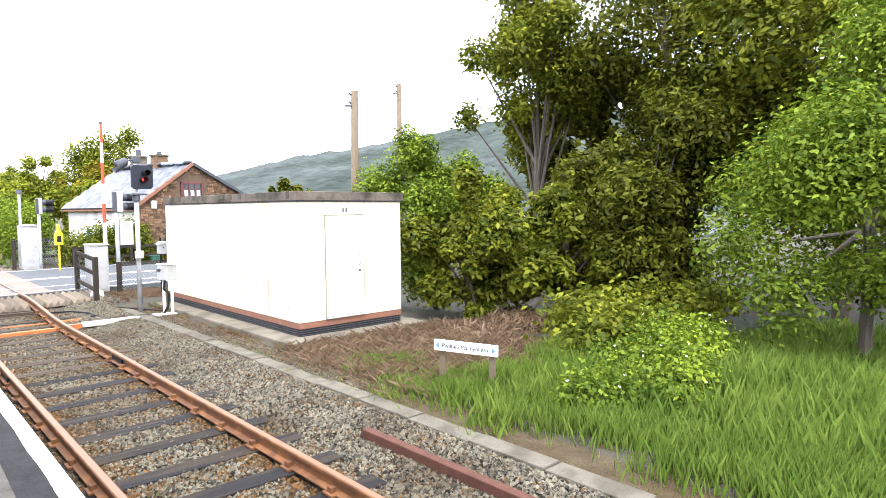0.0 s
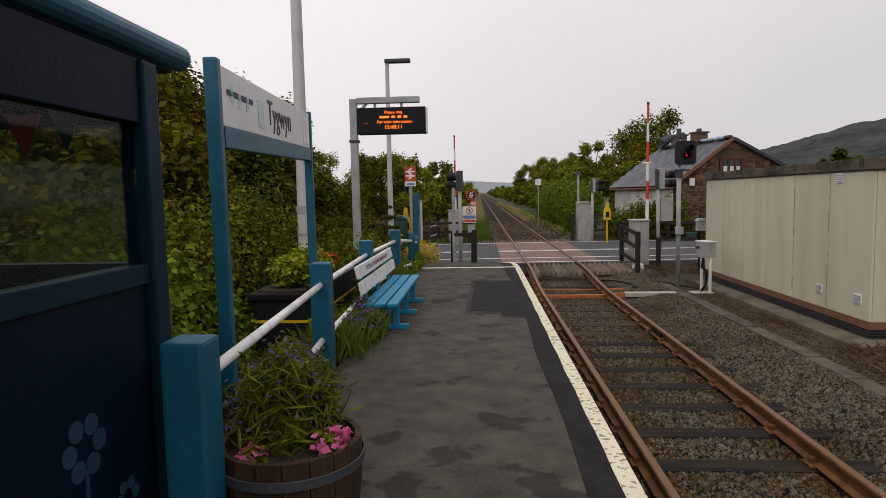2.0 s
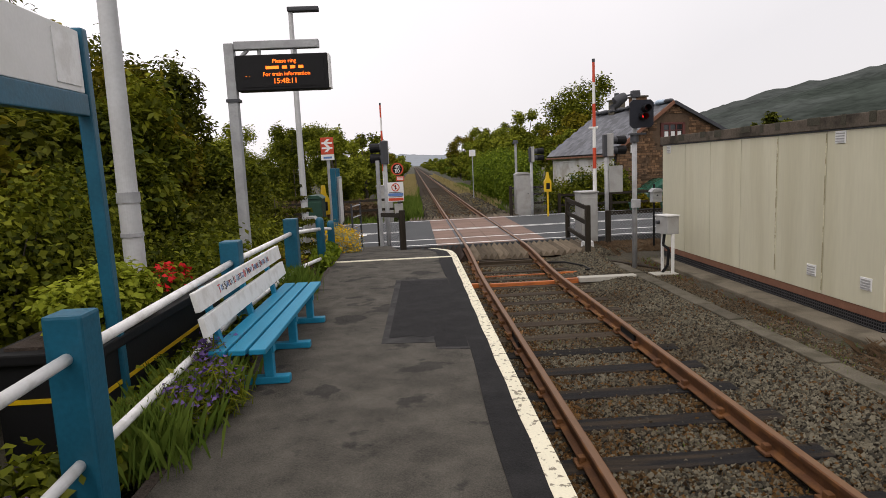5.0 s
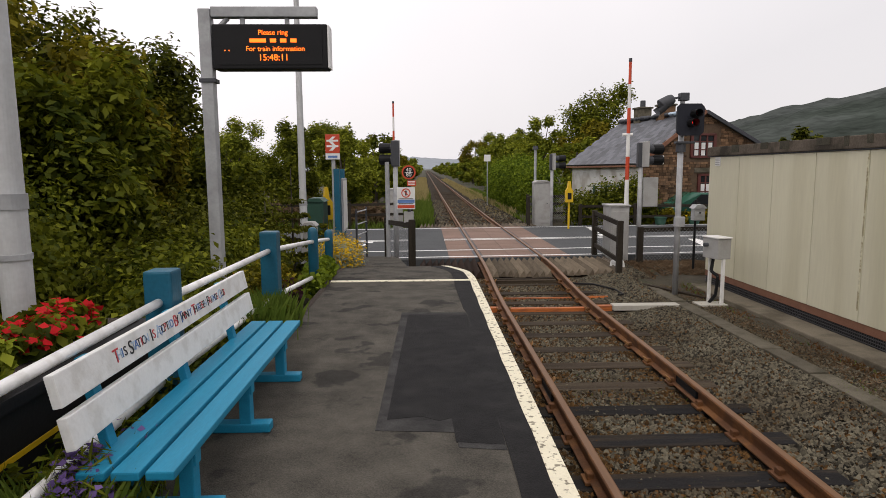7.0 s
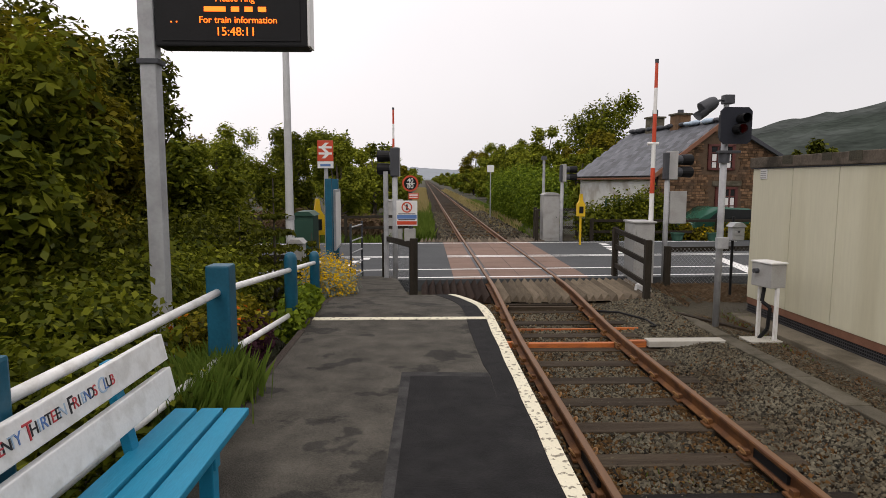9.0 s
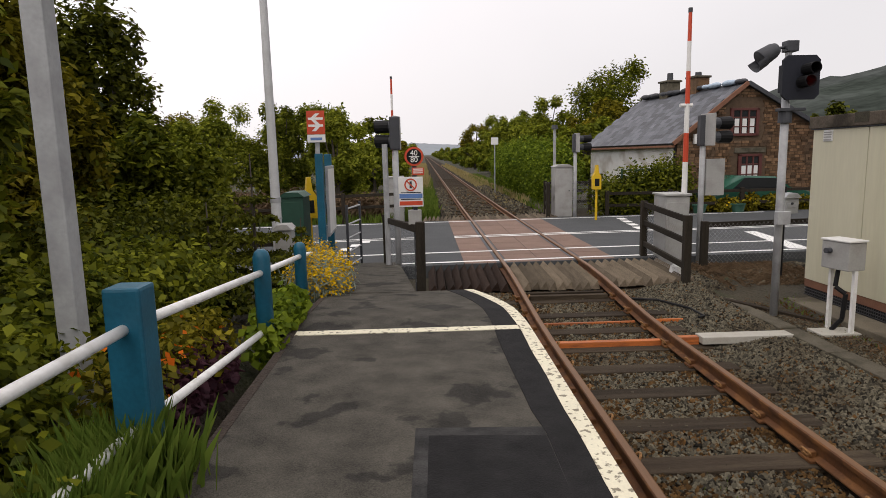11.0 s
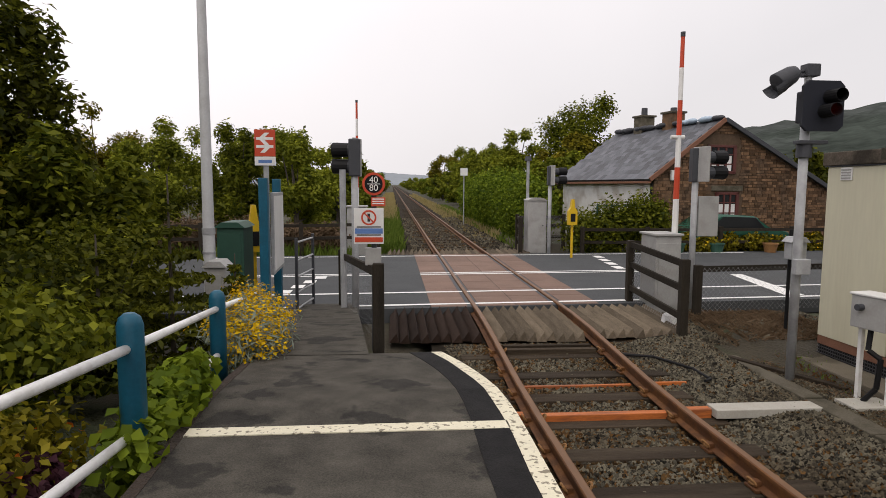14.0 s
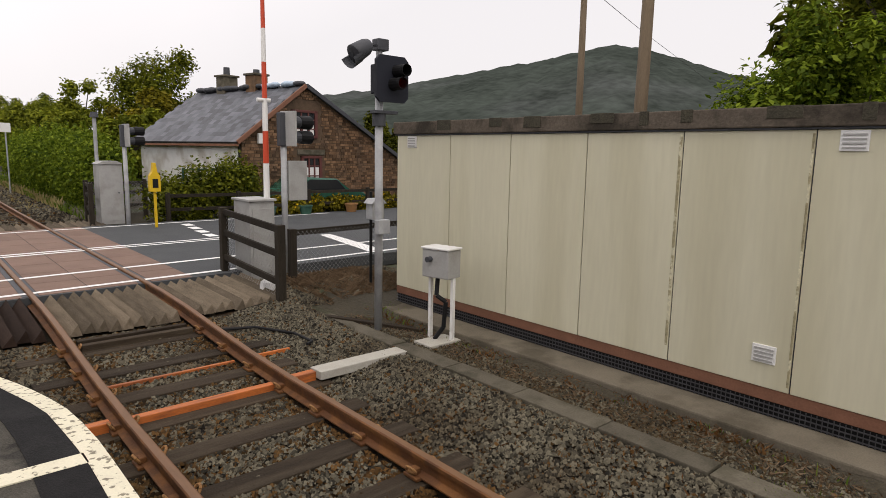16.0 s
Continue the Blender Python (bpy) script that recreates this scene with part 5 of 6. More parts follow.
# guard timbers: ridged boards that stop people leaving the crossing
def build_guard(xa, xb, y0, y1, n, material, label):
    g = thing("trespass_guard", (0, 0, 0), label, "guard boards", group="ridged guards at the crossing")
    w = (xb - xa) / n
    rr = random.Random(int(xa * 100))
    for k in range(n):
        x = xa + k * w
        ya, yb = y0 + rr.uniform(-0.05, 0.05), y1
        za, zb = float(ground_z(0, ya)) - 0.17, float(ground_z(0, yb)) - 0.16
        own = bmesh.new()
        h, dx = 0.14 + rr.uniform(-0.012, 0.012), rr.uniform(-0.01, 0.01)
        a = [own.verts.new(p) for p in ((x + dx, ya, za), (x + w * 0.99 + dx, ya, za), (x + w * 0.72 + dx, ya, za + h))]
        b = [own.verts.new(p) for p in ((x, yb, zb), (x + w * 0.99, yb, zb), (x + w * 0.72, yb, zb + h))]
        own.faces.new(a)
        own.faces.new(b[::-1])
        for i in range(3):
            own.faces.new((a[i], b[i], b[(i + 1) % 3], a[(i + 1) % 3]))
        part("ridge_board", own, material, g)


build_guard(-2.2, -0.86, 16.95, 18.7, 9, M_TIMBERDK, "dark ridged timber guard boards beside the rail")
build_guard(-0.64, 0.64, 16.95, 18.7, 9, M_TIMBER, "weathered ridged timber guard boards between the rails")
build_guard(0.86, 2.3, 17.05, 18.75, 10, M_TIMBER, "weathered ridged timber guard boards beside the rail")
build_guard(-2.3, -0.9, 27.3, 28.6, 10, M_TIMBER, "ridged guard boards beyond the road")
build_guard(-0.6, 0.6, 27.3, 28.6, 9, M_TIMBER, "ridged guard boards between the rails beyond the road")
build_guard(0.92, 2.2, 27.3, 28.6, 9, M_TIMBER, "ridged guard boards beyond the road")


def build_phone(m, label):
    p = thing("yellow_phone_point", m, label, "telephone point", group="yellow crossing telephones")
    part("post", box(-0.03, 0.03, -0.03, 0.03, -0.3, 1.1), M_YELLOW, p)
    part("case", extrude_poly([(-0.13, 1.05), (0.13, 1.05), (0.13, 1.45), (0.06, 1.56), (0.03, 1.8), (-0.03, 1.8), (-0.06, 1.56), (-0.13, 1.45)], "y", -0.09, 0.09), M_YELLOW, p, "yellow hooded case")
    part("dark_panel", box(-0.07, 0.07, -0.096, -0.091, 1.15, 1.38), M_BLACK, p)


build_phone(Matrix.Translation((3.08, 26.0, 0.05)), "yellow crossing telephone on a yellow post")
build_phone(pose(-4.36, 18.4, 0.09, 0, 0, 20), "yellow crossing telephone beside the road")


def cabinet(name, x0, x1, y0, y1, z0, z1, material, label, slope=0.0):
    c = thing(name, ((x0 + x1) / 2, (y0 + y1) / 2, z0), label, "cabinet")
    w, d, h = (x1 - x0) / 2, (y1 - y0) / 2, z1 - z0
    body = part("body", box(-w, w, -d, d, 0, h - 0.08, 0.012), material, c)
    part("lid", extrude_poly([(-w - 0.03, h - 0.078), (w + 0.03, h - 0.078), (w * 0.6, h), (-w * 0.6, h)], "y", -d - 0.03, d + 0.03), material, c)
    part("door", box(-w + 0.04, w - 0.04, -d - 0.012, -d, 0.1, h - 0.16, 0.005), material, c)
    part("lock", rod((w - 0.12, -d - 0.012, h * 0.5), (w - 0.12, -d - 0.03, h * 0.5), 0.02), M_GREYDK, c)


cabinet("green_cabinet", -4.61, -4.24, 17.2, 17.8, 0.15, 1.68, M_GREENBOX, "dark green metal roadside cabinet")
cabinet("grey_meter_box", -4.5, -4.25, 16.2, 16.5, 0.2, 1.25, M_GREYBOX, "small grey metal box beside the lamp post")
cabinet("silver_cabinet", 2.15, 2.75, 27.7, 28.3, 0.1, 1.85, M_GREYBOX, "pale silver equipment cabinet beyond the crossing")
cabinet("small_grey_box", 3.57, 3.8, 16.72, 16.9, 1.17, 1.5, M_STEEL, "small grey box on a black post")
solo("thin_post", rod((3.68, 16.92, -0.25), (3.68, 16.92, 1.6), 0.025), M_BLACK, "thin black steel post beside the shed", "post")


def pole(x, y, h, lean, label):
    p = thing("utility_pole", pose(x, y, -0.6, 0, lean, 0), label, "pole", group="wooden utility poles")
    part("shaft", rod((0, 0, 0), (0, 0, h), 0.15, 0.11, seg=14), M_POLE, p, smooth=True)
    part("cross_arm", rod((-0.35, 0, h - 0.5), (0.05, 0, h - 0.45), 0.03), M_GREYDK, p)
    for dz in (0.15, 0.4):
        part("insulator", rod((-0.14, 0, h - dz), (-0.2, 0, h - dz + 0.05), 0.03), M_GREYDK, p)
    return p


pole(9.05, 15.5, 6.6, 0.8, "brown wooden pole behind the shed")
pole(16.8, 22.7, 8.9, -0.3, "tall wooden pole with wires")
solo("overhead_wire", tube([(16.8, 22.7, 8.2), (26, 26, 8.3), (60, 38, 9.0)], 0.012, 6), M_BLACK, "thin black overhead wires", "wire")


def build_dir_sign():
    d = thing("direction_sign", pose(3.5, 5.65, -0.1, 0, 0, -72), "small white direction sign on two short timber posts", "sign")
    for x in (0.1, 0.85):
        part("post", box(x - 0.04, x + 0.04, 0.02, 0.08, -0.1, 0.6, 0.006), M_POLE, d)
    bd = part("board", box(0, 0.95, -0.02, 0.018, 0.48, 0.63, 0.005), M_SIGN, d)
    f = Matrix.Rotation(radians(90), 4, "X")
    words("Pwllheli Machynlleth", 0.085, Matrix.Translation((0.475, -0.022, 0.555)) @ f, M_BLACKTXT, bd)
    for x, s in ((0.03, 1), (0.92, -1)):
        part("arrow", extrude_poly([(x, 0.555), (x + 0.05 * s, 0.6), (x + 0.05 * s, 0.51)], "y", -0.024, -0.0205), M_BLUETXT, bd, "dark blue arrow head")


build_dir_sign()


def build_car():
    c = thing("parked_car", pose(9.4, 28.75, -0.05, 0, 0, 10), "dark green parked car behind the garden fence", "car")
    prof = [(-1.9, 0.3), (1.9, 0.3), (1.95, 0.65), (1.7, 0.82), (0.95, 0.88), (0.45, 1.32), (-0.9, 1.38), (-1.6, 0.95), (-1.95, 0.85)]
    bm = extrude_poly(prof, "y", -0.78, 0.78)
    bmesh.ops.bevel(bm, geom=list(bm.edges), offset=0.06, segments=3, affect="EDGES")
    part("body", bm, M_CAR, c, smooth=True)
    part("window", extrude_poly([(-1.3, 0.95), (0.8, 0.92), (0.4, 1.27), (-0.85, 1.31)], "y", -0.79, 0.79), M_PANEDARK, c, "dark car windows")
    for x in (-1.2, 1.2):
        for y in (-0.72, 0.72):
            w = part("wheel", rod((x, y - 0.09, 0.3), (x, y + 0.09, 0.3), 0.3, seg=20), M_BLACK, c)
            part("rim", rod((x, y - 0.1, 0.3), (x, y + 0.1, 0.3), 0.18, seg=16), M_STEEL, w)


build_car()


def build_wicket():
    g = thing("wicket_gate", pose(-3.62, 17.9, 0.15, 0, 0, 82), "narrow grey metal wicket gate standing open by the notice board", "gate")
    for x in (0, 0.95):
        part("stile", box(x - 0.025, x + 0.025, -0.02, 0.02, -0.1, 1.25, 0.005), M_GREYDK, g)
    for z in (0.15, 0.4, 0.65, 0.9, 1.18):
        part("bar", rod((0, 0, z), (0.95, 0, z), 0.016), M_STEEL, g)


build_wicket()


def build_trellis():
    t = thing("garden_trellis", pose(4.6, 28.3, 0.1, 0, 0, 8), "dark green trellis frames in the cottage garden", "trellis")
    for k in range(5):
        part("upright", box(k * 0.5 - 0.025, k * 0.5 + 0.025, -0.02, 0.02, -0.1, 1.55, 0.004), M_GREENBOX, t)
    for z in (0.5, 1.0, 1.5):
        part("bar", box(0, 2.0, -0.015, 0.015, z - 0.02, z + 0.02), M_GREENBOX, t)


build_trellis()


def build_flower_pot(x, y, material, label):
    p = thing("plant_tub", (x, y, 0.1), label, "tub", "tubs along the garden fence")
    part("tub", lathe([(0.16, 0), (0.22, 0.3), (0.24, 0.3), (0.24, 0.34), (0.2, 0.34), (0.19, 0.28), (0.001, 0.28)], 16), material, p)
    part("soil", lathe([(0.19, 0.28), (0.1, 0.31), (0.001, 0.32)], 12), M_SOIL, p)


for x, mm, lb_ in ((8.2, M_GREENBOX, "green tub by the garden fence"), (10.0, M_CLIP, "terracotta tub by the garden fence"), (6.9, M_GREENBOX, "green tub by the garden fence")):
    build_flower_pot(x, 27.25, mm, lb_)
solo("white_rubbish_bag", lathe([(0.1, 0), (0.17, 0.08), (0.15, 0.2), (0.05, 0.26), (0.02, 0.3)], 9), M_SIGN, "crumpled white plastic bag beside the cabinet", "bag", m=pose(2.25, 17.6, 0.0))

# ---- plants ----
def leaf_cloud(clumps, n, size, seed, long=1.6, up=0.5, shell=0.45, droop=0.0):
    """Leaves as small folded quads, spread through clumps given as (x, y, z, rx, ry, rz)."""
    r = np.random.RandomState(seed)
    c = np.array(clumps, float)
    vol = (c[:, 3] * c[:, 4] * c[:, 5]) ** 0.75
    pick = r.choice(len(c), n, p=vol / vol.sum())
    d = r.normal(size=(n, 3))
    d /= np.linalg.norm(d, axis=1)[:, None]
    rad = r.rand(n) ** shell * (1 + 0.16 * r.normal(size=n)) * np.where(r.rand(n) < 0.03, 1.15, 1.0)
    p = c[pick, :3] + d * rad[:, None] * c[pick, 3:6]
    nrm = d * 0.6 + r.normal(size=(n, 3)) * 0.6 + np.array([0, 0, up])
    nrm /= np.linalg.norm(nrm, axis=1)[:, None]
    t = np.cross(nrm, r.normal(size=(n, 3)) + np.array([0, 0, -droop]))
    t /= np.linalg.norm(t, axis=1)[:, None] + 1e-9
    b = np.cross(nrm, t)
    s = size * (0.6 + 0.8 * r.rand(n))[:, None]
    fold = nrm * s * 0.18
    v = np.stack([p - t * s * long / 2, p + b * s / 2 + fold, p + t * s * long / 2, p - b * s / 2 + fold], 1).reshape(-1, 3)
    f = np.arange(4 * n).reshape(-1, 4)
    return v, f


def crown_clumps(x, y, z, rx, ry, rz, k, seed, cr=0.27):
    """Clumps over an uneven crown, with hollows between them."""
    r = np.random.RandomState(seed)
    out = []
    for i in range(k):
        d = r.normal(size=3)
        d /= np.linalg.norm(d)
        q = 0.3 + 0.68 * r.rand() ** 0.7
        s = cr * (0.55 + 0.8 * r.rand())
        out.append((x + d[0] * rx * q, y + d[1] * ry * q, z + d[2] * rz * q, rx * s, ry * s, rz * s * 0.8))
    return out


def limb(bm, a, b, r0, r1):
    rod(a, b, r0, r1, seg=7, bm=bm, caps=False)


def tree(x, y, zb, h, r, leaves, size, material, seed, label, trunk=0.12, low=0.25, name="tree", k=26, category="tree", group=""):
    """A tapered trunk with limbs and a crown of many leaves in uneven clumps."""
    t = thing(name, (x, y, zb), label, category, group)
    rr = random.Random(seed)
    cz, rz = h * (1 + low) / 2, h * (1 - low) / 2
    clumps = crown_clumps(0, 0, cz, r, r, rz, k, seed)
    bm = bmesh.new()
    top = Vector((rr.uniform(-0.2, 0.2), rr.uniform(-0.2, 0.2), h * 0.75))
    limb(bm, (0, 0, -0.4), (top.x * 0.4, top.y * 0.4, h * 0.4), trunk, trunk * 0.7)
    limb(bm, (top.x * 0.4, top.y * 0.4, h * 0.4), top, trunk * 0.7, trunk * 0.25)
    for c in clumps[: min(14, k)]:
        s = rr.uniform(0.25, 0.6)
        limb(bm, (top.x * s, top.y * s, h * 0.75 * s), (c[0], c[1], c[2]), trunk * 0.4, trunk * 0.08)
    part("trunk", bm, M_BARK, t)
    v, f = leaf_cloud(clumps, leaves, size, seed, up=0.8, long=2.0)
    ob = new("crown", mesh_np("crown", v, f, material))
    ob.parent = t
    return t


def bush(name, clumps, leaves, size, material, seed, label, category="bush", long=1.6, flowers=None, twigs=True, up=0.5):
    x, y = np.mean([c[0] for c in clumps]), np.mean([c[1] for c in clumps])
    z = min(c[2] - c[5] for c in clumps)
    t = thing(name, (x, y, z), label, category)
    loc = [(c[0] - x, c[1] - y, c[2] - z, c[3], c[4], c[5]) for c in clumps]
    if twigs:
        bm = bmesh.new()
        for c in loc:
            for j in range(3):
                a = j * 2.1 + c[0]
                limb(bm, (c[0] * 0.7 + 0.03 * j, c[1] * 0.7, -0.05), (c[0] + c[3] * 0.4 * math.cos(a), c[1] + c[4] * 0.4 * math.sin(a), c[2] + c[5] * 0.4), 0.014, 0.005)
        part("stem", bm, M_BARK, t)
    v, f = leaf_cloud(loc, leaves, size, seed, long, up)
    ob = new("foliage", mesh_np("foliage", v, f, material))
    ob.parent = t
    if flowers:
        n, fs, fm, fl = flowers
        v, f = leaf_cloud([(c[0], c[1], c[2] + c[5] * 0.35, c[3] * 0.95, c[4] * 0.95, c[5] * 0.75) for c in loc], n, fs, seed + 1, 1.1, 1.0, 0.15)
        ob = new("blossom", mesh_np("blossom", v, f, fm))
        ob.parent = t
        ob["label"] = fl
    return t


def row(x0, y0, x1, y1, n, z, r, rz, seed, jit=0.3):
    rr = random.Random(seed)
    return [(x0 + (x1 - x0) * (k + 0.5) / n + rr.uniform(-jit, jit), y0 + (y1 - y0) * (k + 0.5) / n + rr.uniform(-jit, jit), z + rr.uniform(-0.3, 0.3) * rz, r * rr.uniform(0.7, 1.2), r * rr.uniform(0.7, 1.2), rz * rr.uniform(0.7, 1.15)) for k in range(n)]


def blades(name, n, area, h, material, seed, label, zf, width=0.012, lean=0.35, patches=0):
    """Grass as thin bent blades over an area x0, x1, y0, y1."""
    r = np.random.RandomState(seed)
    x0, x1, y0, y1 = area
    if patches:
        pc = np.stack([r.uniform(x0, x1, patches), r.uniform(y0, y1, patches)], 1)
        w = r.randint(0, patches, n)
        xy = pc[w] + r.normal(0, min(0.22, 0.35 * (x1 - x0 + 0.1)), (n, 2))
    else:
        xy = np.stack([r.uniform(x0, x1, n), r.uniform(y0, y1, n)], 1)
    z = zf(xy[:, 0], xy[:, 1])
    hh = h * (0.5 + 0.7 * r.rand(n))
    a = r.rand(n) * 6.283
    dx, dy = np.cos(a), np.sin(a)
    ln = lean * hh * (0.3 + r.rand(n))
    b = r.rand(n) * 6.283
    p = np.stack([xy[:, 0], xy[:, 1], z - 0.02], 1)
    side = np.stack([dx, dy, 0 * dx], 1) * width * (0.7 + 0.6 * r.rand(n))[:, None]
    off = np.stack([np.cos(b), np.sin(b), 0 * b], 1) * ln[:, None]
    up = np.array([0, 0, 1.0]) * hh[:, None]
    v = np.stack([p - side, p + side, p + side * 0.7 + off * 0.35 + up * 0.6, p + off + up], 1).reshape(-1, 3)
    f = np.arange(4 * n).reshape(-1, 4)
    ob = new(name, mesh_np(name, v, f, material))
    return tagged(ob, label, "grass", kind="stuff")


def bank_z(x, y):
    return terrain(np.asarray(x, float), np.asarray(y, float))


# thicket behind the platform
THICKET = [(-6.6, 7.4, 3.7, 1.3), (-7.8, 9.4, 4.4, 1.5), (-6.6, 11.6, 3.6, 1.3), (-8.6, 12.2, 5.0, 1.7), (-7.5, 14.4, 4.25, 1.3), (-9.2, 15.8, 5.4, 1.6), (-11.6, 17.0, 6.2, 2.0), (-8.4, 5.2, 4.2, 1.6),
           (-6.8, 3.4, 3.1, 1.2), (-10.8, 12.6, 5.0, 1.8), (-6.4, 16.6, 2.8, 1.1), (-13.4, 14.4, 5.8, 2.1), (-7.4, 0.6, 3.1, 1.4), (-8.05, 18.2, 4.9, 1.1), (-15, 18, 7, 2.3), (-12.0, 8.5, 5.0, 2.0)]
for i, (x, y, h, r) in enumerate(THICKET):
    back = x < -11.5 or y < 2
    tree(x, y, 0.1, h, r, 8000 if back else 22000, 0.12 if back else 0.068, (M_LEAFO, M_LEAFD, M_LEAF, M_LEAFO)[i % 4], 100 + i, ("olive-green leafy tree in the thicket", "dark leafy tree in the thicket", "green leafy tree in the thicket", "olive-green leafy tree in the thicket")[i % 4], low=0.02, k=78, group="thicket trees behind the platform")
# trees beyond the road on the far side
for i, (x, y, h, r) in enumerate([(-5.6, 31.5, 4.0, 1.3), (-8, 33, 4.6, 1.6), (-10.8, 31.5, 4.6, 1.7), (-13.5, 33.5, 5.2, 2.0), (-17, 32.5, 5.4, 2.2), (-20.5, 31.5, 5.6, 2.2), (-6.2, 37, 4.4, 1.5), (-24, 33, 6.2, 2.6), (-8.5, 40, 5.4, 2.0), (-28, 31, 6.5, 2.8), (-13, 41, 6, 2.4), (-33, 33, 6, 2.8)]):
    tree(x, y, 0.1, h * 0.98, r, 17000, 0.075, (M_LEAFY, M_LEAF, M_LEAFY, M_LEAFO)[i % 4], 200 + i, "leafy roadside tree across the road", low=0.05, k=26, group="trees across the road")
for i in range(22):
    y = 44 + i * 5 + i * i * 0.35
    tree(-5.2 - 0.5 * (i % 3) - i * 0.04, y, float(ground_z(0, y)) - 0.2, 3.9 + 0.9 * ((i * 7) % 4) / 3, 1.9 + 0.07 * i, 4200, 0.17, (M_LEAFY, M_LEAF, M_LEAFO)[i % 3], 300 + i, "lineside tree beyond the crossing", low=0.0, k=16, group="lineside trees")
# hedge and trees right of the line beyond the crossing
for i in range(7):
    y = 30.2 + i * 2.6
    bush("hedge", row(2.95, y, 3.0, y + 2.6, 8, 1.3 + 0.02 * i, 0.85, 1.3, 400 + i, 0.15), 12000, 0.075, M_LEAFB, 410 + i, "tall dense clipped green hedge beside the line", "hedge", twigs=False)
for i in range(26):
    y = 50 + i * 5 + i * i * 0.4
    # Bright leaf colours on these far trees stand in for distance haze.
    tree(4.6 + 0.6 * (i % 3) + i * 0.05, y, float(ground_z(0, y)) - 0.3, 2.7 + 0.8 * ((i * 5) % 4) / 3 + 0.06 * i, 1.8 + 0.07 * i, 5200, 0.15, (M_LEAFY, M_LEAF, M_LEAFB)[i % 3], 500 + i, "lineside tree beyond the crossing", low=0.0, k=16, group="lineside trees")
for i, (x, y, h, r) in enumerate([(13.2, 60, 10.8, 4.2), (9.6, 66, 7.2, 2.8), (7.4, 78, 6.2, 2.8), (10.5, 52, 5.8, 2.5), (17.5, 58, 7.0, 3.2), (8, 95, 7.2, 3.2), (8.6, 48, 4.4, 2.0), (6.6, 112, 7.6, 3.4), (12, 88, 8, 3.4), (6.4, 58, 4.6, 2.1)]):
    tree(x, y, 0.2, h, r, 13000, 0.15, (M_LEAF, M_LEAFY, M_LEAFY, M_LEAFO)[i % 4], 600 + i, "broad tree in the fields behind the cottage", low=0.08, k=28, trunk=0.25)
for i, (x, y, h, r) in enumerate([(21.6, 43, 5.3, 1.3), (23.6, 44, 5.0, 1.2)]):
    tree(x, y, 0.0, h, r, 5000, 0.16, M_LEAFD, 640 + i, "dark tree behind the cottage", low=0.1, k=18)
# trees and scrub beyond the shed
tree(14.0, 12.2, -0.6, 10.6, 2.6, 34000, 0.08, M_LEAF, 700, "tall dark tree with open crown behind the shed", low=0.38, k=30, trunk=0.16)
tree(16.5, 8.6, -0.6, 12.5, 4.2, 52000, 0.09, M_LEAFD, 701, "tall dense dark green tree", low=0.15, k=54, trunk=0.25)
tree(15.5, 3.8, -0.6, 12.5, 4.2, 52000, 0.09, M_LEAF, 702, "tall dense olive green tree", low=0.12, k=54, trunk=0.25)
tree(10.5, 2.2, -0.5, 6.4, 2.6, 52000, 0.052, M_LEAFB, 703, "bright green willow with drooping leaves", low=0.02, k=34)
tree(12.0, 7.4, -0.6, 5.6, 2.4, 28000, 0.08, M_LEAFD, 704, "dark bushy tree behind the scrub", low=0.0, k=30)
tree(9.2, 11.9, -0.5, 5.0, 1.9, 36000, 0.055, M_LEAFB, 705, "bright green leafy sapling behind the shed", low=0.0, k=28)
tree(8.0, 9.4, -0.4, 3.6, 1.6, 26000, 0.075, M_LEAF, 706, "green leafy bush-like tree beside the shed", low=0.0, k=26)
tree(10.2, 8.2, -0.5, 3.4, 1.8, 16000, 0.09, M_LEAF, 707, "dark leafy shrub beside the shed", low=0.0, k=26)
tree(20, 14, -0.6, 9, 4, 8000, 0.3, M_LEAFD, 708, "dark tree at the field edge", low=0.0, k=28)
tree(21, 0, -0.6, 12, 5, 8000, 0.34, M_LEAFD, 709, "dark tree at the field edge", low=0.0, k=28)
bush("bramble_bush", row(4.3, 3.2, 8.2, 4.4, 18, 0.1, 0.6, 0.48, 720, 0.6), 28000, 0.045, M_LEAFB, 721, "low bright green bramble patch", flowers=(120, 0.035, M_SIGN, "tiny white blossoms"))
bush("nettle_patch", row(6.0, 5.2, 10.5, 5.6, 10, 0.3, 0.9, 0.6, 722, 0.6), 12000, 0.08, M_LEAF, 723, "green nettles and weeds")
bush("dead_bracken_heap", row(5.8, 7.0, 8.6, 8.6, 9, -0.12, 0.6, 0.17, 724, 0.4), 14000, 0.035, M_DEAD, 725, "heap of dead brown bracken stalks", long=8)
blades("tall_grass", 24000, (2.95, 6.5, 0.5, 5.4), 0.28, M_GRASS, 730, "tall green grass beside the yard", bank_z, 0.005, patches=70)
blades("tall_grass", 26000, (4.0, 14.0, -4, 4.5), 0.42, M_GRASS, 731, "tall green grass in the field", bank_z, 0.007)
blades("dry_grass_litter", 6000, (2.7, 6.8, 5.0, 9.0), 0.16, M_DEAD, 732, "dry brown grass litter", bank_z, 0.008, lean=1.5)
blades("verge_grass", 16000, (-4.6, -1.75, 29.2, 60), 0.5, M_GRASS, 733, "green verge grass beside the line", bank_z, 0.02)
blades("verge_straw", 16000, (-3.4, -1.9, 44, 140), 0.6, M_STRAW, 734, "dry straw-coloured verge grass", bank_z, 0.05)
blades("verge_straw", 14000, (1.45, 2.3, 34, 140), 0.4, M_STRAW, 735, "dry straw-coloured verge grass", bank_z, 0.05)
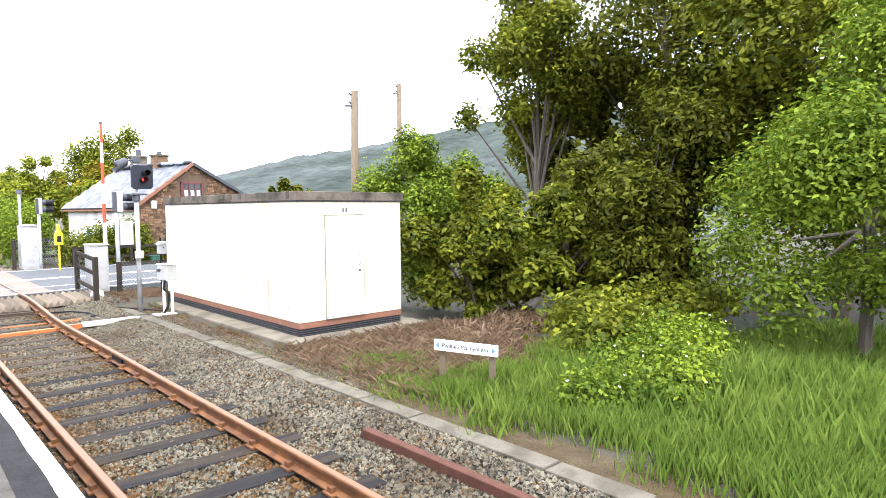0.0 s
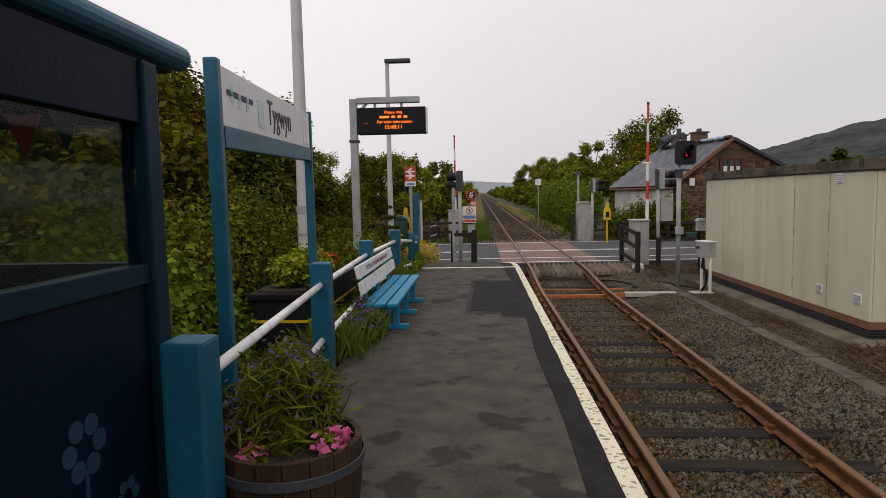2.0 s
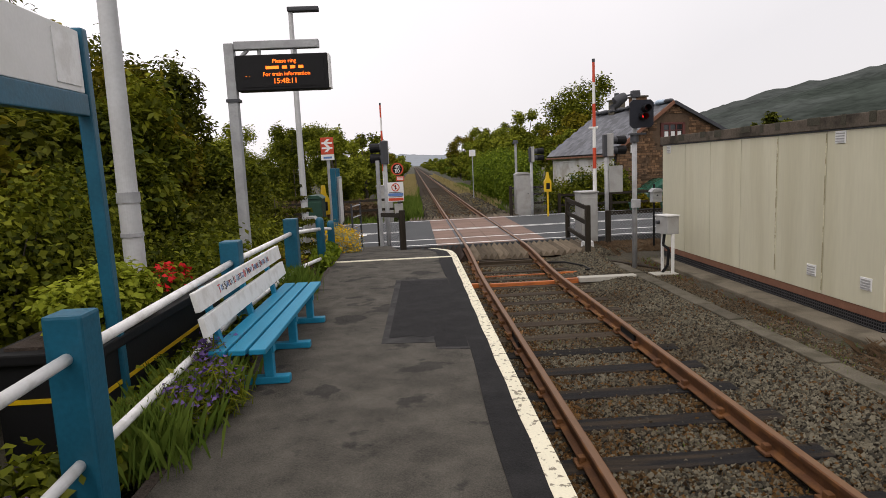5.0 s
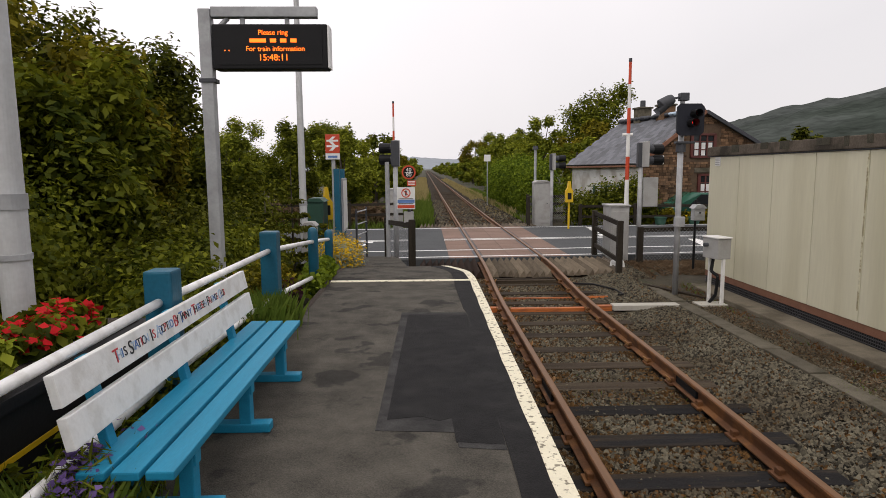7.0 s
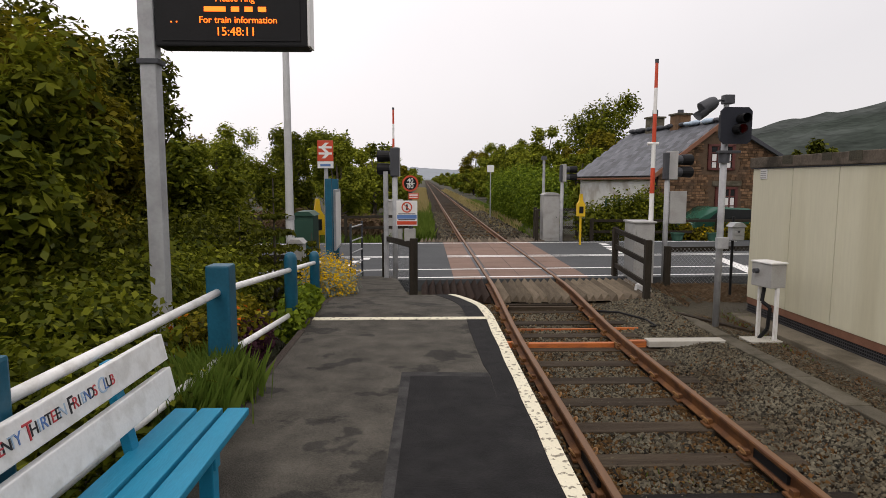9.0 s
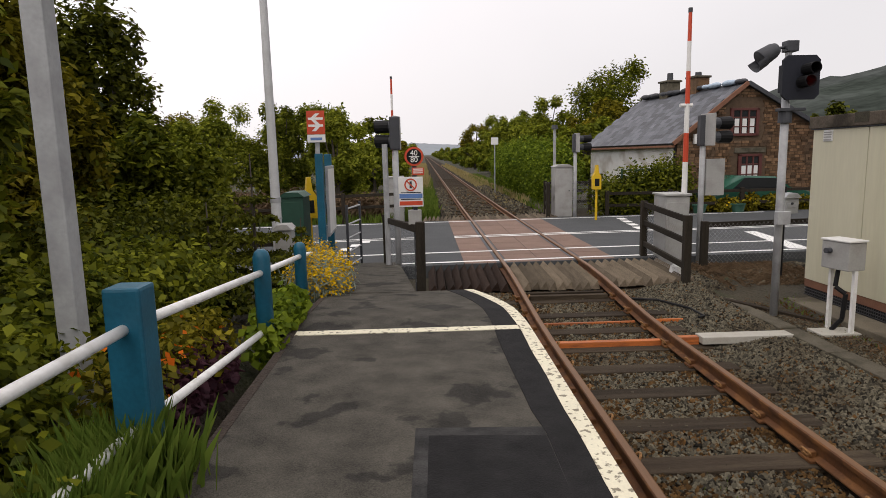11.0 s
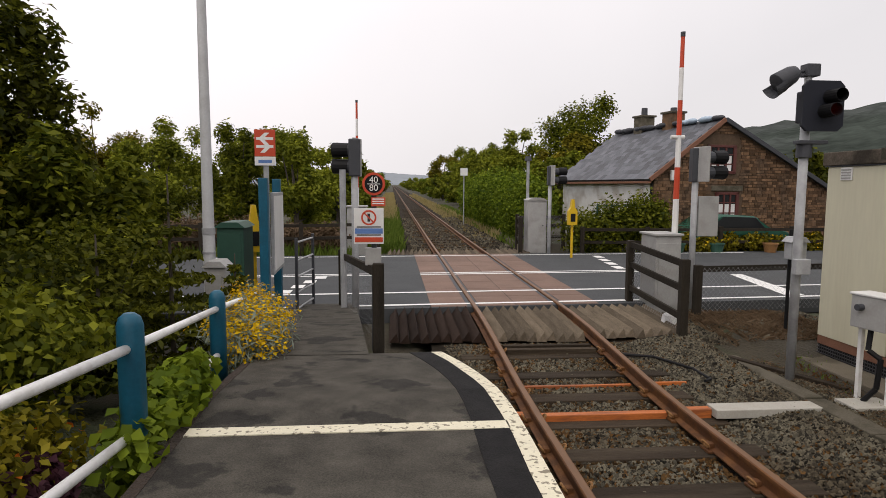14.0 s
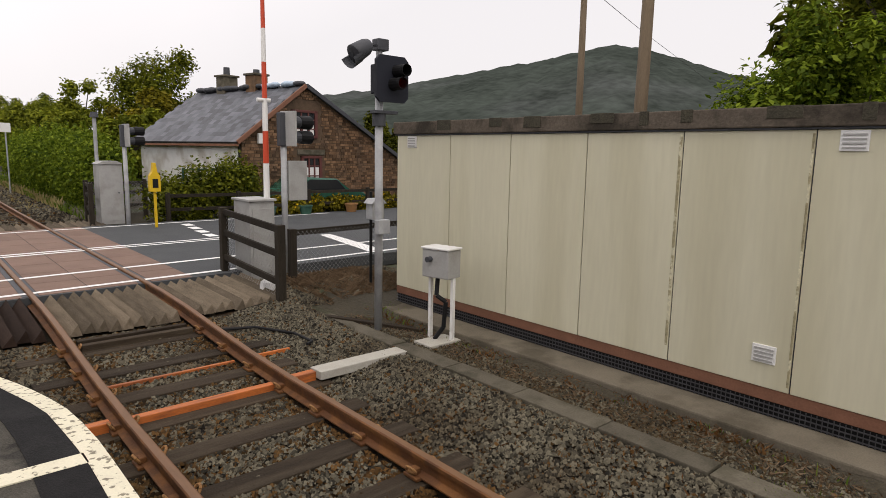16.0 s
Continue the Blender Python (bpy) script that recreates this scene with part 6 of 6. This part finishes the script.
blades("verge_grass", 12000, (1.9, 3.2, 29.5, 70), 0.3, M_GRASS, 736, "green verge grass beside the line", bank_z, 0.02)
blades("field_grass", 14000, (-16, -3.4, 27.6, 40), 0.45, M_GRASS, 737, "rough green grass across the road", bank_z, 0.02)
blades("weeds", 2600, (2.2, 2.7, 5, 10), 0.12, M_GRASS, 738, "small tufts of grass along the trough", bank_z, 0.006, patches=12)
blades("weeds", 1600, (-0.5, 0.5, 3, 11), 0.05, M_GRASS, 739, "tiny weeds between the sleepers", lambda x, y: ground_z(x, y) - 0.2, 0.005, patches=26)
blades("dry_grass_litter", 4200, (2.7, 4.5, 16.5, 18.5), 0.1, M_DEAD, 740, "dry grass and twigs beside the fence", bank_z, 0.006, lean=1.7)
blades("dry_grass_litter", 5000, (2.62, 3.1, 6, 16.5), 0.05, M_DEAD, 741, "brown plant litter along the slab", lambda x, y: ground_z(x, y) * 0 - 0.085, 0.006, lean=1.8)
# cottage garden
bush("garden_shrub", row(3.9, 28.4, 7.0, 28.4, 9, 0.9, 0.6, 0.95, 750, 0.2), 14000, 0.075, M_LEAF, 751, "overgrown garden shrubs before the cottage")
bush("garden_shrub", row(7.2, 27.8, 13.5, 28.0, 12, 0.32, 0.42, 0.32, 752, 0.2), 10000, 0.09, M_LEAFO, 753, "rambling garden plants along the fence", flowers=(500, 0.06, M_YELFL, "scattered yellow flowers"))
bush("dead_scrub", row(-3.2, 29.2, -9.5, 28.6, 10, 0.55, 0.55, 0.55, 754, 0.2), 14000, 0.04, M_DEAD, 755, "brown dead scrub behind the fence", long=6)
# garden along the back of the platform
bush("leafy_shrub", row(-4.7, 2.6, -4.35, 4.9, 9, 1.15, 0.5, 0.6, 760, 0.2), 20000, 0.05, M_LEAFB, 761, "large-leaved green shrub behind the handrail", long=1.3)
bush("leafy_shrub", row(-5.3, 4.0, -5.4, 9.0, 10, 1.5, 0.7, 0.9, 762, 0.25), 26000, 0.045, M_LEAF, 763, "large-leaved green shrub behind the handrail", long=1.3)
bush("leafy_shrub", row(-4.2, 8.3, -4.8, 12.6, 10, 1.0, 0.55, 0.55, 764, 0.25), 24000, 0.042, M_LEAF, 765, "mixed green shrubs behind the handrail")
bush("leafy_shrub", row(-5.2, 10, -5.4, 15.5, 10, 1.0, 0.7, 0.8, 766, 0.25), 26000, 0.045, M_LEAFD, 767, "dark green shrubs behind the handrail")
bush("creeping_plants", row(-3.55, 4.6, -3.55, 8.8, 12, 0.95, 0.2, 0.16, 768, 0.08), 5200, 0.04, M_LEAF, 769, "low green plants along the platform kerb")
bush("lavender", row(-3.42, 2.85, -3.46, 4.4, 7, 0.98, 0.18, 0.2, 770, 0.05), 7000, 0.011, M_LEAF, 771, "lavender with purple flower spikes", long=11, flowers=(2200, 0.026, M_LAV, "purple lavender heads"))
bush("lavender", row(-3.28, 5.35, -3.32, 6.5, 5, 0.98, 0.16, 0.18, 772, 0.05), 5000, 0.01, M_LEAF, 773, "lavender spilling over the platform edge", long=11, flowers=(1600, 0.026, M_LAV, "purple lavender heads"))
blades("lavender_stems", 2600, (-3.48, -3.3, 5.0, 6.2), 0.3, M_GRASS, 791, "upright green lavender stems", lambda x, y: 0 * x + 0.84, 0.0013, 0.4, patches=16)
blades("grass_tufts", 7000, (2.62, 4.3, 4.0, 7.2), 0.16, M_GRASS, 792, "green grass tufts in the dry litter", bank_z, 0.005, 0.5, patches=26)
bush("yellow_shrub", row(-3.95, 5.75, -3.88, 6.3, 4, 1.54, 0.17, 0.19, 774, 0.05), 3600, 0.036, M_LIME, 775, "yellow-green leafy plant in the planter", up=1.0)
bush("red_flowers", row(-4.0, 6.55, -3.88, 7.2, 4, 1.44, 0.17, 0.11, 776, 0.05), 1100, 0.05, M_LEAF, 777, "red geraniums in the planter", "flowers", flowers=(420, 0.04, M_REDFL, "red flower heads"))
blades("spiky_plants", 2600, (-3.55, -3.4, 8.5, 9.4), 0.38, M_GRASS, 778, "tall spiky green plants by the handrail", lambda x, y: 0 * x + 0.8, 0.005, 0.35, patches=8)
bush("orange_flower_bed", row(-3.75, 9.8, -3.85, 11.4, 8, 1.0, 0.26, 0.24, 780, 0.08), 3600, 0.035, M_LEAFO, 781, "fading plants with orange flowers", flowers=(45, 0.045, M_ORFL, "orange flowers"))
bush("purple_heuchera", row(-3.62, 9.9, -3.66, 11.0, 5, 0.92, 0.18, 0.13, 782, 0.05), 2400, 0.06, M_PURPLE, 783, "dark purple-leaved plants below the handrail", long=1.1)
bush("green_seedlings", row(-3.4, 11.1, -3.5, 12.6, 6, 0.95, 0.18, 0.16, 784, 0.06), 1500, 0.06, M_LEAFB, 785, "fresh green leafy plants at the kerb", long=1.3)
bush("yellow_flower_bush", row(-3.38, 13.5, -3.68, 15.2, 8, 0.8, 0.33, 0.3, 786, 0.08), 6000, 0.014, M_GREYLEAF, 787, "silvery bush covered in yellow flowers", long=7, flowers=(4200, 0.03, M_YELFL, "yellow flower heads"))
bush("barrel_flowers", [(-2.98, 2.46, 1.42, 0.17, 0.17, 0.2), (-2.86, 2.52, 1.38, 0.13, 0.13, 0.18), (-2.95, 2.42, 1.32, 0.18, 0.18, 0.1)], 3200, 0.01, M_LEAF, 788, "small lavender bush in the barrel", long=10, flowers=(260, 0.016, M_LAV, "purple heads"))
bush("barrel_petunias", [(-2.74, 2.33, 1.28, 0.07, 0.09, 0.045), (-3.02, 2.24, 1.26, 0.05, 0.05, 0.035)], 160, 0.03, M_LEAF, 789, "pink petunias in the barrel", "flowers", flowers=(110, 0.032, M_PINK, "pink petals"))


def fir(x, y, zb, h, seed):
    t = thing("young_fir", (x, y, zb), "small young fir tree behind the handrail", "fir tree", "young firs")
    part("trunk", rod((0, 0, 0), (0, 0, h), 0.03, 0.006, seg=7), M_BARK, t)
    cl = []
    rr = random.Random(seed)
    for k in range(7):
        z = h * (0.12 + 0.12 * k)
        for j in range(5):
            a = j * 1.257 + k
            q = (h - z) * 0.38
            cl.append((q * math.cos(a) * 0.6, q * math.sin(a) * 0.6, z, q * 0.45, q * 0.45, 0.04))
    v, f = leaf_cloud(cl, 3600, 0.035, seed, 2.5)
    ob = new("needles", mesh_np("needles", v, f, M_LEAFD))
    ob.parent = t


fir(-4.35, 14.6, 0.3, 2.0, 1)
fir(-4.5, 13.4, 0.5, 1.3, 2)
fir(-4.0, 15.7, 0.3, 1.1, 3)


# ---- hills ----
def hill(name, az0, az1, prof, r0, r1, material, label, bump, seed):
    """A ridge seen across the fields: its skyline as elevation angles by compass bearing."""
    azs = np.linspace(az0, az1, 160)
    rad = np.linspace(0, 1, 26)
    el = np.interp(azs, [p[0] for p in prof], [p[1] for p in prof])
    r = np.random.RandomState(seed)
    verts = []
    for t in rad:
        R = r0 + (r1 - r0) * t
        hh = np.tan(np.radians(el)) * r1 * (math.sin(min(t, 1) * math.pi / 2) ** 1.3)
        hh = hh + r.normal(0, bump, len(azs)) * (0.3 + t)
        verts.append(np.stack([R * np.sin(np.radians(azs)), R * np.cos(np.radians(azs)), hh - 4 * (1 - t)], 1))
    verts.append(np.stack([r1 * 1.2 * np.sin(np.radians(azs)), r1 * 1.2 * np.cos(np.radians(azs)), 0 * azs - 5], 1))
    v = np.concatenate(verts)
    n = len(azs)
    ii = (np.arange(len(rad))[:, None] * n + np.arange(n - 1)[None]).ravel()
    ob = new(name, mesh_np(name, v, np.stack([ii, ii + 1, ii + n + 1, ii + n], 1), material))
    tagged(ob, label, "hill", kind="structure")


hill("backdrop_hill", 9, 130, [(9, 0.6), (16, 1.8), (22.5, 3.0), (30, 4.7), (36, 5.6), (44, 7.0), (50, 8.0), (55, 9.0), (58, 8.6), (63.5, 6.9), (70, 5.4), (85, 5), (130, 4)], 260, 720, M_HILL, "wooded hillside with mist painted into its colour", 0.9, 5)
hill("backdrop_far_hill", -40, 25, [(-40, 0.5), (-10, 0.6), (-4, 0.9), (-1, 1.3), (3, 1.0), (12, 0.7), (25, 0.5)], 1500, 2300, M_HILLFAR, "distant hill with haze painted as pale colour", 1.5, 6)

# ---- sleepers, fastenings, ballast stones and small trackside pieces ----
S0, SP, SP2 = 8.43, 0.72, 0.755  # the newer sleepers lie a little wider apart


sl_mesh = {}
for key, mm in (("dark", M_SLEEPER), ("old", M_SLEEPER2)):
    sl_mesh[key] = link_bm("sleeper", box(-1.23, 1.23, -0.125, 0.125, -0.13, 0.0, 0.012), mm)
bm = box(-0.11, 0.11, -0.08, 0.08, 0.0, 0.025, 0.006)
bm = box(-0.085, -0.03, -0.035, 0.035, 0.02, 0.075, 0.008, bm)
bm = box(0.03, 0.085, -0.035, 0.035, 0.02, 0.075, 0.008, bm)
chair_mesh = link_bm("rail_chair", bm, M_RAIL)
own = bmesh.new()
n = 10
for sgn in (-1, 1):
    pts = [(sgn * (0.1 + 0.02 * math.sin(k * 0.7)), 0.045 * math.cos(k * 2 * math.pi / n), 0.065 + 0.03 * math.sin(k * 2 * math.pi / n)) for k in range(n)]
    tube(pts, 0.011, 6, own)
clip_mesh = link_bm("rail_clip", own, M_CLIP)
rr = random.Random(12)
for k in range(-17, 80):
    y = S0 + k * (SP if k > 0 else SP2)
    if 16.6 < y < 28.8:
        continue
    z = float(ground_z(0, y)) - 0.165
    ob = new("sleeper", sl_mesh["dark" if y < 10.2 else "old"])
    ob.parent = track
    ob.matrix_basis = pose(rr.uniform(-0.03, 0.03), y, z - rr.uniform(0, 0.012), 0, 0, rr.uniform(-0.7, 0.7))
    if y < 17:
        for sx in (-0.752, 0.752):
            c = new("rail_chair", chair_mesh)
            c.parent = track
            c.matrix_basis = pose(sx, y, z)
            if y > 10.2:
                c = new("rail_clip", clip_mesh)
                c.parent = track
                c.matrix_basis = pose(sx, y, z)
# fishplates at a rail joint
for sx in (-0.752, 0.752):
    for side in (-1, 1):
        part("fishplate", box(sx + side * 0.014, sx + side * 0.036, 10.0, 10.5, -0.115, -0.045, 0.006), M_BLACK, track, "dark bolted fishplate")

# orange boards, white duct and cable
ob_ = thing("orange_cable_cover", (0, 0, 0), "orange painted timber boards between the rails", "cable cover")
part("board", box(-0.66, 0.66, 14.24, 14.33, -0.2, -0.1, 0.008), M_ORANGE, ob_)
part("board", box(0.84, 1.12, 14.23, 14.33, -0.2, -0.07, 0.008), M_ORANGE, ob_)
part("board", box(-1.2, -0.84, 14.23, 14.33, -0.2, -0.08, 0.008), M_ORANGE, ob_)
part("board", box(-0.66, 0.66, 15.22, 15.26, -0.2, -0.12, 0.006), M_ORANGE, ob_)
part("board", box(0.84, 1.35, 15.24, 15.275, -0.2, -0.11, 0.006), M_ORANGE, ob_)
dk = thing("cable_duct", (0, 0, 0), "pale concrete cable duct lids leading to the control box", "cable duct")
part("lid", box(1.12, 2.26, 14.13, 14.35, -0.14, -0.05, 0.008), M_CONCW, dk)
part("lid", box(2.59, 3.08, 14.1, 14.42, -0.14, -0.055, 0.008), M_CONCW, dk)
solo("loose_cable", tube([(0.85, 16.3, -0.05), (1.3, 16.1, -0.04), (1.6, 15.6, -0.06), (1.62, 15.2, -0.07), (1.5, 15.1, -0.06)], 0.018, 8), M_BLACK, "thin black cable lying on the ballast", "cable")
solo("scrap_rail", box(1.62, 1.72, 1.4, 4.75, -0.16, -0.03, 0.012), M_RUSTBAR, "rusted length of scrap rail lying on the ballast", "rail")
for y0, y1 in ((16.4, 16.5), (16.62, 16.7)):
    solo("guard_plank", box(-0.62, 0.62, y0, y1, -0.08, -0.0, 0.008), M_SLEEPER2, "weathered plank before the guard boards", "plank")
solo("old_timber", box(0, 2.2, -0.05, 0.05, -0.06, 0.02, 0.01), M_SLEEPER2, "weathered timber edging in the ballast", "timber", m=pose(2.05, 16.7, -0.06, 0, 0, -65))
part("far_sign_post", rod((0, 0, 0), (0, 0, 3.0), 0.03), M_STEEL, thing("lineside_sign", (1.75, 42.0, 0.1), "small white lineside sign on a thin post", "sign"))
part("board", box(-0.2, 0.2, -0.03, 0.0, 2.7, 3.1, 0.004), M_SIGN, bpy.data.objects["lineside_sign"])
for k in range(12):
    solo("edging_stone", box(-0.12, 0.12, -0.25, 0.25, -0.1, 0.1, 0.03), M_CONC, "pale edging stone beside the line", "stone", "edging stones", m=pose(2.3 + 0.03 * k, 29.6 + 0.75 * k, 0.12, 0, 0, 4))


def stones(name, n, area, zf, size, seed, label, skip=None):
    """Broken stones as small uneven octahedra."""
    r = np.random.RandomState(seed)
    x0, x1, y0, y1 = area
    xy = np.stack([r.uniform(x0, x1, n), r.uniform(y0, y1, n)], 1)
    if skip is not None:
        xy = xy[~skip(xy[:, 0], xy[:, 1])]
    n = len(xy)
    z = zf(xy[:, 0], xy[:, 1])
    base = np.array([(1, 0, -0.3), (-1, 0, -0.3), (0, 1, -0.3), (0, -1, -0.3), (0.3, 0.2, 0.8), (-0.3, -0.2, 0.8)], float)
    v = base[None] * (0.55 + 0.9 * r.rand(n, 6, 1)) + r.normal(0, 0.18, (n, 6, 3))
    a = r.rand(n) * 6.283
    ca, sa = np.cos(a)[:, None], np.sin(a)[:, None]
    s = (size * (0.5 + 1.0 * r.rand(n) ** 2))[:, None]
    vx, vy = (v[..., 0] * ca - v[..., 1] * sa) * s, (v[..., 0] * sa + v[..., 1] * ca) * s
    out = np.stack([vx + xy[:, :1], vy + xy[:, 1:], v[..., 2] * s * 0.75 + z[:, None]], -1).reshape(-1, 3)
    tri = np.array([(0, 2, 4), (2, 5, 4), (2, 1, 5), (1, 3, 5), (3, 4, 5), (3, 0, 4)])
    f = (np.arange(n)[:, None, None] * 6 + tri[None]).reshape(-1, 3)
    near = 0.72 * np.exp(-(((np.abs(xy[:, 0]) - 0.752) / 0.26) ** 2)) + np.where(np.abs(xy[:, 0]) < 0.75, 0.22, 0.07)
    rust = np.repeat((r.rand(n) < near).astype(int), 6)
    ob = new(name, mesh_np(name, out, f, M_STONE, [M_STONE, M_STONERUST], rust))
    return tagged(ob, label, "ballast", kind="stuff")


def on_sleeper(x, y):
    step = np.where(y > S0, SP, SP2)
    q = np.abs((y - S0 + step / 2) % step - step / 2)
    return ((q < 0.12) & (np.abs(x) < 1.22) & (np.random.RandomState(9).rand(len(x)) > 0.16)) | ((y > 16.9) & (y < 28.8)) | (np.abs(np.abs(x) - 0.752) < 0.08)


bal = lambda x, y: ground_z(x, y) - 0.188 + 0.11 * np.clip((x - 1.25) / 0.7, 0, 1) - 0.0 * y
stones("ballast_stones", 66000, (-1.42, 2.24, 2.0, 9.0), bal, 0.021, 1, "grey and rusty track ballast stones", on_sleeper)
stones("ballast_stones", 74000, (-1.42, 2.24, 9.0, 16.9), bal, 0.021, 2, "grey and rusty track ballast stones", on_sleeper)
stones("ballast_stones", 18000, (-1.42, 2.24, -3.0, 2.0), bal, 0.025, 3, "grey track ballast stones", on_sleeper)
stones("ballast_stones", 7000, (-1.5, 2.0, 28.8, 50.0), bal, 0.05, 4, "dark track ballast stones", on_sleeper)
stones("yard_gravel", 14000, (2.5, 3.2, 6.0, 17.4), lambda x, y: 0 * x - 0.08, 0.014, 5, "fine gravel and grit beside the shed")
stones("yard_gravel", 5000, (2.3, 5.0, 16.6, 18.6), lambda x, y: terrain(x, y) + 0.01, 0.03, 6, "gravel beside the road fence")

blades("dry_weeds", 2600, (2.68, 3.1, 5, 16), 0.06, M_LITTER, 801, "brown dead weeds and leaf litter beside the trough", lambda x, y: bank_z(x, y) + 0.0, 0.012, 1.0, patches=30)
blades("dry_weeds", 1800, (1.2, 2.25, 3, 13), 0.05, M_LITTER, 802, "brown dead weeds among the ballast", bal, 0.011, 1.0, patches=26)
blades("weeds", 700, (2.68, 3.1, 5, 16), 0.06, M_GRASS, 803, "small green weeds beside the trough", lambda x, y: bank_z(x, y), 0.007, 0.7, patches=12)
